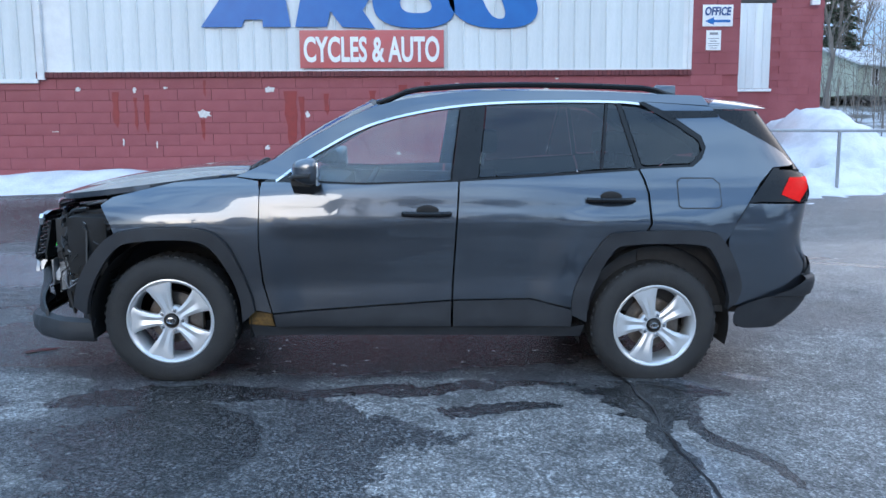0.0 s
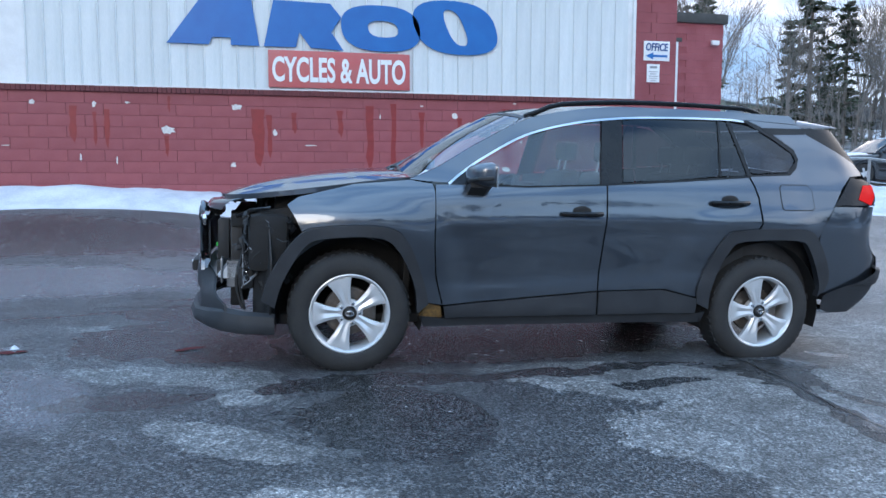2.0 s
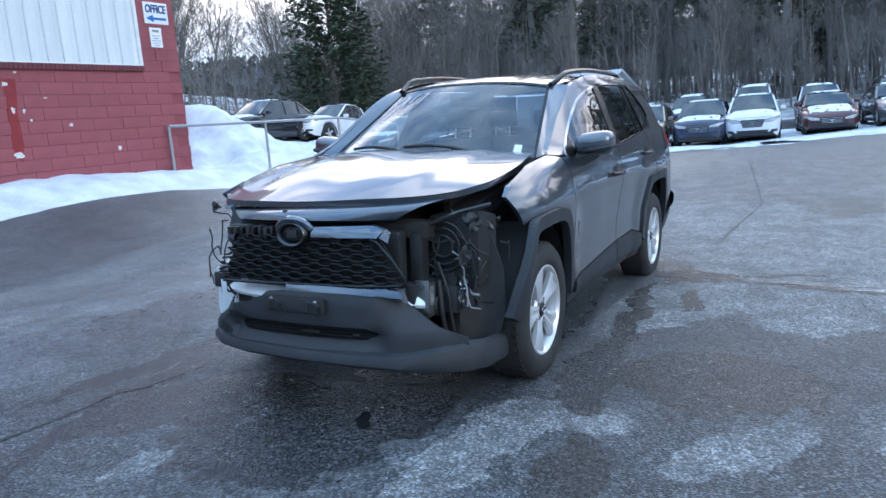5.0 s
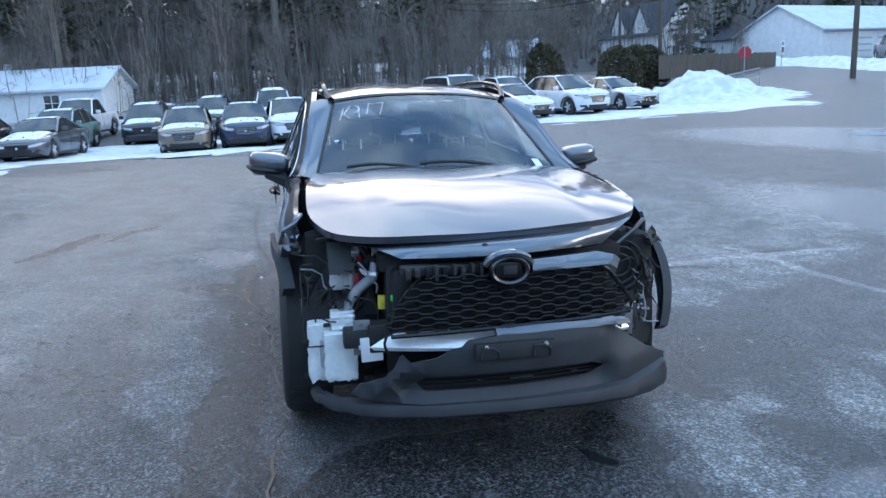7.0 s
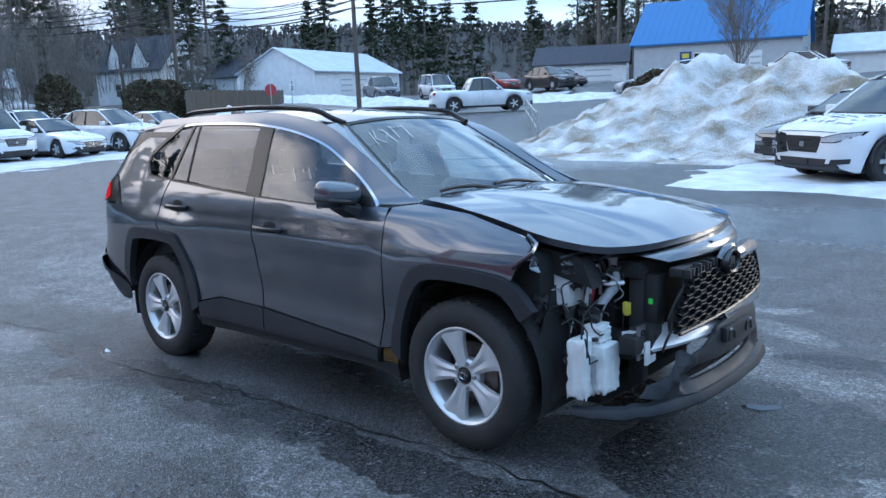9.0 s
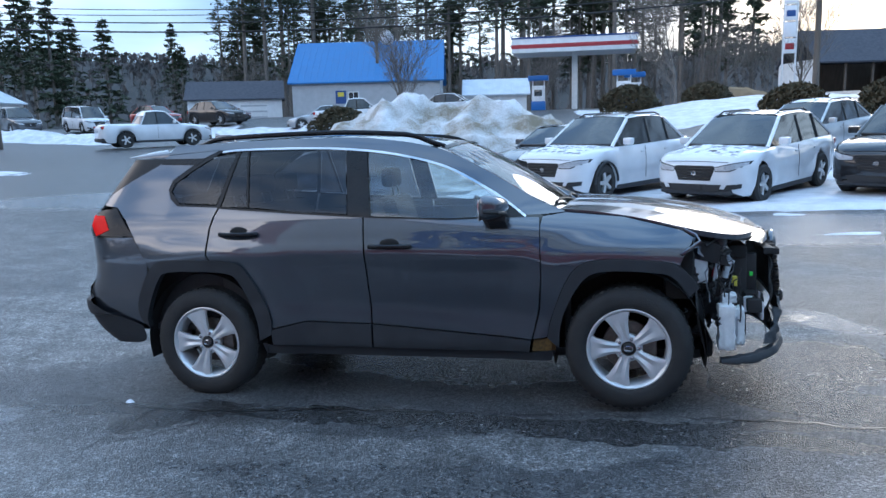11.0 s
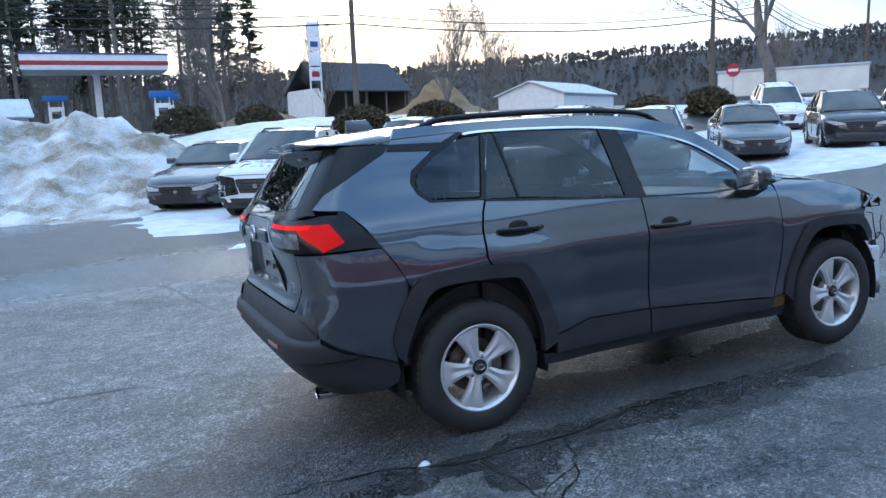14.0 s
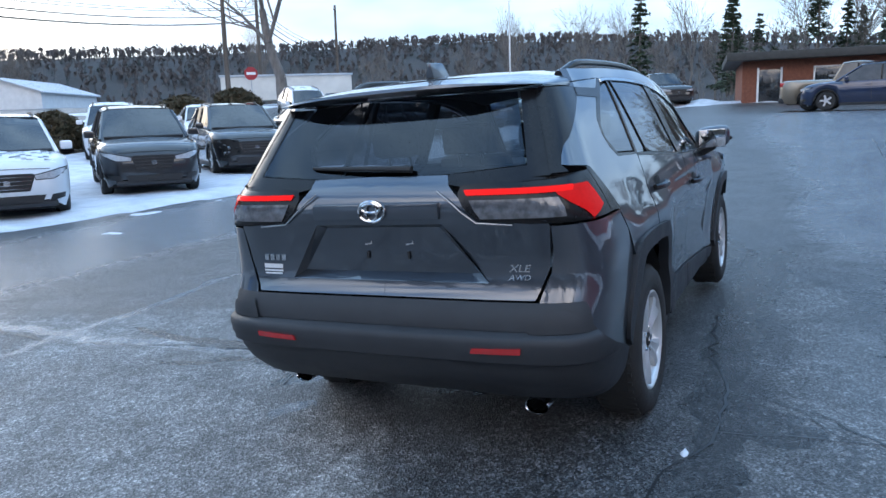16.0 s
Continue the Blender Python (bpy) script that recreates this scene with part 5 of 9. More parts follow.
part("load_bay_trim", box_bm(1.25, 2.0, .70, .78, .45, 1.15, .03), M_DASH, car)
part("headlining", sheet_bm([(-.18, -.54), (-.18, .54), (1.8, .54), (1.8, -.54)], lambda a, b: (a, b, roof_z(a, b) - .045), .2, (0, 0, 0), 0), M_PIPE, car)
dash = bmesh.new()
add_box(dash, -.95, -.45, -.76, .76, .70, 1.10, .06)
part("dashboard", dash, M_DASH, car)
part("steering_column", tube_bm([(-.52, -.38, .95), (-.34, -.38, 1.0)], .05, 10), M_DASH, car)
sw = bmesh.new()
add_tube(sw, [(-.34 + .10 * math.sin(a * math.pi / 14), -.38 + .19 * math.cos(a * math.pi / 14), 1.02 + .16 * math.sin(a * math.pi / 14)) for a in range(29)], .016, 8, False)
add_box(sw, -.36, -.32, -.46, -.30, .97, 1.07, .015)
part("steering_wheel", sw, M_BLACK, car)
def seat(x, y, w):
    st = new("seat")
    st.parent = car
    st.location = (x, y, 0)
    part("cushion", box_bm(-.26, .26, -w / 2, w / 2, .50, .70, .05), M_SEAT, st)
    b = box_bm(.20, .34, -w / 2 + .02, w / 2 - .02, .62, 1.22, .05)
    for v in b.verts:
        v.co.x += (v.co.z - .62) * .30
    part("backrest", b, M_SEAT, st)
    for yy in ((0,) if w < .8 else (-.42, 0, .42)):
        part("headrest", box_bm(.42, .52, yy - .13, yy + .13, 1.285, 1.43, .04), M_SEAT, st)
        for dy in (-.065, .065):
            part("headrest_post", tube_bm([(.43, yy + dy, 1.19), (.45, yy + dy, 1.30)], .007, 6), M_ALLOY, st)
seat(-.05, -.38, .52), seat(-.05, .38, .52), seat(.85, 0, 1.30)

# ---------------------------------------------------------------- the smashed front end
random.seed(7)
# upper cover, grille, emblem
M_GRILLE = mk("satin_black_grille", (.007, .007, .008), (.011, .011, .012), 12, .45, .6, spec=.25)
M_DULLCHROME = mk("dull_smoked_chrome", (.09, .09, .095), (.06, .06, .064), 9, .28, metal=.9)
CT = ((-.66, -.61, -.29, .05, .34, .56, .62), (-1.965, -1.995, -2.105, -2.138, -2.08, -1.965, -1.925), (1.0, .997, .974, .959, .944, .938, .936))
CL = ((-.46, -.26, 0, .22, .42), (-2.10, -2.19, -2.222, -2.195, -2.135), (.910, .914, .909, .902, .896))
cov = bmesh.new()
rows_ = []
for k in range(41):
    f = k / 40
    yt, yl = -.66 + 1.28 * f, -.46 + .88 * f
    a = Vector((spl(CT[0], CT[1], yt), yt, spl(CT[0], CT[2], yt)))
    b = Vector((spl(CL[0], CL[1], yl), yl, spl(CL[0], CL[2], yl)))
    st_ = [a + Vector((.03, 0, -.02))] + [a.lerp(b, q) + Vector((-.022, 0, .012)) * math.sin(math.pi * q) for q in (0, .12, .3, .5, .7, .9, 1)] + [b + Vector((.025, 0, -.012))]
    rows_.append([cov.verts.new(v) for v in st_])
for p, q in zip(rows_, rows_[1:]):
    for i in range(len(p) - 1):
        cov.faces.new((p[i], q[i], q[i + 1], p[i + 1]))
bmesh.ops.recalc_face_normals(cov, faces=cov.faces)
cover = part("grille_cover", cov, M_PAINT, car, "cracked grey upper grille cover")
for y in (.085, .055):
    part("cover_clip", box_bm(-.014, .014, -.010, .010, -.006, .006, .002, Matrix.Translation((-2.185, y, .945 if y > .07 else .925))), M_BLACK, cover)
GX = lambda y: -2.243 + .13 * y * y
# honeycomb: stacked bars that bend apart into long hexagons
def edge_l(z):
    return spl((.60, .67, .76, .83), (.49, .50, .43, .34), z)
def edge_r(z):
    return spl((.60, .65, .75, .84), (-.545, -.56, -.50, -.42), z)
def wave(t):
    t = t % 1.0
    return min(1, max(-1, 4 * (abs(t - .5) - .25) * 4.5))
grille = new("grille")
grille.parent = car
grille["label"] = "black honeycomb grille"
for r in range(10):
    zr = .618 + .0238 * r
    ya, yb = edge_r(zr), edge_l(zr)
    n = int((yb - ya) / .007)
    vs, fs = [], []
    for k in range(n + 1):
        y = ya + (yb - ya) * k / n
        z = zr + .0050 * wave(y / .112 + .5 * (r % 2)) + .010 * (y < -.1) * (-.1 - y) * 1.2 + (.010 * math.sin(9 * y) * (y > .3) * (y - .3) * 6)
        x = GX(y) + .0012 * r - .010 * sstep(.60, .66, zr)
        vs += [(x, y, z - .0042), (x - .003, y, z), (x, y, z + .0042), (x + .022, y, z + .0025), (x + .022, y, z - .0025)]
        if k:
            fs += [((k - 1) * 5 + i, (k - 1) * 5 + (i + 1) % 5, k * 5 + (i + 1) % 5, k * 5 + i) for i in range(5)]
    pydata("grille_slat", vs, fs, M_GRILLE, grille, sharp=20)
part("grille_back", sheet_bm([(-.53, .61), (.48, .60), (.49, .66), (.36, .81), (-.42, .84), (-.54, .66)], lambda a, b: (GX(a) + .040, a, b), .1, (.01, 0, 0), 0), M_LINER, grille)
part("grille_frame", tube_bm([(GX(y) - .002, y, z) for y, z in ((-.40, .845), (-.44, .82), (-.51, .74), (-.555, .67), (-.55, .635), (-.35, .622), (0, .612), (.3, .602), (.48, .595))], .009, 6), M_GLOSSBLK, grille)
part("top_bar", sheet_bm([(-.44, .846), (-.10, .838), (-.10, .884), (-.40, .898), (-.47, .882)], lambda a, b: (GX(a) - .010 + .9 * max(0, b - .862), a, b), .03, (.03, 0, 0), 0), M_PAINT, grille, "grey grille bar")
part("bar_end", sheet_bm([(-.445, .846), (-.47, .884), (-.497, .862), (-.485, .822)], lambda a, b: (GX(a) + .004, a, b), .03, (.02, 0, 0), 0), M_CHROME, grille, "bright bent end of the grille bar")
part("broken_mount", box_bm(-2.20, -2.14, .09, .43, .832, .872, .006), M_BLACK, grille)
for k in range(9):
    y = .10 + .037 * k
    dz = random.uniform(-.022, .010)
    part("clip_tab", box_bm(-2.232, -2.19, y, y + random.uniform(.012, .026), .838 + dz, .885 + random.uniform(-.02, .004), .003), random.choice((M_BLACK, M_GLOSSBLK)), grille)
em = bmesh.new()
eu = [(math.cos(a * math.pi / 20), math.sin(a * math.pi / 20)) for a in range(40)]
rings_ = [[em.verts.new((GX(0) + dx, .0 + c * rx, .850 + q * rz)) for c, q in eu] for rx, rz, dx in ((.086, .062, .005), (.084, .060, -.020), (.076, .053, -.030), (.066, .044, -.024), (.062, .040, -.006))]
for p, q in zip(rings_, rings_[1:]):
    for i in range(40):
        em.faces.new((p[i], p[(i + 1) % 40], q[(i + 1) % 40], q[i]))
bmesh.ops.recalc_face_normals(em, faces=em.faces)
part("front_emblem", em, M_DULLCHROME, grille, "empty dull emblem ring")
part("emblem_plate", box_bm(GX(0) - .012, GX(0) + .005, -.060, .060, .815, .885, .014), M_GLOSSBLK, grille)
part("emblem_socket", box_bm(GX(0) - .022, GX(0) - .008, -.032, .030, .832, .872, .008), M_BLACK, grille)
hood_ = [(GX(0) - .012 + .02 * abs(k - 6) / 6, .096 * math.cos(math.pi * (.06 + .88 * k / 12)), .858 + .062 * math.sin(math.pi * (.06 + .88 * k / 12))) for k in range(13)]
part("emblem_hood", tube_bm(hood_, .017, 8), M_PAINT, grille)
# bonnet shut gap and slam panel
part("slam_panel", box_bm(-2.04, -1.92, -.58, .50, .82, .90, .02), M_LINER, car)
part("radiator", box_bm(-1.99, -1.94, -.50, .40, .36, .82, .01), M_LINER, car)
for y in (-.53, .44):
    part("radiator_post", box_bm(-2.04, -1.97, y - .03, y + .03, .34, .86, .008), M_BLACK, car)
part("engine_cover", box_bm(-1.75, -1.1, -.35, .35, .55, .95, .06), M_LINER, car)
part("bulkhead", box_bm(-1.02, -.98, -.78, .78, .35, 1.08, .01), M_LINER, car)
for s in (-1, 1):
    part("inner_wing", box_bm(-1.78, -1.0, s * .56 - .02, s * .56 + .02, .45, 1.02, .01), M_LINER, car)
    part("wing_rail", prism_bm([(-1.92, .80), (-1.10, 1.00), (-1.10, 1.06), (-1.86, .93)], s * .60, s * .70), M_BLACK, car, "black inner wing rail")
    part("chassis_leg", box_bm(-2.02, -1.2, s * .50 - .05, s * .50 + .05, .46, .58, .015), M_BLACK, car)
    part("crush_can", box_bm(-2.12, -2.02, s * .50 - .06, s * .50 + .06, .50, .62, .01), M_BLACK, car)
# crash beam with end plates
def beam(y):
    return -2.195 + .13 * (y / .6) ** 2
bm = bmesh.new()
rows3 = []
for k in range(25):
    y = -.60 + 1.2 * k / 24
    x = beam(y)
    rows3.append([bm.verts.new(v) for v in ((x - .030, y, .515), (x - .036, y, .530), (x - .020, y, .556), (x - .008, y, .570), (x + .020, y, .604), (x + .06, y, .604), (x + .06, y, .515))])
for p, q in zip(rows3, rows3[1:]):
    for i in range(7):
        bm.faces.new((p[i], q[i], q[(i + 1) % 7], p[(i + 1) % 7]))
bm.faces.new(rows3[0]), bm.faces.new(rows3[-1][::-1])
bmesh.ops.recalc_face_normals(bm, faces=bm.faces)
bar = part("crash_beam", bm, M_ALU, car, "bare aluminium crash beam")
for s in (-1, 1):
    part("end_plate", box_bm(beam(.56) - .012, beam(.56), s * .585 - .035, s * .585 + .035, .49, .64, .004), M_STEEL, bar)
    for z in (.52, .61):
        part("bolt", lathe_bm([(0, -.006), (.013, -.006), (.013, .004)], 10, "Y"), M_BLACK, bar).matrix_local = Matrix.Translation((beam(.56) - .014, s * .585, z)) @ Matrix.Rotation(radians(90), 4, "Z")

# lower bumper, whole on one side and torn on the other
def lip(y):
    return -2.31 + .10 * abs(y / .6) ** 2 + .26 * sstep(.50, .95, abs(y)) * abs(y)
LIPS = ((-1.86, .800, .250, .285), (-1.95, .785, .238, .290), (-2.08, .700, .238, .300), (-2.20, .550, .246, .312), (-2.275, .320, .250, .318), (-2.305, 0, .256, .322), (-2.295, -.320, .256, .324), (-2.255, -.550, .250, .332), (-2.175, -.700, .242, .352), (-2.09, -.800, .236, .372), (-1.96, -.862, .228, .360), (-1.775, -.872, .224, .347))
bm = bmesh.new()
rows4 = []
for i in range(len(LIPS) - 1):
    for k in range(4):
        rows4.append([a + (b - a) * k / 4 for a, b in zip(LIPS[i], LIPS[i + 1])])
rows4.append(list(LIPS[-1]))
rv = []
for i, (x, y, z0, z1) in enumerate(rows4):
    p, q = rows4[max(i - 1, 0)], rows4[min(i + 1, len(rows4) - 1)]
    t_ = Vector((q[0] - p[0], q[1] - p[1])).normalized()
    o = Vector((t_.y, -t_.x)) * (1 if t_.y < 0 else -1)
    if o.dot(Vector((x + 1.3, y))) < 0:
        o = -o
    j = .006 * random.uniform(-1, 1) if y > .35 else 0
    rv.append([bm.verts.new((x + o.x * d, y + o.y * d, z0 + (z1 - z0) * u + j)) for u, d in ((0, -.045), (.02, -.012), (.22, .0), (.55, -.002), (.85, -.012), (1, -.04))])
for p, q in zip(rv, rv[1:]):
    for i in range(5):
        bm.faces.new((p[i], q[i], q[i + 1], p[i + 1]))
bmesh.ops.recalc_face_normals(bm, faces=bm.faces)
bmesh.ops.solidify(bm, geom=bm.faces[:], thickness=.012)
lower = part("bumper_lip", bm, M_CLAD, car, "grey bumper lip hanging low")
def bump_x(y, z):
    a = abs(y)
    x = -2.278 + .22 * a * a + .5 * max(0, a - .5) ** 1.5
    return x + .030 * sstep(.31, .36, z) * sstep(.44, .40, z) * sstep(.50, .40, a) + .9 * max(0, z - .53) ** 1.4 + .10 * sstep(.40, .58, z) * sstep(.40, .60, a)
def torn(a, b):
    """Crumpled where the skin is ripped."""
    w = sstep(.25, .45, a)
    return w * (.014 * math.sin(23 * a + 31 * b) + .010 * abs(math.sin(41 * a - 27 * b)) + .012 * noise.noise(Vector((a * 14, b * 14, 2)))) + .03 * sstep(.35, .6, a)
SKIN = [(.0005, .362), (.0005, .318), (.43, .312), (.56, .318), (.64, .335), (.60, .38), (.545, .405), (.51, .418), (.47, .452), (.445, .50), (.43, .512), (.405, .488), (.36, .496), (.30, .505), (.25, .532), (.20, .545), (.17, .570), (.05, .582), (-.40, .590), (-.49, .572), (-.58, .505), (-.68, .44), (-.79, .390), (-.80, .345), (-.70, .322), (-.42, .322), (-.0005, .318), (-.0005, .362), (-.36, .372), (-.43, .404), (-.37, .434), (0, .430), (.34, .424), (.38, .388), (.35, .358)]
skin = part("front_bumper", sheet_bm(SKIN, lambda a, b: (bump_x(a, b) + torn(a, b), a, b), .03, (.014, 0, 0), 0), M_CLAD, car, "dark plastic front bumper torn open at one side")
part("bumper_edge", sheet_bm([(.06, .616), (-.24, .624), (-.50, .638), (-.535, .63), (-.555, .578), (-.49, .580), (-.24, .588), (.05, .582)], lambda a, b: (-2.262 + .16 * a * a + .5 * max(0, b - .59), a, b), .03, (.04, 0, -.01), 0), M_PAINT, car, "grey painted bumper edge")
part("edge_tip", sheet_bm([(-.50, .640), (-.530, .634), (-.560, .585), (-.568, .560), (-.55, .565), (-.535, .59)], lambda a, b: (-2.21 + .10 * (a + .5) ** 2, a, b), .03, (.02, 0, 0), 0), M_STEEL, car, "bright bent bracket at the bumper's end")
for r in range(4):
    z = .374 + .016 * r
    part("lower_grille_slat", tube_bm([(bump_x(y, z) + .022, y, z + .004 - .010 * y) for y in [-.40 + .76 * k / 18 for k in range(19)]], .0042, 5), M_GRILLE, skin, smooth=False)
part("lower_intake", sheet_bm([(-.45, .355), (.42, .345), (.38, .445), (-.44, .45)], lambda a, b: (bump_x(a, b) + .055, a, b), .1, (.004, 0, 0), 0), M_LINER, skin)
for y, w in ((-.06, .10), (-.30, .03), (.12, .02)):
    part("lower_tab", box_bm(bump_x(y, .39) + .010, bump_x(y, .39) + .03, y - w / 2, y + w / 2, .385, .392, .002), M_CLAD, skin)
br = part("plate_bracket", box_bm(-2.300, -2.268, -.182, .152, .492, .562, .008), M_BLACK, car, "empty black number plate bracket")
for y in (-.125, .095):
    part("bracket_slot", tube_bm([(-2.303, y - .035, .500), (-2.303, y - .035, .530), (-2.303, y - .012, .545), (-2.303, y + .030, .545), (-2.303, y + .034, .500)], .005, 5), M_CLAD, br)
    part("bracket_screw", lathe_bm([(0, -.003), (.008, -.003), (.008, .004)], 8, "Y"), M_ALU, br).matrix_local = Matrix.Translation((-2.304, y * 1.14, .55)) @ Matrix.Rotation(radians(90), 4, "Z")
# washer bottle, hoses and brackets on the torn side
def lump(x0, x1, y0, y1, z0, z1, seed, amp=.006, rag=.03):
    """A moulded vessel with a dented skin and a ragged foot."""
    bm = bmesh.new()
    bmesh.ops.create_cube(bm, size=1)
    bmesh.ops.subdivide_edges(bm, edges=bm.edges[:], cuts=9, use_grid_fill=True)
    for v in bm.verts:
        c = v.co * 2
        rr = (abs(c.x) ** 16 + abs(c.y) ** 16 + abs(c.z) ** 16) ** (1 / 16)
        c = c / rr if rr > 1 else c
        n = noise.noise_vector(Vector((c.x * 2.4, c.y * 2.4, c.z * 2.4 + seed)))
        z = z0 + (z1 - z0) * (c.z + 1) / 2
        if c.z < -.6:
            z += rag * noise.noise(Vector((c.x * 5, c.y * 5, seed + 3)))
        gr = .006 * math.sin(c.z * 13 + c.x * 3)
        v.co = Vector((x0 + (x1 - x0) * (c.x + 1) / 2 + n.x * amp + gr * .4, y0 + (y1 - y0) * (c.y + 1) / 2 + n.y * amp + gr * .4, z))
    return bm
bottle = part("washer_bottle", lump(-1.995, -1.905, .595, .735, .350, .560, 1.3, .005, .02), M_WHITEPL, car, "white plastic washer bottle with a filler pipe")
part("bottle_lobe", lump(-1.935, -1.845, .69, .80, .335, .590, 4.1, .007, .05), M_WHITEPL, bottle)
part("bottle_neck", lump(-1.955, -1.875, .60, .70, .54, .64, 7.7, .008, 0), M_WHITEPL, bottle)
part("bottle_hollow", box_bm(-1.955, -1.925, .725, .752, .40, .52, .008), M_PIPE, bottle)
for y, z in ((.66, .56), (.72, .58)):
    part("bottle_cap", lathe_bm([(0, .012), (.014, .012), (.016, 0)], 12, "Z"), M_BLACK, bottle).matrix_local = Matrix.Translation((-1.94, y, z))
part("filler_pipe", tube_bm(curve3([(-1.90, .640, .60), (-1.895, .62, .66), (-1.90, .585, .715), (-1.915, .545, .755), (-1.93, .515, .785), (-1.92, .50, .84), (-1.90, .49, .90)]), .022, 12), M_PIPE, bottle, "pale ribbed filler pipe")
part("pipe_cap", lathe_bm([(0, .02), (.028, .02), (.03, 0), (.026, -.02)], 16, "Z"), M_PIPE, bottle).matrix_local = Matrix.Translation((-1.90, .49, .92))
part("coolant_tank", lump(-1.80, -1.64, .55, .69, .70, .93, 9.2, .004, 0), M_WHITEPL, car, "white coolant tank")
part("coolant_line", tube_bm([(-1.84, .56, .86), (-1.85, .565, .80), (-1.84, .58, .72)], .014, 8), M_FLUID, car)
for pts, r_ in (([(-1.84, .60, .70), (-1.86, .60, .86), (-1.85, .585, .90), (-1.85, .55, .905), (-1.86, .53, .88), (-1.86, .525, .74)], .008), ([(-1.85, .64, .72), (-1.87, .64, .84), (-1.87, .61, .885), (-1.87, .57, .88)], .006), ([(-1.88, .57, .84), (-1.90, .55, .80), (-1.94, .53, .80), (-1.96, .50, .80)], .011)):
    part("metal_line", tube_bm(curve3(pts), r_, 8), M_ALU, car, "bare bent metal line")
part("coolant_hose", tube_bm(curve3([(-1.80, .60, .90), (-1.86, .57, .92), (-1.88, .53, .86), (-1.87, .50, .76), (-1.88, .48, .68)]), .012, 8), M_BLACK, car)
part("coolant_hose", tube_bm(curve3([(-1.78, .74, .93), (-1.86, .64, .955), (-1.96, .50, .955), (-2.04, .38, .94), (-2.07, .34, .90)]), .008, 8), M_BLACK, car)
part("loose_cable", tube_bm(curve3([(-2.16, .33, .83), (-2.19, .40, .78), (-2.17, .45, .70), (-2.18, .48, .62), (-2.16, .50, .55), (-2.14, .48, .50)]), .006, 6), M_BLACK, car, "black cable hanging before the grille")
part("connector", box_bm(-1.985, -1.955, .47, .50, .65, .71, .005), M_YELLOW, car, "yellow plastic connector")
part("connector", box_bm(-2.078, -2.058, .430, .458, .705, .731, .004), M_GREEN, car, "bright green tag")
part("connector", box_bm(-2.132, -2.118, -.468, -.442, .690, .714, .004), M_GREEN, car, "bright green tag")
part("connector", box_bm(-1.965, -1.935, -.54, -.515, .640, .700, .004), M_YELLOW, car, "yellow plastic connector")
part("battery_box", box_bm(-1.90, -1.70, .20, .46, .55, .85, .03), M_BLACK, car)
part("shutter_frame", box_bm(-2.10, -2.03, .37, .45, .60, .84, .012), M_BLACK, car)
part("shutter_frame", box_bm(-2.12, -2.05, -.49, -.41, .58, .86, .012), M_BLACK, car)
part("beam_carrier", box_bm(-2.10, -2.02, .50, .66, .52, .60, .012), M_BLACK, car)
ch = bmesh.new()
add_box(ch, -2.06, -2.045, -.60, -.50, .46, .62, .004)
add_box(ch, -2.06, -1.86, -.60, -.592, .46, .62, .004)
add_box(ch, -2.06, -1.86, -.60, -.50, .610, .620, .004)
add_box(ch, -2.06, -1.86, -.60, -.50, .535, .545, .004)
crash = part("crash_box", ch, M_STEEL, car, "bare folded end of the crash beam", smooth=False)
part("crash_hole", lathe_bm([(0, -.002), (.016, -.002), (.016, .003)], 16, "Y"), M_LINER, crash).matrix_local = Matrix.Translation((-2.062, -.575, .575)) @ Matrix.Rotation(radians(90), 4, "Z")
part("lamp_bracket", box_bm(-1.98, -1.90, -.70, -.61, .47, .60, .012), M_BLACK, car)
part("horn_stay", tube_bm(curve3([(-1.98, -.615, .62), (-2.0, -.635, .52), (-1.99, -.64, .42), (-1.96, -.65, .34)]), .011, 8), M_BLACK, car)
part("horn_stay", tube_bm(curve3([(-1.96, -.60, .70), (-1.985, -.66, .58), (-1.975, -.67, .46), (-1.95, -.68, .34)]), .008, 8), M_BLACK, car)
part("fallen_bracket", box_bm(-2.10, -2.04, -.66, -.55, .352, .362, .003, Matrix.Rotation(radians(8), 4, "X")), M_ALU, car, "bare bracket lying on the torn bumper")
part("horn", lathe_bm([(0, 0), (.05, .005), (.055, .02), (.03, .05), (.0, .05)], 18, "Y"), M_BLACK, car).matrix_local = Matrix.Translation((-1.96, -.62, .50))
fan_ = bmesh.new()
for rr in (.05, .085, .115):
    add_tube(fan_, [(-1.945, -.62 + rr * math.cos(a * math.pi / 14), .775 + rr * math.sin(a * math.pi / 14)) for a in range(29)], .006, 6, False)
part("lamp_socket", fan_, M_BLACK, car, "round black back of the missing headlamp", smooth=True)
part("headlamp_pocket", box_bm(-1.93, -1.70, -.80, -.52, .58, .92, .05), M_LINER, car)
part("lamp_pocket", box_bm(-1.72, -1.55, .62, .80, .62, .95, .05), M_LINER, car)
part("splash_liner", sheet_bm([(.60, .30), (.62, .62), (.66, .84), (.72, .88), (.80, .84), (.86, .66), (.87, .45), (.83, .30)], lambda a, b: (-1.80 - .10 * sstep(.84, .66, a) * 1 - .008 * math.sin(40 * a), -a, b), .04, (.01, 0, 0), 0), M_BLACK, car, "bare black wheel liner")
part("splash_liner", sheet_bm([(.45, .32), (.50, .74), (.70, .80), (.84, .55), (.82, .30)], lambda a, b: (-1.76 - .03 * math.sin(8 * a + 7 * b), a, b), .06, (.01, 0, 0), 0), M_BLACK, car, "crumpled black wheel liner")
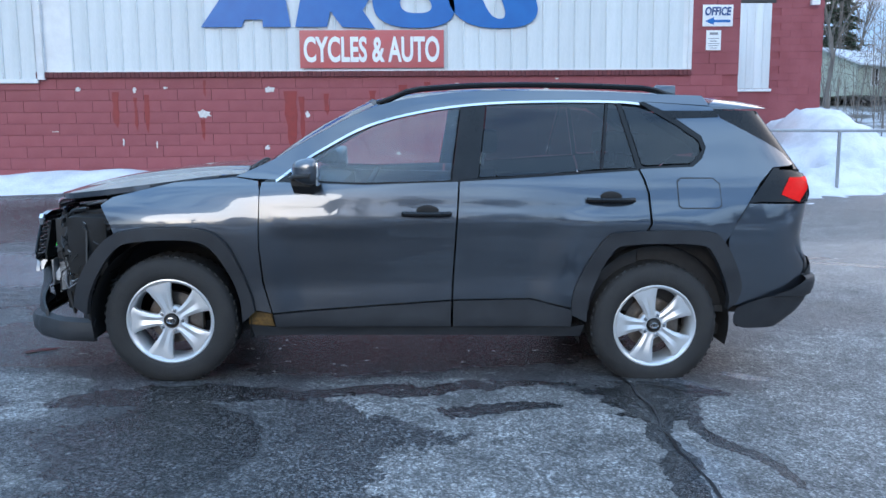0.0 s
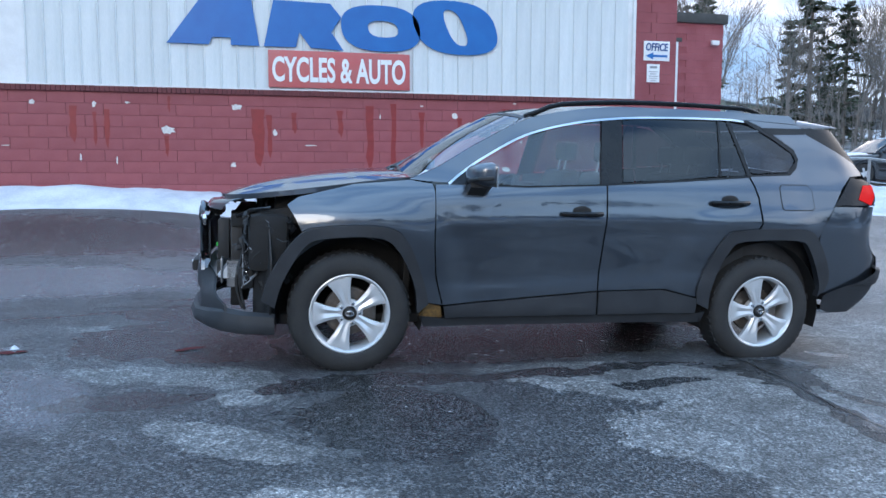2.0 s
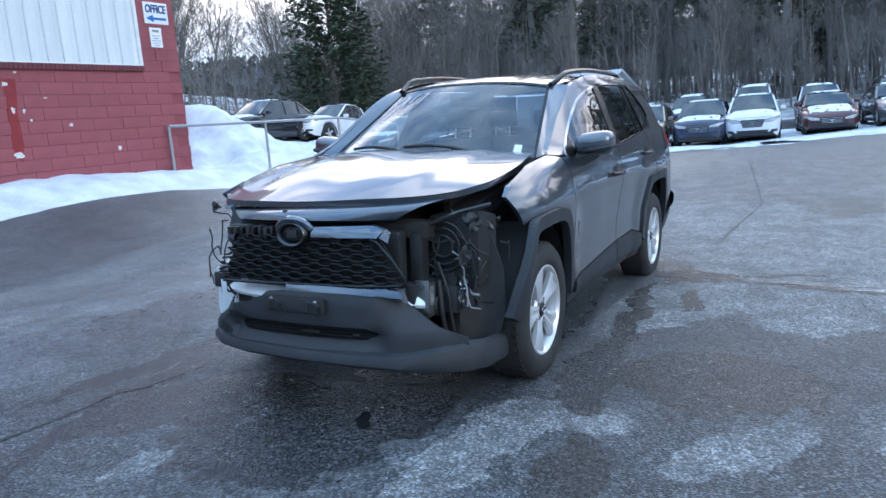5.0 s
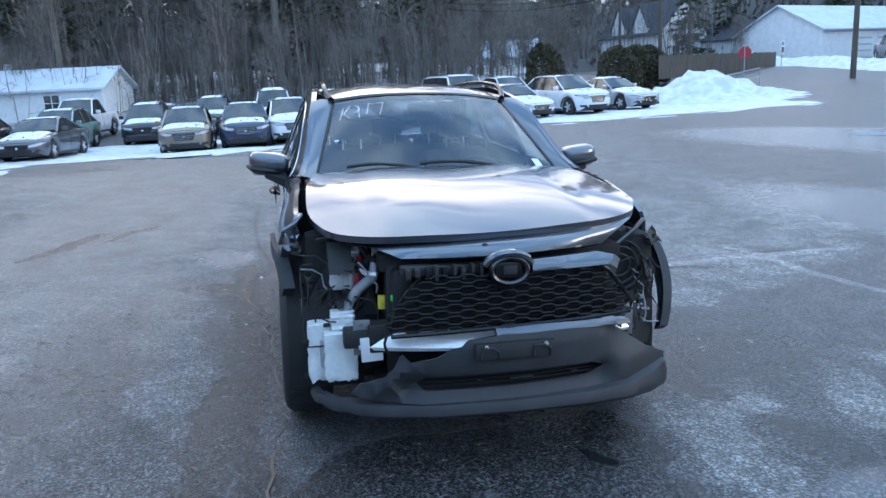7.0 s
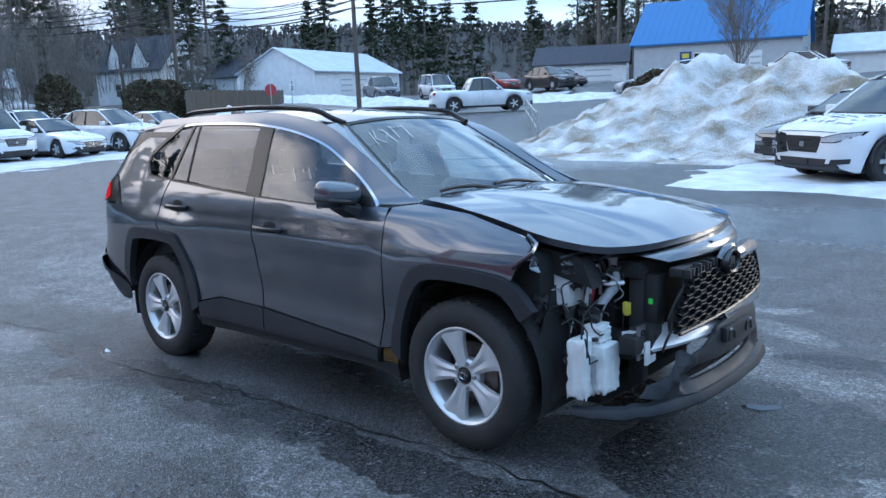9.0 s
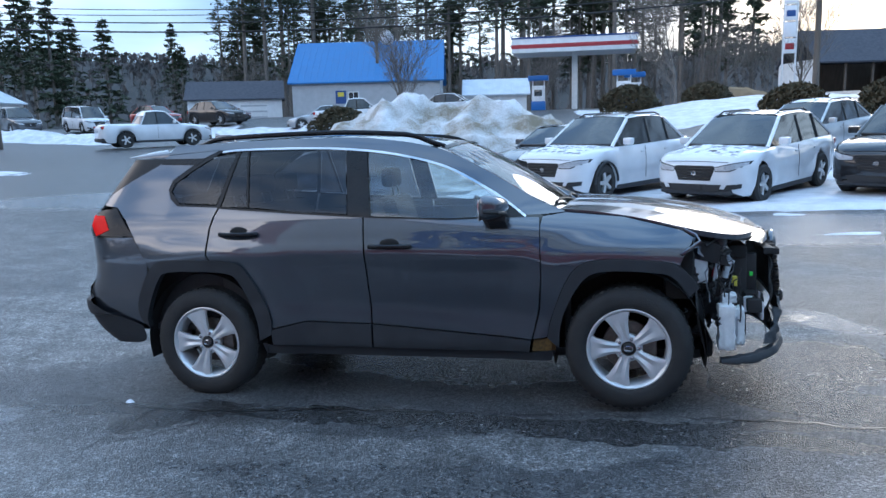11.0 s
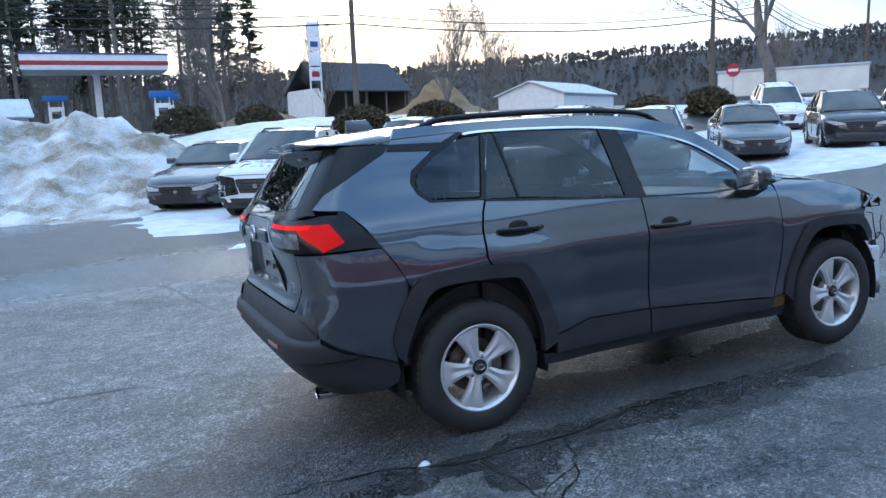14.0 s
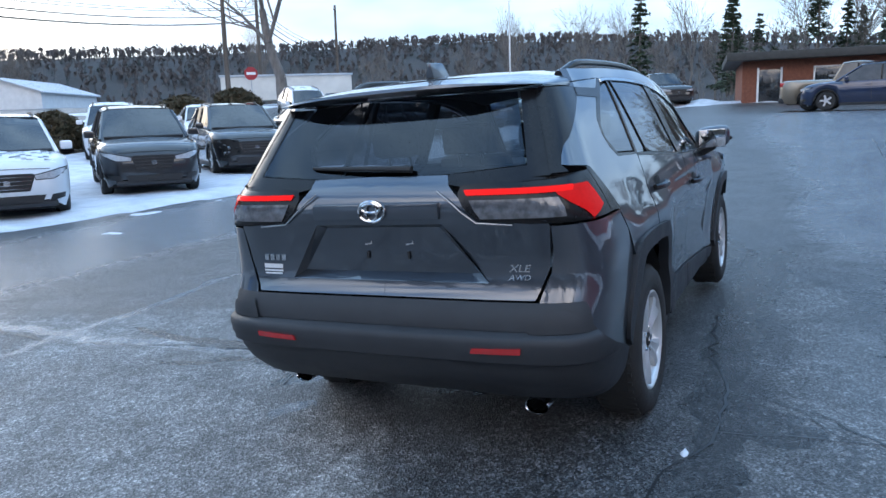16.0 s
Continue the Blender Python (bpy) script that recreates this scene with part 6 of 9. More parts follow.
part("liner_bracket", prism_bm([(-.60, .56), (-.66, .545), (-.69, .56), (-.68, .59), (-.70, .62), (-.68, .66), (-.62, .64), (-.59, .67)], -1.96, -1.93, "YZ"), M_BLACK, car)

# torn metal shards, wiring and loose trim, all pieces of their own
def shard(x, y, z, sx, sy, sz, mat, name, label=""):
    bm = bmesh.new()
    bmesh.ops.create_grid(bm, x_segments=5, y_segments=4, size=1)
    a, b = random.uniform(0, 6), random.uniform(0, 6)
    for v in bm.verts:
        u, w = v.co.x, v.co.y
        v.co = Vector((sx * (.5 * math.sin(2.2 * u + a) + .3 * math.sin(5 * w + b)) , sy * u * (1 + .25 * math.sin(7 * w + a)), sz * w * (1 + .3 * math.sin(6 * u + b)))) + Vector((random.uniform(-1, 1), random.uniform(-1, 1), random.uniform(-1, 1))) * .006
    bmesh.ops.solidify(bm, geom=bm.faces[:], thickness=.004)
    ob = part(name, bm, mat, car, label, smooth=False)
    ob.matrix_local = pose(x, y, z, random.uniform(-35, 35), random.uniform(-35, 35), random.uniform(-30, 30))
    return ob
for k in range(40):
    shard(random.uniform(-1.98, -1.66), random.uniform(-.78, -.55), random.uniform(.50, .90), random.uniform(.02, .04), random.uniform(.014, .035), random.uniform(.018, .045), random.choice((M_BLACK, M_BLACK, M_GLOSSBLK, M_BLACK, M_STEEL, M_BLACK, M_BLACK)), "torn_bracket")
for k in range(20):
    shard(random.uniform(-1.95, -1.62), random.uniform(.50, .84), random.uniform(.42, .92), random.uniform(.02, .04), random.uniform(.014, .035), random.uniform(.018, .04), random.choice((M_BLACK, M_BLACK, M_GLOSSBLK, M_BLACK, M_LINER)), "torn_bracket")
for k in range(16):
    f = k / 15
    shard(-1.95 + .14 * f + random.uniform(-.02, .02), -.68 - .09 * f + random.uniform(-.03, .02), .58 + .32 * f + random.uniform(-.05, .03), .02, random.uniform(.010, .026), random.uniform(.010, .030), M_CHROME if k % 3 else M_STEEL, "crumpled_reflector", "crumpled silver lamp reflector")
shard(-1.72, .845, .93, .03, .04, .05, M_PAINT, "wing_tip", "bent grey wing tip")
part("beam_plate", box_bm(-2.118, -2.104, .475, .565, .495, .598, .004, Matrix.Rotation(radians(-3), 4, "X")), M_ALU, car, "bare plate at the beam's end")
part("plate_hole", lathe_bm([(0, -.002), (.020, -.002), (.020, .003)], 16, "Y"), M_LINER, car).matrix_local = Matrix.Translation((-2.121, .535, .575)) @ Matrix.Rotation(radians(90), 4, "Z")
for s, y0 in ((-1, -.85), (1, .5)):
    for k in range(16):
        p = Vector((random.uniform(-1.98, -1.75), random.uniform(y0, y0 + .35), random.uniform(.55, .9)))
        pts = [p]
        d = Vector((random.uniform(-.5, .2), random.uniform(-.6, .6), random.uniform(-.6, .3)))
        for i in range(6):
            d += Vector((random.uniform(-.6, .6), random.uniform(-.7, .7), random.uniform(-.9, .5)))
            d.normalize()
            q = pts[-1] + d * .05
            pts.append(Vector((min(max(q.x, -1.96), -1.7), min(max(q.y, y0), y0 + .32), min(max(q.z, .5), .92))))
        part("wire", tube_bm(pts, .004, 5), random.choice((M_BLACK, M_BLACK, M_BLACK, M_BLACK, M_PIPE)), car)
part("wing_edge", tube_bm([(-1.64, .90, .90), (-1.74, .885, .97), (-1.72, .83, 1.0), (-1.66, .80, 1.03)], .010, 6), M_PAINT, car)

for k in range(22):
    p = Vector((random.uniform(-1.97, -1.80), random.uniform(-.79, -.66), random.uniform(.62, .86)))
    pts = [p]
    d = Vector((random.uniform(-.3, .5), random.uniform(-.6, .6), random.uniform(-.6, .6))).normalized()
    for i in range(7):
        d = (d + Vector((random.uniform(-.7, .7), random.uniform(-.7, .7), random.uniform(-.7, .5)))).normalized()
        q = pts[-1] + d * .028
        pts.append(Vector((min(max(q.x, -1.95), -1.75), min(max(q.y, -.79), -.6), min(max(q.z, .55), .90))))
    part("wire", tube_bm(pts, random.choice((.003, .004, .006)), 5), random.choice((M_PIPE, M_BLACK, M_BLACK)), car)
part("lamp_frame", tube_bm([(-2.02, -.50, .60), (-2.03, -.51, .84), (-2.0, -.58, .89), (-1.92, -.70, .935), (-1.80, -.80, .96)], .010, 6), M_DULLCHROME, car, "bent grey lamp frame")

# ---------------------------------------------------------------- the red and white workshop
M_REDPAINT = mk("faded_red_block_paint", (.31, .080, .092), (.25, .058, .068), 1.6, .55, .7, bump=.3, bscale=70, rand=.05)
M_REDBRICK = mk("dark_red_brick_ledge", (.17, .035, .040), (.12, .028, .032), 5, .7, rand=.12)
M_MORTAR = mk("red_painted_joint", (.27, .066, .076), (.23, .052, .06), 6, .75)
M_STREAK = mk("deep_red_run", (.26, .022, .024), (.21, .018, .02), 8, .5)
M_CHIP = mk("bare_white_chip", (.72, .70, .68), (.55, .52, .5), 25, .8)
M_SIDING = mk("weathered_white_siding", (.70, .74, .75), (.56, .61, .62), 1.3, .5, .6, bump=.05, bscale=40, stretch=(3, 3, .25), rand=.05)
M_WHITE = mk("white_trim_paint", (.76, .78, .79), (.66, .68, .69), 4, .5)
M_BLUE = mk("blue_sign_paint", (.004, .12, .40), (.006, .14, .44), 3, .4)
M_SIGNRED = mk("faded_red_sign", (.52, .10, .10), (.45, .13, .13), 2.5, .5)
M_SIGNBLUE = mk("sign_blue", (.02, .08, .26), rough=.4)
M_SIGNWHITE = mk("sign_white", (.80, .82, .84), (.74, .76, .78), 12, .4)
M_GREYTXT = mk("grey_print", (.28, .29, .31), rough=.6)
M_EAVE = mk("dark_eave_metal", (.035, .035, .033), (.05, .05, .047), 5, .6)
WY, WX0, WX1 = 9.1, -17.0, 6.18
wall = thing("wall_workshop", Matrix.Identity(4), "red painted block wall with peeling chips and runs", "wall", kind="structure")
part("core", box_bm(WX0, WX1, WY + .02, WY + .30, -.2, 6.5), M_MORTAR, wall, smooth=False)
part("side_core", box_bm(WX1 - .28, WX1 - .002, WY + .32, 16, -.2, 6.5), M_REDPAINT, wall, smooth=False)
# blocks: one shared mesh, joints recessed
def block_mesh(w, h, d, name):
    bm = box_bm(-w / 2, w / 2, -d, 0, -h / 2, h / 2)
    bmesh.ops.bevel(bm, geom=[e for e in bm.edges if all(v.co.y < -d + 1e-4 for v in e.verts)], offset=.003, segments=1, affect="EDGES")
    me = bpy.data.meshes.new(name)
    bm.to_mesh(me)
    bm.free()
    me.materials.append(M_REDPAINT)
    return me
BW, BH = .61, .2035
me_full, me_half = block_mesh(BW - .004, BH - .004, .022, "block"), block_mesh(BW / 2 - .007, BH - .007, .022, "half_block")
rest = bmesh.new()
count = 0
for r in range(10):
    z = .62 + BH * (r + .5)
    x = WX0 + (BW if r % 2 else BW / 2)
    while x < WX1 - BW / 2 + .01:
        if count < 300 and x > -9.5:
            ob = new("block", me_full)
            ob.location, ob.parent = (x, WY + .02 + random.uniform(-.0015, .0015), z), wall
            count += 1
        else:
            add_box(rest, x - BW / 2 + .0018, x + BW / 2 - .004, WY - .002, WY + .021, z - BH / 2 + .0018, z + BH / 2 - .0018)
        x += BW
    if r % 2 == 0:
        add_box(rest, WX0, WX0 + .01, WY, WY + .02, z - .05, z + .05)
for r in range(10, 20):
    z = .62 + BH * (r + .5)
    for k in range(2):
        x0, x1 = (5.28, 5.73) if (k == 0) else (5.737, WX1)
        x0, x1 = (x0, x1 - (.12 if r % 2 else 0)) if k == 0 else (x0 - (.12 if r % 2 else 0), x1)
        add_box(rest, x0 + .003, x1 - .003, WY - .002, WY + .021, z - BH / 2 + .0018, z + BH / 2 - .0018)
part("more_blocks", rest, M_REDPAINT, wall, smooth=False)["kind"] = "stuff"
# brick ledge under the siding
me_b = None
for k in range(150):
    x = -6.62 + .0795 * k
    if me_b is None:
        bm = box_bm(-.0365, .0365, -.075, 0, -.05, .05, .006)
        me_b = bpy.data.meshes.new("ledge_brick")
        bm.to_mesh(me_b)
        bm.free()
        me_b.materials.append(M_REDBRICK)
    ob = new("ledge_brick", me_b)
    ob.location, ob.parent = (x, WY + .02, 2.70 + random.uniform(-.002, .002)), wall
# chips and runs of paint
def blob(x, z, w, h, name, mat, label):
    rnd = random.Random(int(x * 97 + z * 31))
    n = 14
    pts = []
    for k in range(n):
        a = 2 * math.pi * k / n
        r = rnd.uniform(.45, 1.0)
        pts.append((x + math.cos(a) * w * r, z + math.sin(a) * h * r))
    part(name, prism_bm(pts, WY - .0075, WY - .003), mat, wall, smooth=False)
for x, z, w, h in ((-3.72, 2.0, .15, .10), (-2.52, 2.43, .13, .07), (-5.95, 2.45, .06, .06), (-4.95, 2.42, .05, .07), (-1.85, 1.98, .05, .08), (-2.6, 1.38, .06, .07), (-4.4, 2.47, .05, .025), (1.55, 2.35, .07, .07), (2.55, 2.42, .06, .05), (2.62, 2.02, .05, .06), (2.8, 2.0, .03, .05), (2.6, 1.32, .11, .07),
                   (1.8, 1.38, .05, .04), (-.2, 1.25, .05, .04), (2.9, 1.85, .03, .03), (3.6, 1.75, .05, .03), (-5.2, 1.5, .02, .09), (-4.6, 1.45, .02, .08), (.9, 2.52, .04, .02), (2.75, 2.6, .05, .02), (4.5, 1.3, .05, .05), (-1.2, 1.75, .16, .012), (-6.4, 1.7, .1, .01), (.1, 2.3, .015, .07), (3.2, 2.2, .05, .015)):
    blob(x, z, w, h, "paint_chip", M_CHIP, "")
for x, z0, z1, w in ((-5.3, 2.4, 1.75, .07), (-4.75, 2.35, 1.65, .05), (-4.95, 2.3, 1.7, .035), (-2.15, 2.4, 1.35, .12), (-1.95, 2.3, 1.5, .05), (-1.5, 2.35, 1.95, .05), (-.1, 2.5, 1.3, .08), (.35, 2.55, 1.15, .06), (.9, 2.4, 1.7, .06), (2.62, 2.5, 1.2, .12), (1.65, 2.3, 2.0, .05), (-3.75, 1.9, 1.5, .04), (-.65, 2.4, 1.9, .06), (-3.7, 2.6, 2.3, .03)):
    rnd = random.Random(int(x * 50))
    pts = [(x - w + rnd.uniform(-.02, .02), z0), (x + w, z0)] + [(x + w * rnd.uniform(.5, 1.0), z0 + (z1 - z0) * k / 5) for k in range(1, 5)] + [(x + .2 * w, z1), (x - .4 * w, z1 + .08)] + [(x - w * rnd.uniform(.5, 1.0), z0 + (z1 - z0) * k / 5) for k in range(4, 0, -1)]
    part("paint_run", prism_bm(pts, WY - .0048, WY - .002), M_STREAK, wall, smooth=False)

# ribbed white siding above
siding = thing("white_siding", Matrix.Identity(4), "weathered white ribbed metal siding on the upper wall", "siding", kind="structure")
part("backing", box_bm(WX0, 5.26, WY + .004, WY + .018, 2.77, 6.5), M_WHITE, siding, smooth=False)
bm = bmesh.new()
RW = .293
prof = [(0, 0), (.010, -.022), (.030, -.022), (.040, 0), (RW - .004, 0)]
a = [bm.verts.new((x, y, 0)) for x, y in prof]
b = [bm.verts.new((x, y, 3.73)) for x, y in prof]
for k in range(4):
    bm.faces.new((a[k], a[k + 1], b[k + 1], b[k]))
me_p = bpy.data.meshes.new("panel")
bm.to_mesh(me_p)
bm.free()
me_p.materials.append(M_SIDING)
for k in range(38):
    ob = new("panel", me_p)
    ob.location, ob.parent = (-6.02 + RW * k, WY - .004, 2.77), siding
for k in range(34):
    ob = new("panel", me_p)
    ob.location, ob.parent = (-16.6 + RW * k, WY - .05, 2.62), siding
part("corner_strip", box_bm(-6.62, -6.50, WY - .08, WY + .02, 2.62, 6.5, .005), M_WHITE, siding)
part("edge_trim", box_bm(5.20, 5.27, WY - .04, WY + .02, 2.74, 6.5, .004), M_WHITE, siding)
part("foot_trim", box_bm(-6.48, 5.20, WY - .035, WY + .0, 2.745, 2.775, .004), M_WHITE, siding)
part("foot_trim", box_bm(WX0, -6.62, WY - .075, WY + .0, 2.56, 2.63, .004), M_WHITE, siding)
tagged(part("trim", box_bm(WX0, -6.63, WY - .02, WY + .0, 2.45, 2.555), M_REDPAINT), "red board under the siding", "trim", kind="structure")

# big blue shapes for the name, not lettered
blue = thing("wall_emblem", Matrix.Identity(4), "row of slanted bold blue shapes painted on siding", "sign")
def ring_bm(outer, inner, y0, y1):
    bm = bmesh.new()
    n = len(outer)
    la = [[bm.verts.new((p[0], y, p[1])) for p in q] for y in (y0, y1) for q in (outer, inner)]
    for k in range(n):
        j = (k + 1) % n
        bm.faces.new((la[0][k], la[0][j], la[1][j], la[1][k]))
        bm.faces.new((la[2][k], la[3][k], la[3][j], la[2][j]))
        bm.faces.new((la[0][k], la[2][k], la[2][j], la[0][j]))
        bm.faces.new((la[1][k], la[1][j], la[3][j], la[3][k]))
    bmesh.ops.recalc_face_normals(bm, faces=bm.faces)
    return bm
def sup(cx, cz, rx, rz, n=40, p=2.6, sl=0.0):
    out = []
    for k in range(n):
        a = 2 * math.pi * k / n
        c, s = math.cos(a), math.sin(a)
        r = (abs(c) ** p + abs(s) ** p) ** (-1 / p)
        out.append((cx + rx * r * c + sl * rz * r * s, cz + rz * r * s))
    return out
Y0, Y1 = WY - .050, WY - .032
part("shape", prism_bm([(-3.70, 3.53), (-2.98, 3.53), (-2.92, 3.66), (-2.60, 3.66), (-2.60, 3.53), (-2.10, 3.53), (-2.25, 4.50), (-2.95, 4.55)], Y0, Y1), M_BLUE, blue, smooth=False)
part("shape", prism_bm([(-2.02, 3.53), (-1.45, 3.53), (-1.38, 3.80), (-1.18, 3.53), (-.58, 3.50), (-.80, 3.82), (-.62, 4.10), (-.82, 4.34), (-1.84, 4.36)], Y0, Y1), M_BLUE, blue, smooth=False)
part("shape", ring_bm(sup(.12, 3.93, .74, .42, sl=-.12), sup(.16, 3.92, .28, .15, sl=-.2), Y0, Y1), M_BLUE, blue, smooth=False)
part("shape", ring_bm(sup(1.55, 4.00, .80, .50, sl=-.30), sup(1.55, 4.00, .17, .33, sl=-.42), Y0, Y1), M_BLUE, blue, smooth=False)
def text(s, x, z, h, width, y, mat, parent, name="lettering", depth=.004, bold=.012, shear=0.0):
    cu = bpy.data.curves.new(name, "FONT")
    cu.body, cu.size, cu.extrude, cu.offset, cu.shear = s, 1.0, depth, bold, shear
    cu.resolution_u = 4
    tmp = bpy.data.objects.new("tmp", cu)
    dg = bpy.context.evaluated_depsgraph_get()
    scene.collection.objects.link(tmp)
    bpy.context.view_layer.update()
    me = bpy.data.meshes.new_from_object(tmp.evaluated_get(bpy.context.evaluated_depsgraph_get()))
    bpy.data.objects.remove(tmp)
    co = np.empty(len(me.vertices) * 3)
    me.vertices.foreach_get("co", co)
    co = co.reshape(-1, 3)
    lo, hi = co.min(0), co.max(0)
    out = np.empty_like(co)
    out[:, 0] = x + (co[:, 0] - lo[0]) / (hi[0] - lo[0]) * width
    out[:, 2] = z + (co[:, 1] - lo[1]) / (hi[1] - lo[1]) * h
    out[:, 1] = y - (co[:, 2] - lo[2])
    me.vertices.foreach_set("co", out.ravel())
    me.materials.clear()
    me.materials.append(mat)
    ob = new(name, me)
    ob.parent = parent
    return ob
sg = thing("sign_board", Matrix.Identity(4), "faded red board with white words on the siding", "sign")
part("board", box_bm(-1.95, .66, WY - .060, WY - .034, 2.80, 3.47, .004), M_SIGNRED, sg)
text("CYCLES & AUTO", -1.88, 2.90, .46, 2.46, WY - .0635, M_SIGNWHITE, sg, bold=.028)
og = thing("office_sign", Matrix.Identity(4), "white sign with blue word and arrow on brick", "sign")
part("board", box_bm(5.46, 6.03, WY - .018, WY - .005, 3.53, 3.92, .004), M_SIGNWHITE, og)
text("OFFICE", 5.50, 3.725, .155, .49, WY - .0215, M_SIGNBLUE, og, bold=.025, shear=.15)
part("arrow", prism_bm([(5.50, 3.625), (5.67, 3.695), (5.67, 3.648), (5.98, 3.648), (5.98, 3.602), (5.67, 3.602), (5.67, 3.555)], WY - .0215, WY - .019), M_BLUE, og, smooth=False)
ng = thing("notice_sign", Matrix.Identity(4), "small white notice with grey print", "sign")
part("board", box_bm(5.54, 5.82, WY - .014, WY - .005, 3.10, 3.46, .003), M_SIGNWHITE, ng)
for k, (z, w, h) in enumerate(((3.40, .16, .045), (3.31, .20, .012), (3.265, .13, .016), (3.22, .21, .012), (3.18, .18, .012), (3.14, .12, .012))):
    part("print_bar", box_bm(5.68 - w / 2, 5.68 + w / 2, WY - .0165, WY - .0145, z - h / 2, z + h / 2), M_GREYTXT, ng, smooth=False)
# set-back wing with a boarded opening
wing = thing("wall_wing", Matrix.Identity(4), "set-back red block wing with a dark eave", "wall", kind="structure")
WW = 16.85
part("core", box_bm(6.2, 12.05, WW + .02, WW + .3, 0, 6.05), M_MORTAR, wing, smooth=False)
part("end_wall", box_bm(11.80, 12.06, WW + .32, 28, 0, 6.05), M_REDPAINT, wing, smooth=False)
bm = bmesh.new()
for r in range(28):
    z = .4 + BH * (r + .5)
    x = 6.2 + (BW if r % 2 else BW / 2)
    while x < 12.05 and z < 6.0:
        if not (9.25 < x < 10.6 and 2.95 < z < 5.6):
            add_box(bm, x - BW / 2 + .0018, min(12.05, x + BW / 2) - .0018, WW, WW + .022, z - BH / 2 + .0018, z + BH / 2 - .0018)
        x += BW
part("wing_blocks", bm, M_REDPAINT, wing, smooth=False)["kind"] = "stuff"
part("eave", box_bm(6.15, 12.15, WW - .1, 28, 6.02, 6.32, .02), M_EAVE, wing)
bw = thing("boarded_window", Matrix.Identity(4), "tall opening closed with white boards", "window", kind="structure")
for k in range(5):
    part("board", box_bm(9.30 + .238 * k, 9.533 + .238 * k, WW - .03, WW, 3.02, 5.42, .005), M_SIDING, bw)
part("lintel", box_bm(9.2, 10.6, WW - .04, WW + .02, 5.43, 5.55, .005), M_EAVE, bw)
part("window_sill", box_bm(9.25, 10.55, WW - .06, WW + .02, 2.93, 3.01, .005), M_WHITE, bw)
cm = thing("security_camera", Matrix.Identity(4), "small white camera on the red wall", "camera")
part("housing", box_bm(11.55, 11.80, WW - .22, WW - .10, 5.34, 5.48, .02), M_WHITE, cm)
part("bracket", tube_bm([(11.66, WW, 5.41), (11.66, WW - .12, 5.41)], .02), M_WHITE, cm)
lp = thing("wall_lamp", Matrix.Identity(4), "white box lamp at the wall's corner", "lamp")
part("housing", box_bm(6.14, 6.5, 9.3, 9.75, 4.95, 5.25, .04), M_WHITE, lp)
tagged(part("roof_workshop", box_bm(WX0 - .2, WX1 + .1, WY - .1, 28.3, 6.5, 6.7), M_EAVE), "flat dark roof of the workshop", "roof", kind="structure")
tagged(part("wall_back", box_bm(WX0, 12.06, 28, 28.3, 0, 6.5), M_REDPAINT), "plain red rear wall of the workshop", "wall", kind="structure")
tagged(part("wall_end", box_bm(WX0 - .3, WX0, WY, 28, 0, 6.5), M_REDPAINT), "plain red end wall of the workshop", "wall", kind="structure")
# pipe railing beside the pile
M_GALV = mk("galvanised_pipe", (.42, .43, .44), (.34, .35, .36), 12, .4, .5, metal=.7)
def railing(pts, h, label, two=False):
    g = thing("pipe_railing", Matrix.Identity(4), label, "railing", "pipe railings")
    P = [Vector((x, y, ground_z(x, y) + .05)) for x, y in pts]
    part("top_rail", tube_bm([p + Vector((0, 0, h)) for p in P], .03, 8), M_GALV, g)
    if two:
        part("mid_rail", tube_bm([p + Vector((0, 0, h * .5)) for p in P], .025, 8), M_GALV, g)
    for p in P:
        part("post", tube_bm([p - Vector((0, 0, .2)), p + Vector((0, 0, h))], .03, 8), M_GALV, g)
railing([(5.6, 9.0), (7.9, 8.6), (10.2, 8.3), (12.6, 8.1)], 1.1, "grey pipe railing standing in snow")
railing([(10.2, -17.2), (12.4, -20.3), (14.8, -23.6), (17, -26.5)], 1.0, "grey pipe railing by the lot's entrance", True)
railing([(30.5, -19.5), (33.5, -23.5), (36.5, -27.5)], 1.0, "grey pipe railing standing in snow", True)

# ---------------------------------------------------------------- parked vehicles
def cpaint(name, c, metal=.3):
    return mk(name, c, tuple(v * .88 for v in c), 2.0, .40, .50, metal=metal, coat=1.0, spec=.2, bscale=300, fine=.3)
PAINT = {"white": cpaint("white_car_paint", (.72, .74, .77), 0), "black": cpaint("black_car_paint", (.010, .010, .012), 0), "silver": cpaint("silver_car_paint", (.45, .47, .49), .6),
         "grey": cpaint("grey_car_paint", (.10, .105, .115), .6), "maroon": cpaint("maroon_car_paint", (.09, .012, .014)), "navy": cpaint("navy_car_paint", (.015, .03, .075)),
         "teal": cpaint("pale_green_car_paint", (.20, .36, .34), .4), "tan": cpaint("bronze_car_paint", (.24, .20, .15), .5), "red": cpaint("red_car_paint", (.30, .02, .02)), "blue": cpaint("blue_grey_car_paint", (.10, .16, .26), .5)}
M_CARGLASS = mk("car_window_glass", (.020, .025, .029), (.040, .046, .05), 2.5, .03, .07, spec=.8)
M_LAMP = mk("headlamp_lens", (.72, .74, .77), (.46, .47, .50), 40, .1, metal=.3, coat=.9)
M_CARSNOW = mk("snow_on_car", (.80, .83, .88), (.70, .74, .80), 6, .7, bump=.3)
M_PLATE = mk("blank_plate", (.5, .5, .48), rough=.5)
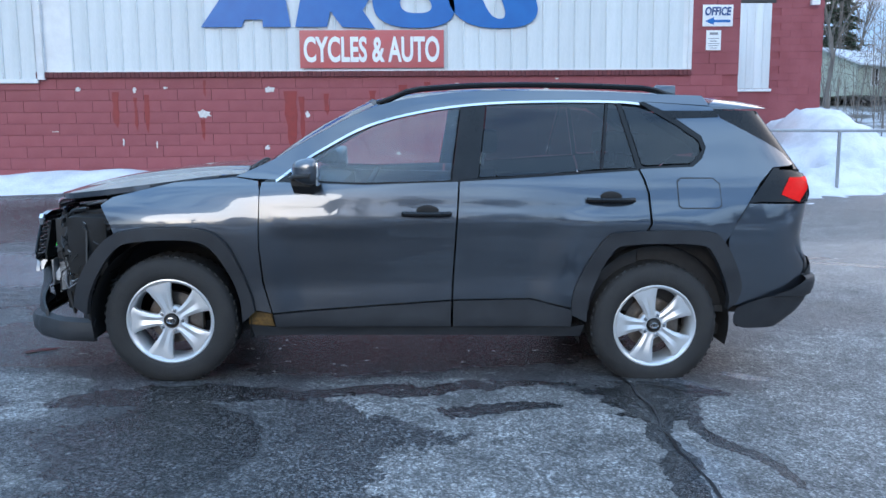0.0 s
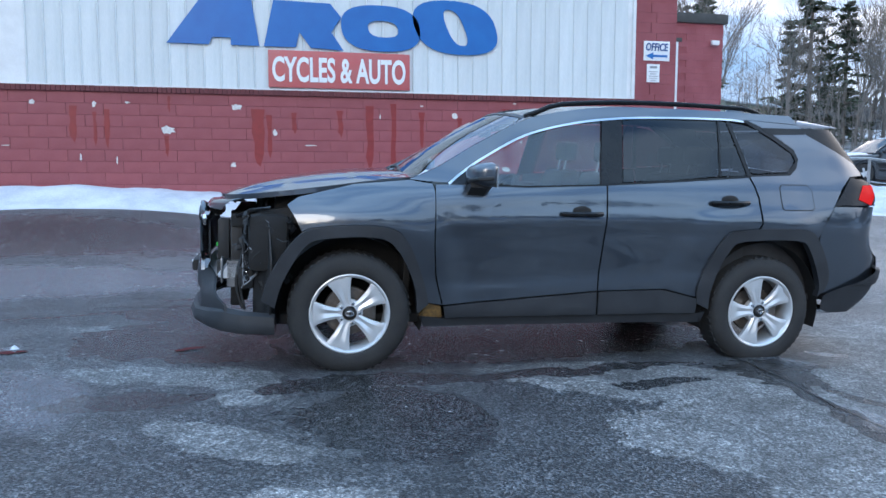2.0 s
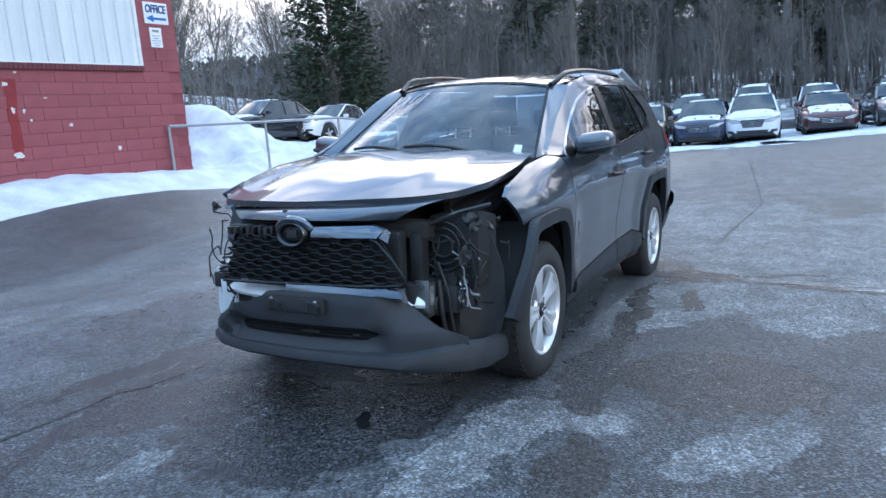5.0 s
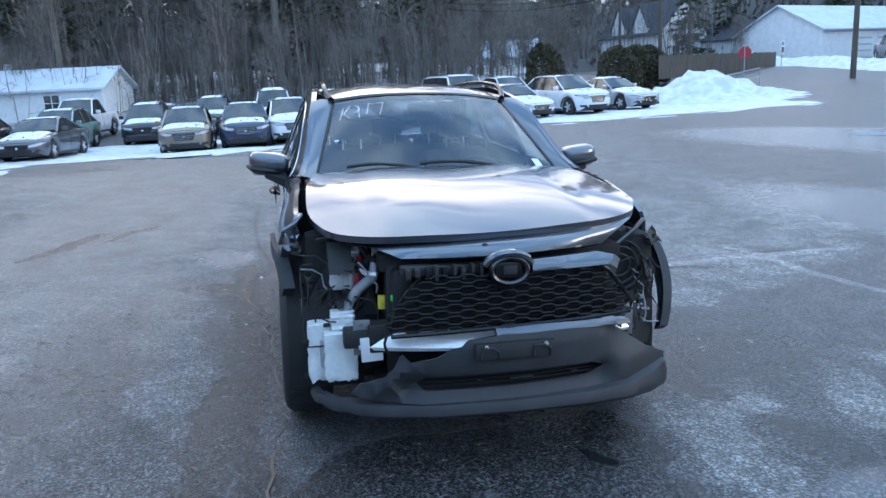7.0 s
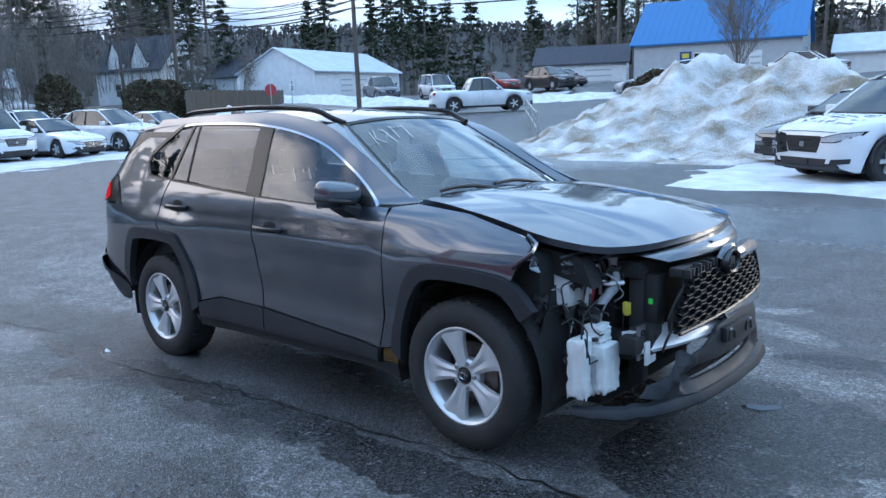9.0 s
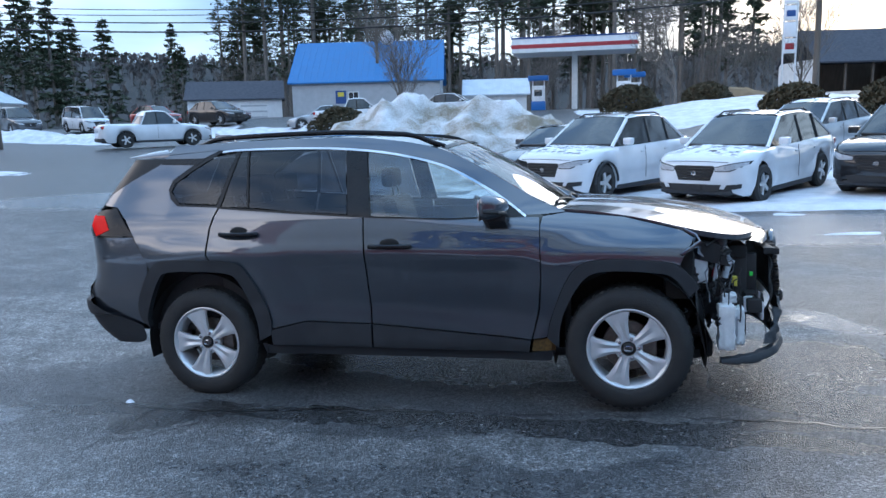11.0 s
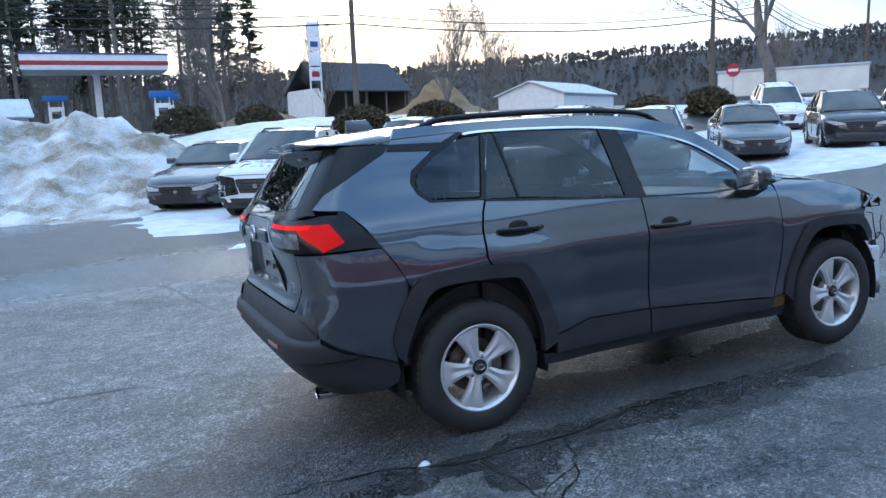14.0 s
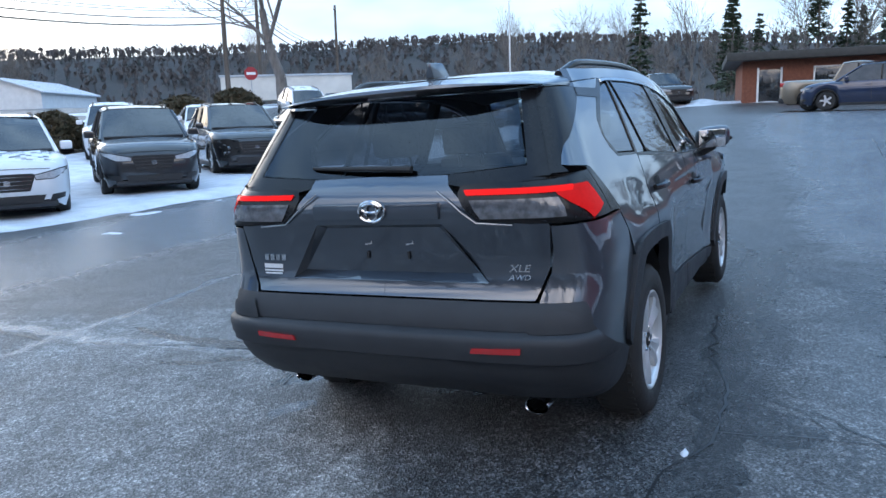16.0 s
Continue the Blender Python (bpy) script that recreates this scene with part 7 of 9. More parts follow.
SHAPES = {  # length, width, height, then side profile stations
    "suv": (4.75, 1.92, 1.72, .80, 1.10, (-1.12, -.30, 1.25, 1.95), .20),
    "sedan": (4.85, 1.84, 1.46, .70, .98, (-.90, -.20, .72, 1.62), .17),
    "wagon": (5.0, 1.92, 1.66, .76, 1.05, (-1.25, -.35, 1.35, 2.15), .19),
    "hatch": (4.4, 1.80, 1.55, .72, 1.0, (-.95, -.35, .95, 1.7), .17),
    "pickup": (5.9, 2.0, 1.92, .95, 1.22, (-1.15, -.45, .62, .95), .28),
    "van": (5.0, 1.95, 1.95, .85, 1.10, (-1.55, -.85, 2.05, 2.35), .2),
}
_cars = {}


def car_mesh(kind, colour, snow, wreck):
    """Builds one vehicle at the origin, nose to -x, with its parts."""
    Ln, Wd, Ht, hood, belt, (a0, a1, b0, b1), clear = SHAPES[kind]
    paint = PAINT[colour]
    root = new(kind)
    hl, hw = Ln / 2, Wd / 2
    wb = Ln * .30
    wr = .34 if kind in ("sedan", "hatch") else .37 if kind != "pickup" else .42
    # lower body: sections from nose to tail
    if kind == "pickup":
        top = [(-hl, .80), (-hl + .1, hood + .05), (-hl + .6, hood + .16), (a0, belt), (b1, belt), (b1 + .1, belt + .02), (hl - .05, belt + .02), (hl, belt - .05)]
    elif kind == "sedan":
        top = [(-hl, .58), (-hl + .12, hood), (-hl + .5, hood + .10), (a0, belt - .02), (0, belt), (b1, belt + .06), (hl - .1, belt + .05), (hl, .80)]
    else:
        top = [(-hl, hood + .02), (-hl + .12, hood + .13), (-hl + .5, hood + .23), (a0, belt), (0, belt + .02), (b1, belt + .06), (hl - .05, belt + .02), (hl, .72)]
    xs = [p[0] for p in top]
    zs = [p[1] for p in top]
    n = 44
    verts, faces = [], []
    for i in range(n + 1):
        x = -hl + Ln * i / n
        e = min(1, (hl - abs(x)) / (.75 if x < 0 else .6))
        w = hw * ((.74 if x < 0 else .80) + (.26 if x < 0 else .20) * (1 - (1 - e) ** 2.6))
        zt = spl(xs, zs, x)
        zb = clear + .12 * (1 - min(1, (hl - abs(x)) / .35))
        for xw in (-wb, wb):
            d = abs(x - xw)
            if d < wr + .06:
                zb = max(zb, wr + math.sqrt(max(0, (wr + .06) ** 2 - d * d)))
        zb = min(zb, zt - .08)
        pr = [(.90, zb), (.985, zb + .25 * (zt - zb)), (1.0, zb + .55 * (zt - zb)), (.985, zb + .8 * (zt - zb)), (.93, zt - .03), (.82, zt), (.45, zt + .025), (0, zt + .035)]
        q = min(1, (hl - abs(x)) / .24)
        sh = .80 + .20 * math.sqrt(1 - (1 - q) ** 2)
        w *= .5 + .5 * sh
        zm = .55 * zb + .45 * zt
        pr = [(k, zm + (z - zm) * sh) for k, z in pr]
        ring = [(x, w * k, z) for k, z in pr] + [(x, -w * k, z) for k, z in pr[-2::-1]]
        verts += ring
    m = 15
    for i in range(n):
        for k in range(m - 1):
            faces.append((i * m + k, i * m + k + 1, (i + 1) * m + k + 1, (i + 1) * m + k))
    faces.append(tuple(range(m - 1, -1, -1)))
    faces.append(tuple(n * m + k for k in range(m)))
    pydata("body", verts, faces, paint, root, sharp=50)
    def half_w(x):
        e = min(1, (hl - abs(x)) / (.75 if x < 0 else .6))
        q = min(1, (hl - abs(x)) / .24)
        return hw * ((.74 if x < 0 else .80) + (.26 if x < 0 else .20) * (1 - (1 - max(e, 0)) ** 2.6)) * (.5 + .5 * (.80 + .20 * math.sqrt(max(0, 1 - (1 - q) ** 2))))
    def nose_x(y):
        """How far forward the nose reaches at a distance y from the middle."""
        a, x = abs(y), -hl
        while half_w(x) * .985 < a and x < -hl + 1.0:
            x += .01
        return x
    # glasshouse with roof
    gv, gf = [], []
    tw = hw * .72
    base_w = hw * .90
    zr = Ht - .03
    def cabin(x):
        if x < a1:
            return max(0, (x - a0) / (a1 - a0))
        if x > b0:
            return max(0, 1 - (x - b0) / (b1 - b0))
        return 1
    st = [a0 + (a1 - a0) * k / 4 for k in range(5)] + [a1 + (b0 - a1) * k / 6 for k in range(1, 7)] + [b0 + (b1 - b0) * k / 3 for k in range(1, 4)]
    for x in st:
        f = cabin(x)
        zb = spl(xs, zs, x) - .02
        zt = zb + (zr - zb) * f + .05 * math.sin(math.pi * min(1, max(0, (x - a1) / (b0 - a1)))) * (f == 1)
        w = base_w + (tw - base_w) * f
        gv += [(x, base_w * (1 if f > 0 else .96), zb), (x, w, zb + (zt - zb) * .93), (x, w * .88, zt), (x, 0, zt + .02 * f), (x, -w * .88, zt), (x, -w, zb + (zt - zb) * .93), (x, -base_w * (1 if f > 0 else .96), zb)]
    for i in range(len(st) - 1):
        for k in range(6):
            gf.append((i * 7 + k, i * 7 + k + 1, (i + 1) * 7 + k + 1, (i + 1) * 7 + k))
    gf.append(tuple((len(st) - 1) * 7 + k for k in range(7)))
    pydata("glasshouse", gv, gf, M_CARGLASS, root, sharp=25)
    roof = []
    rf = []
    rx = [x for x in st if a1 - .12 < x < b0 + .12]
    for x in rx:
        i = st.index(x)
        for k in range(1, 6):
            v = gv[i * 7 + k]
            roof.append((v[0], v[1] * 1.012, v[2] + .012))
    for i in range(len(rx) - 1):
        for k in range(4):
            rf.append((i * 5 + k, i * 5 + k + 1, (i + 1) * 5 + k + 1, (i + 1) * 5 + k))
    pydata("roof", roof, rf, paint, root, sharp=60)
    for s in (-1, 1):
        for x0, x1 in ((a0, a1), (b1, b0)):
            zb = spl(xs, zs, x0) - .02
            part("pillar", tube_bm([(x0, s * base_w * .99, zb), (x1, s * tw * 1.0, zr - .05)], .038, 6), paint, root)
        for x in ([a1 + (b0 - a1) * .45] if kind != "pickup" else [a1 + (b0 - a1) * .5]) + ([b0 - .05] if kind in ("suv", "wagon", "van") else []):
            zb = spl(xs, zs, x) - .02
            part("pillar", tube_bm([(x, s * base_w * 1.0, zb), (x, s * tw * 1.01, zr - .05)], .035, 6), M_GLOSSBLK, root)
        part("door_seam", tube_bm([(.08, s * hw * .975, belt - .04), (.10, s * hw * 1.001, belt - .3), (.10, s * hw * .995, clear + .18)], .006, 4), M_BLACK, root)
        part("sill", box_bm(-wb + wr + .1, wb - wr - .1, s * hw * .9 - .03, s * hw * .9 + .05, clear - .02, clear + .10, .02), M_CLAD, root)
        part("door_mirror", box_bm(a0 + .28, a0 + .44, s * (hw + .08) - .10, s * (hw + .08) + .10, belt + .02, belt + .17, .04), paint, root)
        for x in (.0, 1.0):
            if kind == "pickup" and x > .5:
                continue
            part("door_handle", box_bm(x - .10, x + .08, s * hw * .985 - .02, s * hw * .985 + .025, belt - .17, belt - .135, .01), paint, root)
        for xw in (-wb, wb):
            wl = new("wheel")
            wl.parent = root
            wl.matrix_local = pose(xw, s * (hw - .13), wr, 0, 0, 0 if s > 0 else 180)
            part("tyre", lathe_bm([(wr * .64, -.09), (wr * .9, -.11), (wr, -.07), (wr, .07), (wr * .9, .11), (wr * .66, .105), (wr * .62, .08)], 28), M_RUBBER, wl)
            rim = part("rim", lathe_bm([(wr * .64, .06), (wr * .66, .10), (wr * .60, .10), (wr * .56, .05), (.0, .02)], 28), M_BLACK, wl)
            sp = bmesh.new()
            for k in range(5):
                add_box(sp, -.035, .035, .05, .098, .03, wr * .61, 0, Matrix.Rotation(2 * math.pi * k / 5 + .3, 4, "Y"))
            add_box(sp, -.07, .07, .05, .09, -.07, .07, .02)
            part("spokes", sp, M_ALLOY, rim, smooth=False)
        if kind in ("suv", "pickup", "van"):
            for xw in (-wb, wb):
                part("arch_trim", tube_bm([(xw + (wr + .055) * math.cos(math.pi * k / 12), s * (half_w(xw) * .985), wr + (wr + .055) * math.sin(math.pi * k / 12)) for k in range(13)], .026, 6), M_CLAD, root)
        # lamps swept round the corners
        zl = spl(xs, zs, -hl + .15) - .12
        lamp_poly = [(.44 * hw, zl - .10), (.70 * hw, zl - .095), (.93 * hw, zl + .005), (.945 * hw, zl + .055), (.80 * hw, zl + .045), (.55 * hw, zl - .01), (.42 * hw, zl - .04)]
        if not (wreck and s > 0):
            part("headlamp_bezel", sheet_bm(inset2(lamp_poly, -.014), lambda a, b: (nose_x(a) - .004, s * a, b), .06, (.03, 0, 0), 0), M_GLOSSBLK, root)
            part("headlamp", sheet_bm(lamp_poly, lambda a, b: (nose_x(a) - .012, s * a, b), .06, (.03, 0, 0), 0), M_LAMP, root)
        else:
            tr = random.Random(3)
            part("lamp_cavity", sheet_bm([(.36 * hw, zl - .30), (.80 * hw, zl - .36), (.96 * hw, zl - .15), (.97 * hw, zl + .04), (.75 * hw, zl + .07), (.45 * hw, zl + .02)], lambda a, b: (nose_x(a) - .008, s * a, b), .06, (.03, 0, 0), 0), M_LINER, root, "dark hole of a missing headlamp")
            for k in range(12):
                a = hw * tr.uniform(.42, .93)
                part("torn_bracket", box_bm(-.05, .05, -.03, .03, -.012, .012, .004, pose(nose_x(a) - .02, s * a, zl - tr.uniform(-.03, .30), tr.uniform(-60, 60), tr.uniform(-60, 60), tr.uniform(-60, 60))), tr.choice((M_BLACK, M_STEEL, M_BLACK, M_GLOSSBLK)), root, smooth=False)
        part("fog_recess", sheet_bm([(.60 * hw, clear + .13), (.86 * hw, clear + .17), (.88 * hw, clear + .25), (.66 * hw, clear + .24)], lambda a, b: (nose_x(a) - .006, s * a, b), .08, (.03, 0, 0), 0), M_BLACK, root)
        part("tail_lamp", box_bm(hl - .22, hl - .005, s * (hw - .25) - .16, s * (hw - .25) + .12, belt - .22, belt - .04, .04), M_RED, root)
    zg = spl(xs, zs, -hl + .1)
    gh = .20 if kind == "sedan" else .25
    gr = part("grille", sheet_bm([(-.33 * hw, zg - .13 - gh), (.33 * hw, zg - .13 - gh), (.43 * hw, zg - .13), (.38 * hw, zg - .10), (-.38 * hw, zg - .10), (-.43 * hw, zg - .13)], lambda a, b: (nose_x(a) - .008, a, b), .08, (.03, 0, 0), 0), M_BLACK, root)
    for k in range(4):
        z_g = zg - .12 - gh * (k + .5) / 4
        part("grille_bar", tube_bm([(nose_x(y) - .014, y, z_g) for y in [(-.38 + .19 * q) * hw * (1 - .04 * k) for q in range(5)]], .007 if kind != "wagon" else .011, 5), M_DULLCHROME if colour in ("black", "grey") else M_CHROME, gr)
    part("badge", lathe_bm([(0, -.004), (.045, -.004), (.05, .008)], 18, "Y"), M_CHROME, gr).matrix_local = Matrix.Translation((-hl - .018, 0, zg - .12 - gh / 2)) @ Matrix.Rotation(radians(90), 4, "Z")
    part("lower_intake", sheet_bm([(-.50 * hw, clear + .12), (.50 * hw, clear + .12), (.56 * hw, clear + .24), (-.56 * hw, clear + .24)], lambda a, b: (nose_x(a) - .007, a, b), .08, (.03, 0, 0), 0), M_BLACK, root)
    part("bonnet_line", tube_bm([(nose_x(y) + .06, y, spl(xs, zs, -hl + .06) + .012 - .03 * (y / hw) ** 2) for y in [(-.80 + .2 * q) * hw for q in range(9)]], .005, 4), M_BLACK, root)
    part("cowl", tube_bm([(a0 - .03 + .10 * (q / 4 - 1) ** 2, base_w * .9 * (q / 4 - 1), belt + .03) for q in range(9)], .028, 6), M_BLACK, root)
    part("front_bumper", box_bm(-hl + .01, -hl + .3, -hw * .74, hw * .74, clear + .04, clear + .15, .05), M_CLAD, root)
    part("rear_bumper", box_bm(hl - .3, hl + .03, -hw * .84, hw * .84, clear + .05, clear + .26, .05), M_CLAD, root)
    part("plate", box_bm(-hl - .03, -hl - .008, -.15, .15, clear + .13, clear + .22, .004), M_BLACK, root)
    part("underbody", box_bm(-hl + .3, hl - .3, -hw * .8, hw * .8, clear - .02, clear + .25, .02), M_LINER, root)
    if kind == "pickup":
        part("cargo_bed", box_bm(b1 + .12, hl - .12, -hw * .82, hw * .82, belt - .25, belt - .02), M_LINER, root)
    if kind in ("suv", "wagon", "van"):
        for s in (-1, 1):
            part("roof_rail", tube_bm([(a1 + .1, s * tw * .86, zr + .02), (a1 + .3, s * tw * .86, zr + .08), (b0 - .2, s * tw * .86, zr + .08), (b0, s * tw * .86, zr + .02)], .018, 6), M_BLACK, root)
    if snow:
        rnd = random.Random(len(_cars))
        for nm, x0, x1, w, base in (("bonnet_snow", -hl + .22, a0 - .06, hw * .78, None), ("roof_snow", a1 + .05, b0, tw * .84, zr)):
            vs, fs = [], []
            nx, ny = 20, 18
            for i in range(nx + 1):
                for j in range(ny + 1):
                    x, y = x0 + (x1 - x0) * i / nx, -w + 2 * w * j / ny
                    ex = min(i, nx - i, j, ny - j)
                    z = (spl(xs, zs, x) + .03 - .02 * abs(y / w) ** 2 if base is None else base + .03)
                    hgt = (.05 if snow == 1 else .02) * min(1, ex / 3) + rnd.uniform(-.008, .008) + .02 * noise.noise(Vector((x * 2, y * 2, len(_cars))))
                    vs.append((x, y, z + (hgt if ex else -.02)))
            for i in range(nx):
                for j in range(ny):
                    if noise.noise(Vector((i * .45, j * .45, len(_cars) * 3.1))) < (.42 if snow == 1 else .12 if colour == "white" else -.06):
                        fs.append((i * (ny + 1) + j, (i + 1) * (ny + 1) + j, (i + 1) * (ny + 1) + j + 1, i * (ny + 1) + j + 1))
            pydata(nm, vs, fs, M_CARSNOW, root, "thin snow cover", sharp=0)
    return root


CATS = {"suv": "car", "sedan": "car", "wagon": "car", "hatch": "car", "pickup": "pickup", "van": "van"}
NAMES = {"suv": "parked_suv", "sedan": "parked_sedan", "wagon": "parked_wagon", "hatch": "parked_hatchback", "pickup": "parked_pickup", "van": "parked_van"}


def park(kind, colour, x, y, yaw, snow=0, wreck=False, row="parked cars", where="in the angled row on snow", nose=True):
    """Places a vehicle; x, y is the middle of its nose, yaw the way it faces in degrees from +x."""
    key = (kind, colour, snow, wreck)
    Ln = SHAPES[kind][0]
    if nose:
        x, y = x - math.cos(radians(yaw)) * Ln / 2, y - math.sin(radians(yaw)) * Ln / 2
    dx, dy = math.cos(radians(yaw)), math.sin(radians(yaw))
    pit = math.degrees(math.atan2(ground_z(x + dx, y + dy) - ground_z(x - dx, y - dy), 2))
    m = pose(x, y, ground_z(x, y) + .035, 0, pit, yaw + 180)
    if key not in _cars:
        _cars[key] = ob = car_mesh(*key)
        ob.name = NAMES[kind]
        ob.matrix_world = m
    else:
        ob = copy_thing(_cars[key], m)
    what = {"suv": "SUV", "sedan": "sedan", "wagon": "wagon", "hatch": "hatchback", "pickup": "pickup truck", "van": "van"}[kind]
    tagged(ob, " ".join(w for w in (colour.replace("tan", "bronze").replace("teal", "pale green"), what, "with broken headlamp" if wreck else "under snow" if snow else "", where) if w), CATS[kind], row)
    return ob


# angled row across the lane
ROW = "angled row of parked cars"
park("suv", "white", .35, -10.6, 58, 2, True, ROW)
park("wagon", "white", -2.6, -9.9, 58, 2, False, ROW)
park("suv", "black", -5.8, -10.15, 54, 0, False, ROW)
park("suv", "black", -9.5, -10.7, 54, 0, True, ROW)
park("sedan", "grey", -13.2, -10.8, 52, 0, False, ROW)
park("suv", "black", -17.2, -10.8, 48, 0, False, ROW)
park("suv", "grey", -20.7, -10.8, 46, 0, True, ROW)
park("suv", "blue", -24.2, -10.8, 46, 0, False, ROW)
park("pickup", "black", -28, -10.9, 44, 0, False, ROW)
park("sedan", "black", -32, -10.8, 44, 0, False, ROW)
park("suv", "grey", -35.6, -10.9, 42, 0, False, ROW)
park("suv", "maroon", -39.5, -10.9, 42, 0, False, ROW)
park("suv", "blue", -43.5, -11.2, 42, 0, False, ROW)
BEH = "parked behind the angled row"
park("sedan", "grey", 1.6, -13.2, 58, 0, False, ROW, BEH)
park("suv", "silver", -5.4, -18.6, 50, 1, False, ROW, BEH)
park("suv", "white", -12.2, -18.8, 50, 1, False, ROW, BEH)
park("sedan", "white", -16.4, -18.6, 50, 1, False, ROW, BEH)
park("suv", "white", -23.5, -19.0, 50, 1, False, ROW, BEH)
# row on the far side of the lot
FAR = "far row of parked cars"
for k, (kind, col, x, y, yaw, sn) in enumerate((("suv", "white", 24.4, .35, 184, 1), ("sedan", "maroon", 25, -2.2, 186, 1), ("sedan", "grey", 25.2, -4.6, 188, 1), ("van", "white", 25.6, -7.2, 190, 1), ("sedan", "white", 25.6, -9.9, 195, 2), ("suv", "white", 26.0, -12.6, 198, 2), ("sedan", "silver", 26.8, -15.4, 200, 1),
                                              ("suv", "silver", 31.5, -1.8, 184, 1), ("suv", "black", 32, -5, 186, 1), ("suv", "grey", 32.2, -8, 186, 1), ("suv", "white", 32.5, -11.5, 190, 1), ("sedan", "silver", 33, -14.4, 190, 1),
                                              ("suv", "navy", 24.2, 2.2, 182, 1), ("suv", "tan", 24.0, 4.4, 182, 1), ("suv", "black", 30.5, 6.9, 182, 1), ("van", "white", 33, 1.2, 180, 1), ("suv", "black", 34, 4.3, 180, 1), ("sedan", "silver", 33.8, 6.8, 180, 1))):
    park(kind, col, x, y, yaw, sn, False, FAR, "on the far side of the lot")
for k, (kind, col, x, y, sn) in enumerate((("suv", "black", 21.5, 14.7, 1), ("suv", "black", 22.2, 12.2, 1), ("sedan", "grey", 23.6, 9.9, 1), ("suv", "teal", 28.0, 10.4, 1), ("pickup", "white", 33.5, 11.0, 1), ("sedan", "white", 33, 17.0, 1), ("sedan", "silver", 37.5, 18, 1), ("suv", "black", 18.0, 19.4, 1), ("pickup", "white", 21.5, 18.6, 1))):
    park(kind, col, x, y, 174, sn, False, FAR, "on the far side of the lot")
park("sedan", "maroon", 19.5, 21.2, 200, 0, False, FAR, "beside a heap of snow")
park("sedan", "black", 23.0, 22.4, 200, 0, False, FAR, "beside a heap of snow")
# across the road
RD = "vehicles across the road"
park("pickup", "white", 22.1, -34.4, -130, 0, False, RD, "standing at the roadside")
park("suv", "black", 26.2, -45.8, 160, 0, False, RD, "by the blue-roofed shop")
park("sedan", "silver", 20.8, -42.5, 20, 0, False, RD, "by the blue-roofed shop")
park("pickup", "white", 13.2, -44.2, 200, 0, False, RD, "by the blue-roofed shop")
park("suv", "white", 8.6, -50, 180, 0, False, RD, "by the fuel pumps")
park("pickup", "grey", 40, -41, 150, 0, False, RD, "standing at the roadside")
park("van", "white", 36.6, -44, 150, 0, False, RD, "standing at the roadside")
park("suv", "red", 33.5, -49, 160, 0, False, RD, "standing at the roadside")
park("sedan", "maroon", 30, -54, 160, 0, False, RD, "standing at the roadside")
BR = "vehicles by the brick building"
park("suv", "navy", -29.4, .7, 264, 0, False, BR, "by the brick building")
park("pickup", "tan", -31.0, 5.7, 88, 0, False, BR, "by the brick building")
park("pickup", "black", -38, -5.6, 30, 0, False, BR, "by the brick building")

# ---------------------------------------------------------------- buildings around the lot
M_CLAP = mk("white_clapboard", (.78, .81, .83), (.68, .71, .73), 2, .6, .7)
M_GREENCLAP = mk("pale_green_clapboard", (.46, .52, .44), (.38, .44, .37), 2, .65)
M_SHINGLE = mk("dark_roof_shingle", (.035, .04, .055), (.06, .065, .08), 4, .8, bump=.3)
M_BLUEROOF = mk("blue_metal_roof", (.010, .14, .36), (.016, .16, .40), 1.2, .45, .55)
M_METALROOF = mk("snowy_metal_roof", (.62, .67, .73), (.50, .55, .60), 1.0, .5)
M_GREYSIDE = mk("grey_vinyl_siding", (.46, .49, .52), (.40, .43, .46), 2, .6)
M_BRICKRED = mk("red_brick", (.26, .10, .06), (.19, .07, .045), 8, .8, bump=.3, bscale=60)
M_DARKWIN = mk("dark_window", (.015, .018, .022), (.03, .035, .04), 3, .08, coat=.6)
M_OLDWOOD = mk("weathered_pole_wood", (.13, .105, .085), (.085, .07, .058), 5, .85, bump=.4, stretch=(1, 1, .15))
M_CANRED = mk("canopy_red", (.40, .03, .04), rough=.5)
M_ORANGE = mk("orange_sign", (.6, .2, .04), rough=.5)
M_LITSIGN = glow("lit_yellow_sign", (1.0, .75, .15), .5, (.7, .5, .1))
M_TRAILER = mk("pale_trailer_wall", (.62, .60, .55), (.54, .52, .48), 1.5, .6)


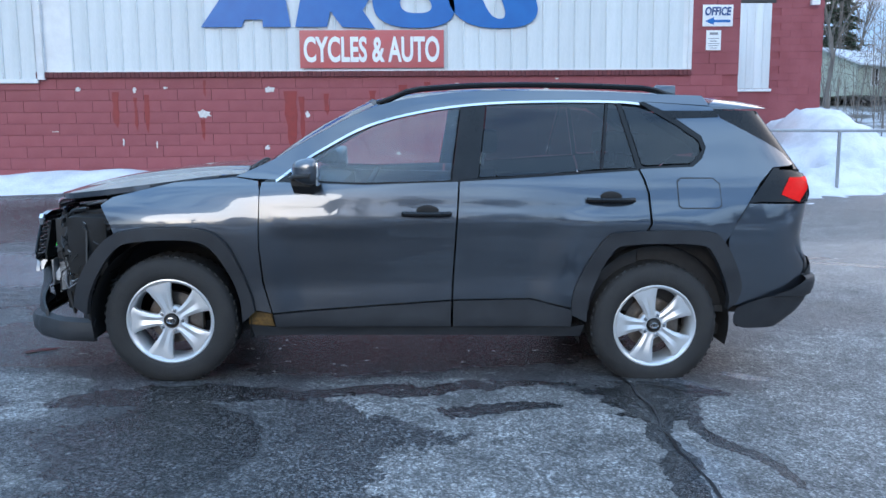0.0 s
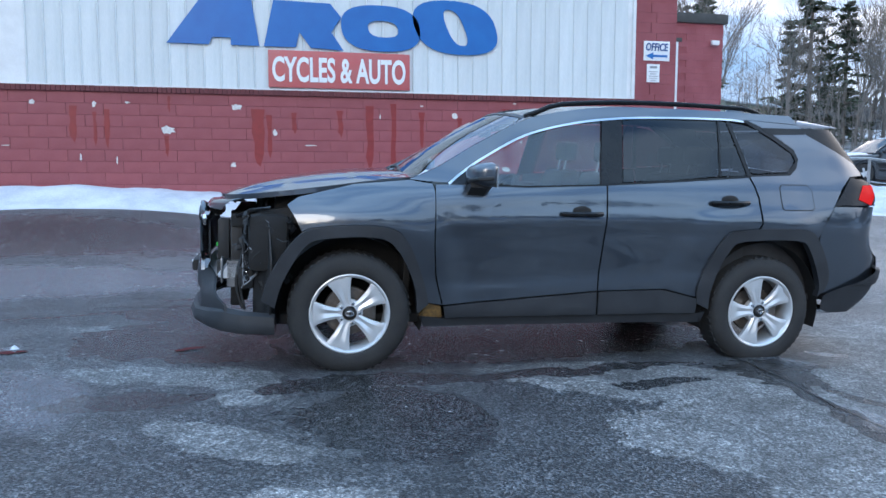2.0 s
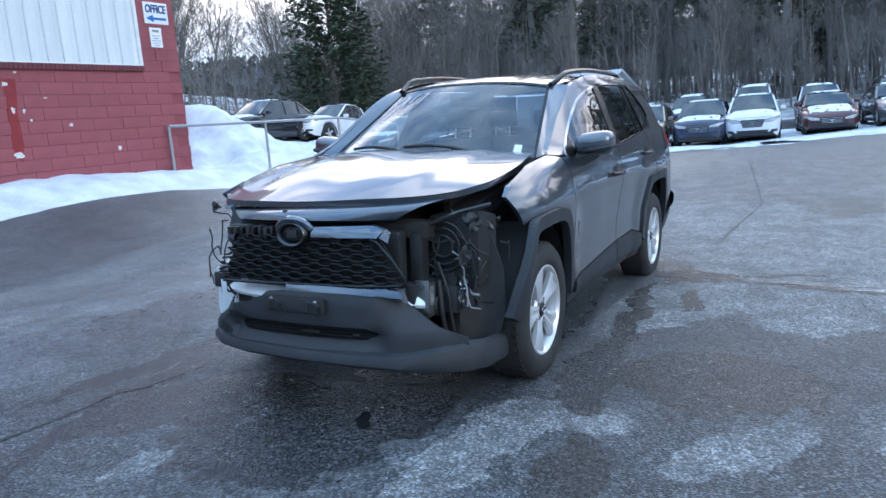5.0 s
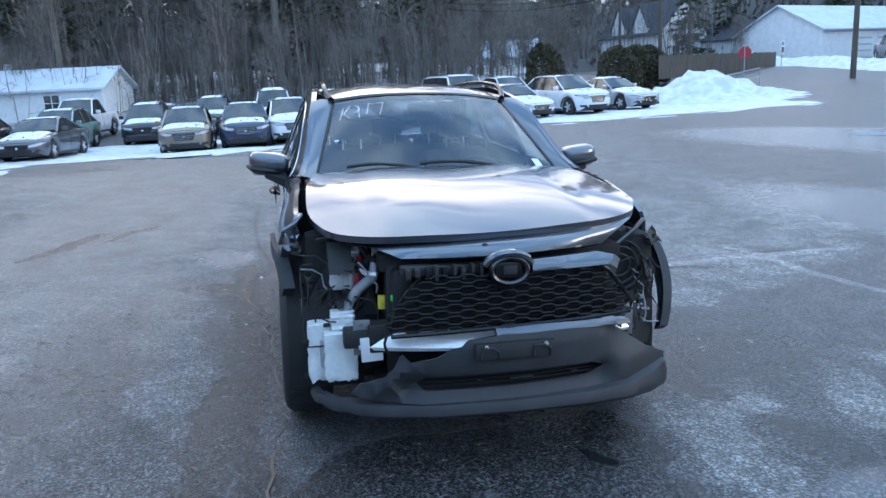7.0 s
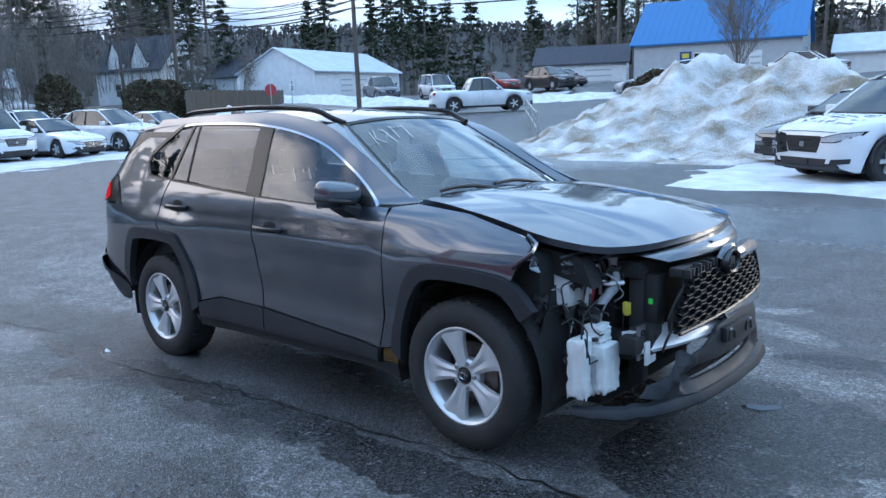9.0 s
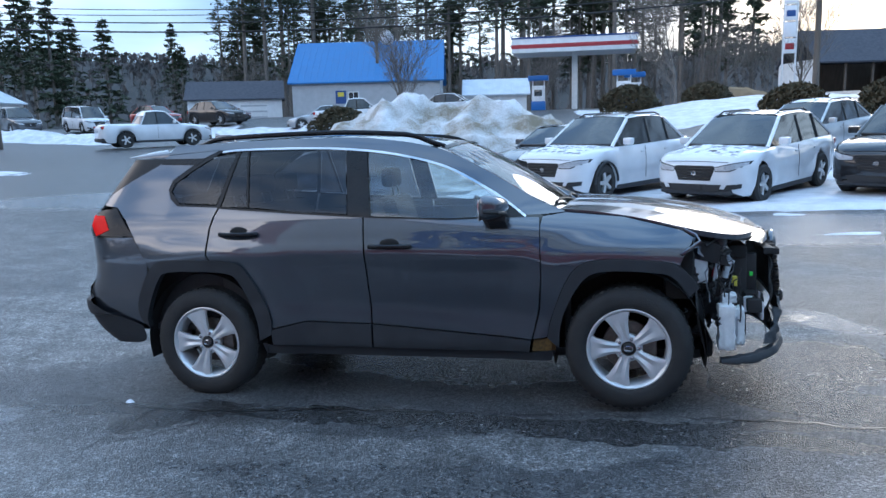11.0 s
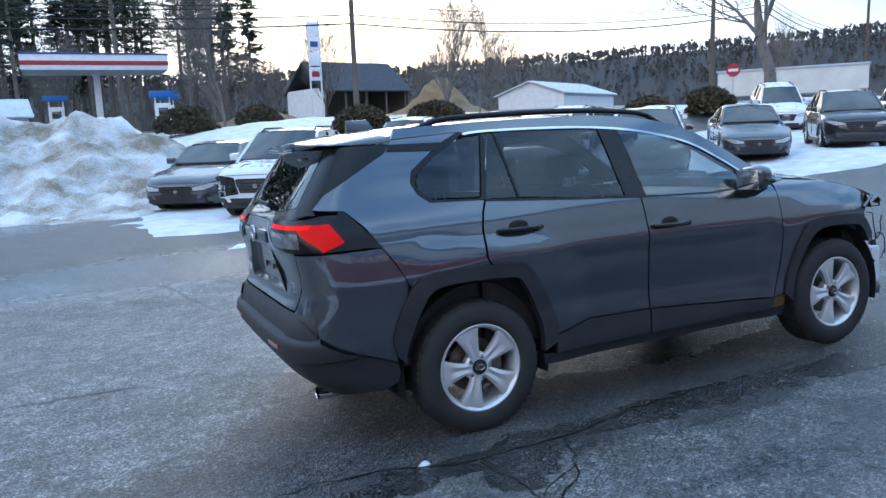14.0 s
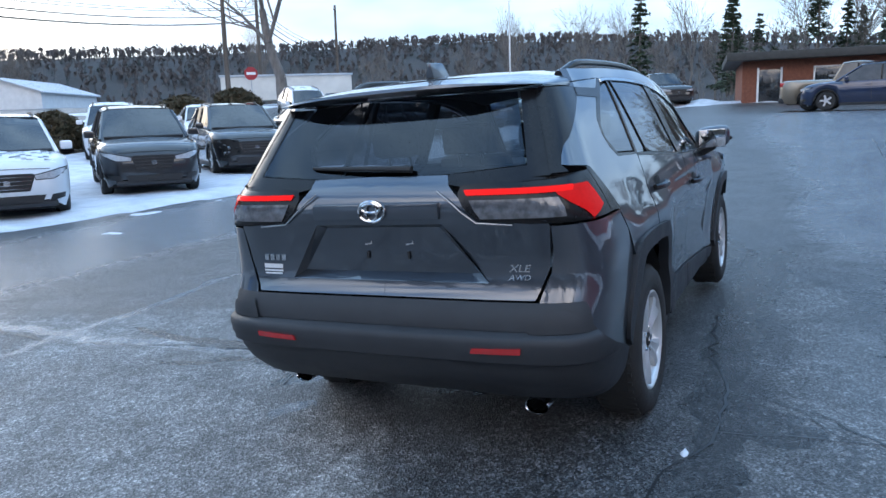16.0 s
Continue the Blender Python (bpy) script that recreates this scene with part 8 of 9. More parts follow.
def gable(name, x, y, yaw, w, d, h, rise, wallm, roofm, label, cat="house", wins=(), doors=(), over=.35, base=None, snow=False, boards=.22):
    """A house with a ridge along its local x; wins and doors as (face, along, z, width, height)."""
    z = (ground_z(x, y) if base is None else base) - .15
    t = thing(name, pose(x, y, z, 0, 0, yaw), label, cat)
    bm = bmesh.new()
    a = [bm.verts.new(v) for v in ((-w / 2, -d / 2, 0), (-w / 2, d / 2, 0), (-w / 2, d / 2, h), (-w / 2, 0, h + rise), (-w / 2, -d / 2, h))]
    b = [bm.verts.new((-v.co.x, v.co.y, v.co.z)) for v in a]
    bm.faces.new(a[::-1]), bm.faces.new(b)
    for i in range(5):
        j = (i + 1) % 5
        bm.faces.new((a[i], a[j], b[j], b[i]))
    bmesh.ops.recalc_face_normals(bm, faces=bm.faces)
    part("wall", bm, wallm, t, smooth=False)
    if boards:
        bb = bmesh.new()
        k = 1
        while boards * k < h:
            zz = boards * k
            for s in (-1, 1):
                add_box(bb, -w / 2, w / 2, s * d / 2 - .012, s * d / 2 + .012, zz, zz + boards * .16)
                add_box(bb, s * w / 2 - .012, s * w / 2 + .012, -d / 2, d / 2, zz, zz + boards * .16)
            k += 1
        part("siding", bb, wallm, t, smooth=False)["kind"] = "stuff"
    ln = math.hypot(d / 2 + over, rise * (1 + over / (d / 2)))
    for s in (-1, 1):
        bm = bmesh.new()
        e = over / (d / 2) * rise
        p = [(-w / 2 - over, s * (d / 2 + over), h - e), (w / 2 + over, s * (d / 2 + over), h - e), (w / 2 + over, 0, h + rise), (-w / 2 - over, 0, h + rise)]
        lo = [bm.verts.new((q[0], q[1], q[2] + .02)) for q in p]
        hi = [bm.verts.new((q[0], q[1], q[2] + .16)) for q in p]
        bm.faces.new(lo[::-1]), bm.faces.new(hi)
        for i in range(4):
            bm.faces.new((lo[i], lo[(i + 1) % 4], hi[(i + 1) % 4], hi[i]))
        bmesh.ops.recalc_face_normals(bm, faces=bm.faces)
        r = part("roof", bm, roofm, t, smooth=False)
        if roofm in (M_BLUEROOF, M_METALROOF):
            sb = bmesh.new()
            k = 0
            while k * .6 < w + 2 * over:
                xx = -w / 2 - over + .6 * k
                v0, v1 = Vector((xx, p[0][1], p[0][2] + .17)), Vector((xx, 0, h + rise + .17))
                add_tube(sb, [v0, v1], .02, 4)
                k += 1
            part("roof_seams", sb, roofm, r, smooth=False)["kind"] = "stuff"
    for face, along, zc, ww, hh in wins:
        win = new("window")
        win.parent = t
        f = {"s": pose(along, -d / 2, zc), "n": pose(along, d / 2, zc, 0, 0, 180), "e": pose(w / 2, along, zc, 0, 0, 90), "w": pose(-w / 2, along, zc, 0, 0, -90)}[face]
        win.matrix_local = f
        part("pane", box_bm(-ww / 2, ww / 2, -.03, .02, -hh / 2, hh / 2), M_DARKWIN, win, smooth=False)
        for q in ((-ww / 2 - .08, -ww / 2, -hh / 2 - .08, hh / 2 + .08), (ww / 2, ww / 2 + .08, -hh / 2 - .08, hh / 2 + .08), (-ww / 2, ww / 2, hh / 2, hh / 2 + .09), (-ww / 2, ww / 2, -hh / 2 - .09, -hh / 2), (-.02, .02, -hh / 2, hh / 2), (-ww / 2, -.02, -.02, .02), (.02, ww / 2, -.02, .02)):
            part("frame", box_bm(q[0], q[1], -.06, .01, q[2], q[3]), M_WHITE, win, smooth=False)
    for face, along, zc, ww, hh in doors:
        f = {"s": pose(along, -d / 2, zc), "n": pose(along, d / 2, zc, 0, 0, 180), "e": pose(w / 2, along, zc, 0, 0, 90), "w": pose(-w / 2, along, zc, 0, 0, -90)}[face]
        dd = part("door", box_bm(-ww / 2, ww / 2, -.05, .02, -hh / 2, hh / 2, .01), M_WHITE, t)
        dd.matrix_local = f
        for k in range(1, 4):
            part("door_panel", box_bm(-ww / 2 + .1, ww / 2 - .1, -.065, -.05, -hh / 2 + hh * k / 4 - .1, -hh / 2 + hh * k / 4 + .06, .005), M_GREYSIDE, dd)
    return t


# white farmhouse with twin dormers, garage, sheds
fh = gable("farmhouse", 80.5, -43, 18, 9.5, 7.5, 4.0, 3.6, M_CLAP, M_SHINGLE, "white clapboard house with steep dark roof and dormers", wins=(("w", -1.3, 1.7, .8, 1.3), ("w", 1.3, 1.7, .8, 1.3), ("w", 0, 4.4, .8, 1.2), ("n", -2, 1.7, .8, 1.3), ("n", 1.5, 1.7, .8, 1.3), ("s", -2, 1.7, .8, 1.3)), boards=.3)
for k in (-1.9, 1.6):
    for side in (1,):
        part("dormer", prism_bm([(k - 1.1, 3.8), (k + 1.1, 3.8), (k + 1.1, 4.8), (k, 7.0), (k - 1.1, 4.8)], 1.2, 3.85, "XZ"), M_CLAP, fh, smooth=False)
        part("dormer_roof", prism_bm([(k - 1.3, 4.65), (k, 7.2), (k, 7.0), (k - 1.2, 4.6)], .4, 4.0, "XZ"), M_SHINGLE, fh, smooth=False)
        part("dormer_roof", prism_bm([(k + 1.3, 4.65), (k + 1.2, 4.6), (k, 7.0), (k, 7.2)], .4, 4.0, "XZ"), M_SHINGLE, fh, smooth=False)
gable("garage", 66.0, -56.8, 108, 20, 9.5, 3.0, 2.4, M_CLAP, M_METALROOF, "long white garage with a snowy metal roof", "garage", wins=(("w", -1.5, 1.7, .9, .9),), doors=(("n", -3.5, 1.5, 2.7, 2.4), ("n", 0, 1.5, 2.7, 2.4), ("n", 3.5, 1.5, 2.7, 2.4)), boards=.3)
gable("small_house", 75.5, -50.5, 18, 5, 5, 3.0, 1.8, M_CLAP, M_SHINGLE, "small white house with a dark roof", wins=(("w", 0, 3.2, .7, .9),), boards=.3)
gable("cottage", 84, -26, 60, 7, 6, 2.6, 1.8, M_CLAP, M_METALROOF, "low white cottage with snow on its roof", wins=(("w", 0, 1.4, .8, 1.0),), boards=.3)
gable("long_shed", 48.8, 18.0, 83, 14, 6, 2.0, 1.2, M_CLAP, M_METALROOF, "long low shed with snow on its roof", "shed", wins=(("n", -4, 1.2, .9, .9), ("n", 0, 1.2, .9, .9), ("n", 3.5, 1.2, .9, .9)), boards=.3)
gable("green_house", 38, 59, 30, 10, 6.5, 2.4, 1.5, M_GREENCLAP, M_METALROOF, "pale green house with snow on its roof", wins=(("s", -2.5, 1.5, .9, 1.3), ("s", 1, 1.5, .9, 1.0), ("s", 3.2, 1.5, .9, 1.0)), base=5.6, boards=.3)
gable("snowy_cottage", 54, 24.5, 100, 10, 7, 2.4, 1.6, M_GREENCLAP, M_METALROOF, "low pale cottage with snow on its roof", wins=(("n", -2, 1.4, .9, 1.0), ("n", 2, 1.4, .9, 1.0)), boards=.3)
gable("white_house", 70, 46, 30, 11, 7, 2.8, 1.9, M_CLAP, M_METALROOF, "white house with snow on its roof among trees", wins=(("s", -3, 1.5, .9, 1.3), ("s", 2, 1.5, .9, 1.3)), base=3.0, boards=.3)
# shop with the bright blue roof
shop = gable("blue_roof_shop", 23.6, -69.0, 12, 14.0, 11, 3.4, 3.9, M_GREYSIDE, M_BLUEROOF, "grey sided shop under a bright blue metal roof", "shop", wins=(("n", 1.2, 1.7, .9, 1.2), ("w", 1.2, 1.6, 1.6, 1.9), ("w", -1.2, 1.6, 1.6, 1.9)), doors=(("n", -3.4, 1.25, 1.0, 2.1),), boards=.2)
po = part("poster", box_bm(-.5, .5, -.05, .02, -.6, .6), M_SIGNBLUE, shop, smooth=False)
po.matrix_local = pose(2.4, 5.5, 1.9, 0, 0, 180)
pp = part("poster_sun", box_bm(-.3, .3, -.07, -.051, .05, .45), M_YELLOW, shop, smooth=False)
pp.matrix_local = pose(2.4, 5.5, 1.9, 0, 0, 180)
part("satellite_dish", lathe_bm([(0, 0), (.4, .05), (.75, .22), (.78, .25), (.4, .08), (0, .03)], 24), M_WHITE, shop).matrix_local = pose(-1.6, 1.0, 7.6, 20, 0, 160)
gable("white_shop", 41.8, -74.5, 25, 10, 7, 2.8, 1.9, M_CLAP, M_SHINGLE, "white building with a dark roof and wide door", "building", doors=(("n", 2, 1.4, 3, 2.5), ("n", -2, 1.4, 3, 2.5)), boards=.3)
gable("snowy_shed", 11.5, -72, 10, 6, 5, 2.2, 1.4, M_CLAP, M_METALROOF, "small shed with a snowy roof", "shed", boards=.3)
# open-fronted barn with a black roof
barn = thing("open_barn", pose(-22.4, -76, ground_z(-22.4, -76) - .1, 0, 0, 12), "open-fronted barn with a wide black roof", "barn")
part("roof", prism_bm([(-4.5, 3.0), (0, 6.2), (4.5, 3.0), (4.5, 2.85), (0, 6.0), (-4.5, 2.85)], -5.4, 5.4, "YZ"), M_SHINGLE, barn, smooth=False)
part("wall", box_bm(-5, 5, -4.2, -4.0, 0, 3.2), M_OLDWOOD, barn, smooth=False)
part("wall", box_bm(5.0, 5.2, -4.2, 4.2, 0, 3.3), M_CLAP, barn, smooth=False)
part("wall", box_bm(-5.2, -5.0, -4.2, 4.2, 0, 3.3), M_OLDWOOD, barn, smooth=False)
for k in range(5):
    part("post", box_bm(-4.9 + 2.45 * k, -4.7 + 2.45 * k, 3.9, 4.1, 0, 3.1), M_OLDWOOD, barn, smooth=False)
# fuel station canopy with pumps
can = thing("fuel_canopy", pose(2.6, -56.5, ground_z(2.6, -56.5), 0, 0, 2), "white fuel station canopy with a red stripe", "canopy")
part("fascia", box_bm(-4.7, 4.7, -2.4, 2.4, 4.3, 5.45, .04), M_CLAP, can)
part("red_stripe", box_bm(-4.72, 4.72, -2.42, 2.42, 4.62, 4.92, .01), M_CANRED, can)
part("blue_stripe", box_bm(-4.74, 4.74, -2.44, 2.44, 5.34, 5.46, .01), M_SIGNBLUE, can)
for x in (0,):
    part("column", box_bm(x - .22, x + .22, -.2, .2, 0, 4.3, .03), M_WHITE, can)
for x, y in ((-1.2, -50), (5.4, -56), (-2.0, -56.2)):
    p = thing("fuel_pump", pose(x, y, ground_z(x, y)), "blue and white fuel pump on an island", "fuel pump", "fuel pumps")
    part("body", box_bm(-.5, .5, -.3, .3, .1, 1.9, .04), M_WHITE, p)
    part("base", box_bm(-.55, .55, -.35, .35, 0, .7, .02), M_BLUE, p)
    part("top_sign", box_bm(-.8, .8, -.3, .3, 2.3, 2.7, .04), M_BLUE, p)
    part("screen", box_bm(-.3, .3, .29, .32, 1.1, 1.6, .01), M_DARKWIN, p)
    for s in (-1, 1):
        part("top_post", tube_bm([(s * .45, 0, 1.85), (s * .45, 0, 2.35)], .05, 6), M_WHITE, p)
# price pylon
py = thing("price_sign", pose(-11.8, -50, ground_z(-11.8, -50)), "tall narrow price sign on two posts", "sign")
for s in (-1, 1):
    part("post", tube_bm([(s * .40, 0, 0), (s * .40, 0, 7.5)], .06, 8), M_WHITE, py)
for k, mm in enumerate((M_CANRED, M_SIGNWHITE, M_SIGNBLUE, M_SIGNWHITE)):
    part("sign_panel", box_bm(-.36, .36, -.06, .06, 3.2 + 1.05 * k, 4.15 + 1.05 * k, .02), mm if k % 2 else M_SIGNWHITE, py)
    if k % 2 == 0:
        part("sign_band", box_bm(-.28, .28, -.075, .075, 3.45 + 1.05 * k, 3.85 + 1.05 * k, .02), mm, py)
# long pale trailers and low sheds on the road side
for x, y, yaw, w, h in ((-44.5, -37, 128, 10, 1.8), (-64, -28, 118, 10, 1.8)):
    t = thing("long_trailer", pose(x, y, ground_z(x, y), 0, 0, yaw), "long pale flat-roofed trailer building", "building")
    part("wall", box_bm(-w / 2, w / 2, -1.6, 1.6, .4, h + .4, .03), M_TRAILER, t)
    part("roof", box_bm(-w / 2 - .1, w / 2 + .1, -1.7, 1.7, h + .4, h + .55, .03), M_GREYSIDE, t)
    for k in range(3):
        part("window", box_bm(-w / 2 + 2 + 3.5 * k, -w / 2 + 3.1 + 3.5 * k, 1.58, 1.64, 1.6, 2.5, .01), M_DARKWIN, t)
gable("white_quonset", -45.5, -70, 30, 13, 8, 1.6, 1.3, M_CLAP, M_METALROOF, "low white building with a snowy roof", "building", boards=0)
st2 = thing("far_fuel_station", pose(-104, -38, ground_z(-78, -26) - .2, 0, 0, 68), "distant fuel station under a blue and white canopy", "building")
part("canopy", box_bm(-9, 9, -3, 3, 3.6, 4.6, .05), M_WHITE, st2)
part("canopy_band", box_bm(-9.02, 9.02, -3.02, 3.02, 3.6, 4.0, .02), M_BLUE, st2)
for k in range(3):
    part("column", box_bm(-6 + 6 * k - .2, -6 + 6 * k + .2, -.2, .2, 0, 3.6), M_WHITE, st2, smooth=False)
part("sign_panel", box_bm(10.5, 12.5, -.2, .2, 3.0, 5.6, .05), M_CANRED, st2)
gable("gabled_house", -140, -47, 60, 9, 8, 3.0, 2.4, M_GREYSIDE, M_SHINGLE, "distant grey house with a gabled roof", wins=(("n", 0, 2, 1, 1.2),), base=3.8, boards=0)
# low brick building with a band of windows
bk = thing("brick_office", pose(-42.5, 3.6, ground_z(-41, 0) - .5, 0, 0, 98), "low red brick building with long dark windows", "building")
part("wall", box_bm(-6.6, 16, -4, 4, 0, 2.55), M_BRICKRED, bk, smooth=False)
part("roof", box_bm(-7.4, 17, -4.9, 4.6, 2.55, 2.95, .03), M_EAVE, bk)
bb = bmesh.new()
for r in range(34):
    for k in range(46):
        x = -6.6 + .235 * k + (.117 if r % 2 else 0)
        if r * .075 > .85 and x > -3.6:
            continue
        add_box(bb, x + .005, x + .225, -4.012, -3.99, .01 + r * .075, .075 + r * .075)
part("bricks", bb, M_BRICKRED, bk, smooth=False)["kind"] = "stuff"
for k in range(5):
    w_ = part("window", box_bm(-3.2 + 2.5 * k, -.85 + 2.5 * k, -4.06, -3.98, .95, 2.1, .01), M_DARKWIN, bk)
    for a, b, c, d in ((-3.28, -.77, 2.1, 2.18), (-3.28, -.77, .87, .95), (-3.28, -3.2, .95, 2.1), (-.85, -.77, .95, 2.1)):
        part("frame", box_bm(a + 2.5 * k, b + 2.5 * k, -4.08, -3.98, c, d), M_WHITE, w_, smooth=False)
    for z in (1.35, 1.62):
        part("print_bar", box_bm(-2.6 + 2.5 * k, -1.5 + 2.5 * k, -4.075, -4.06, z, z + .1), M_GREYTXT, w_, smooth=False)
part("door", box_bm(-5.8, -4.8, -4.05, -3.98, .1, 2.1, .01), M_DARKWIN, bk)
for a, b in ((-5.9, -5.8), (-4.8, -4.7)):
    part("door_frame", box_bm(a, b, -4.07, -3.98, .1, 2.2), M_WHITE, bk, smooth=False)

# ---------------------------------------------------------------- poles, wires, signs
POLES = {}
def pole(key, x, y, h, arm=True, box=False, lamp=False, z=None):
    g = ground_z(x, y) if z is None else z
    t = thing("utility_pole", pose(x, y, g), "weathered wooden utility pole with wires", "utility pole", "utility poles")
    part("shaft", tube_bm([(0, 0, -.3), (.03, 0, h * .5), (0, .02, h)], .17, 10, .11), M_OLDWOOD, t)
    if arm:
        part("crossarm", box_bm(-1.1, 1.1, -.06, .06, h - .6, h - .46, .01, pose(0, 0, 0, 0, 0, 30)), M_OLDWOOD, t)
        for k in (-1, -.4, .4, 1):
            part("insulator", lathe_bm([(0, .12), (.04, .1), (.05, 0), (0, 0)], 8, "Z"), M_GREYSIDE, t).matrix_local = pose(0, 0, h - .46, 0, 0, 30) @ pose(k, 0, 0)
    if box:
        part("meter_box", box_bm(-.45, .45, -.25, .25, h - 3.4, h - 2.2, .04), M_GREYSIDE, t)
    if lamp:
        part("lamp_arm", tube_bm([(0, 0, h - 1.6), (-.8, .3, h - 1.2), (-1.6, .6, h - 1.2)], .04, 6), M_GALV, t)
        part("lamp_head", box_bm(-2.1, -1.5, .5, .8, h - 1.3, h - 1.15, .03), M_GREYSIDE, t)
    POLES[key] = Vector((x, y, g + h))
pole("a", 34.5, -32.3, 12, True, False, True)
pole("b", 48, -27, 12, False, False, True)
pole("c", -10.9, -38.2, 10.5, True, True)
pole("d", 22, -66, 13)
pole("e", 27, -70, 10)
pole("f", 62, -14, 12)
pole("g", -62, -44, 11)
pole("h", -30, -30, 7, False)
pole("j", 70, -34, 13)
pole("k", -45, -40, 12)
pole("l", 95, -8, 13)
def wire(a, b, sag, r=.02, dz=0.0, off=0.0):
    p, q = POLES[a] + Vector((off, off * .5, dz)), POLES[b] + Vector((off, off * .5, dz))
    pts = [p.lerp(q, k / 14) - Vector((0, 0, sag * 4 * (k / 14) * (1 - k / 14))) for k in range(15)]
    tagged(part("power_line", tube_bm(pts, r, 5), M_BLACK), "thin black overhead power line", "power line", "power lines")
for a, b in (("l", "f"), ("f", "b"), ("b", "a"), ("a", "c"), ("c", "k"), ("k", "g"), ("j", "a")):
    for dz, off, r in ((-3.9, -.5, .022), (-4.2, .5, .022), (-4.6, 0, .035), (-5.1, .1, .045)):
        wire(a, b, .9, r, dz, off)
def stop_sign(x, y, yaw, h=2.1):
    t = thing("stop_sign", pose(x, y, ground_z(x, y), 0, 0, yaw), "red eight-sided road sign on a post", "road sign")
    part("post", tube_bm([(0, 0, 0), (0, 0, h + .35)], .03, 6), M_GALV, t)
    part("plate", prism_bm([(.38 * math.cos(math.pi / 8 + k * math.pi / 4), h + .38 * math.sin(math.pi / 8 + k * math.pi / 4)) for k in range(8)], -.045, -.03, "XZ"), M_CANRED, t, smooth=False)
    part("word_bar", box_bm(-.25, .25, -.052, -.045, h - .07, h + .07), M_SIGNWHITE, t, smooth=False)
stop_sign(-28.9, -27.3, 135, 1.9)
stop_sign(35.2, -25.6, 50)
flag = thing("flag_pole", pose(-70, -28, ground_z(-70, -28)), "tall thin white flag pole", "pole")
part("shaft", tube_bm([(0, 0, 0), (0, 0, 17)], .09, 8, .05), M_WHITE, flag)

# speed sign and a loader bucket left on the snow
sp_sign = thing("speed_sign", pose(45.4, -35.3, ground_z(45.4, -35.3), 0, 0, -55), "white speed limit sign on a steel post", "road sign")
part("post", tube_bm([(0, 0, 0), (0, 0, 2.1)], .03, 6), M_GALV, sp_sign)
part("plate", box_bm(-.38, .38, -.05, -.03, 1.1, 2.05, .005), M_SIGNWHITE, sp_sign)
text("30", -.25, 1.2, .42, .50, -.053, M_BLACK, sp_sign, bold=.03)
for z in (1.74, 1.88):
    part("print_bar", box_bm(-.25, .25, -.056, -.051, z, z + .08), M_BLACK, sp_sign, smooth=False)
bz = ground_z(15.4, 19.4)
bucket = thing("loader_bucket", pose(15.4, 19.4, bz + .35, 0, 0, 35), "black steel loader bucket lying on snow", "bucket")
part("shell", prism_bm([(-.35, 0), (.35, 0), (.42, .15), (.40, .55), (.32, .58), (.30, .2), (.24, .1), (-.30, .06)], -.75, .75, "YZ"), M_BLACK, bucket, smooth=False)
for s in (-1, 1):
    part("side_plate", prism_bm([(-.36, 0), (.36, 0), (.44, .15), (.42, .58), (.1, .35)], s * .75, s * .78, "YZ"), M_BLACK, bucket, smooth=False)
part("mount", box_bm(-.25, .25, .40, .55, .2, .62, .02), M_BLACK, bucket)

# sand heap
def heap(x, y):
    return 3.6 * math.exp(-((x + 27) / 2.6) ** 2 - ((y + 62) / 3.0) ** 2) + 1.3 * math.exp(-((x + 9) / 3.0) ** 2 - ((y + 57) / 2.2) ** 2) - .1
drape("sand_mound", -36, -3, -66, -50, heap, M_DIRT, "mound of damp brown sand behind the verge", "sand heap", .6, "", .35, 31)
# hose reel of fence by the house
fence = thing("board_fence", pose(46, -31, ground_z(46, -31), 0, 0, -58), "dark weathered board fence along the road", "fence")
for k in range(60):
    part("board", box_bm(-9 + .3 * k, -8.72 + .3 * k, -.02, .02, 0, 1.5 + .04 * (k % 3)), M_OLDWOOD, fence, smooth=False)

# ---------------------------------------------------------------- trees and woods
M_BARK = mk("grey_bark", (.19, .172, .155), (.115, .10, .09), 6, .9, bump=.4, bscale=30, stretch=(1, 1, .3))
M_TWIG = mk("bare_twigs", (.20, .178, .16), (.14, .122, .11), 3, .9)
M_PINE = mk("dark_pine_needles", (.034, .056, .034), (.058, .080, .044), 1.2, .8, fine=.8, bscale=5)
M_BUSH = mk("evergreen_hedge", (.040, .042, .022), (.085, .060, .032), 4, .85, fine=.8, bscale=30)
M_OAKLEAF = mk("dead_oak_leaves", (.20, .085, .035), (.13, .06, .03), 8, .85)
M_FARTWIG = mk("far_bare_crowns", (.105, .096, .094), (.075, .071, .071), .5, .9)
M_FARPINE = mk("far_pine_crowns", (.048, .060, .056), (.062, .072, .066), .5, .9)
# hillside colour is lightened towards grey to stand in for distance haze
M_FARWOOD = mk("far_winter_wood", (.066, .062, .062), (.045, .048, .047), .12, .9, fine=.8, bscale=.8)


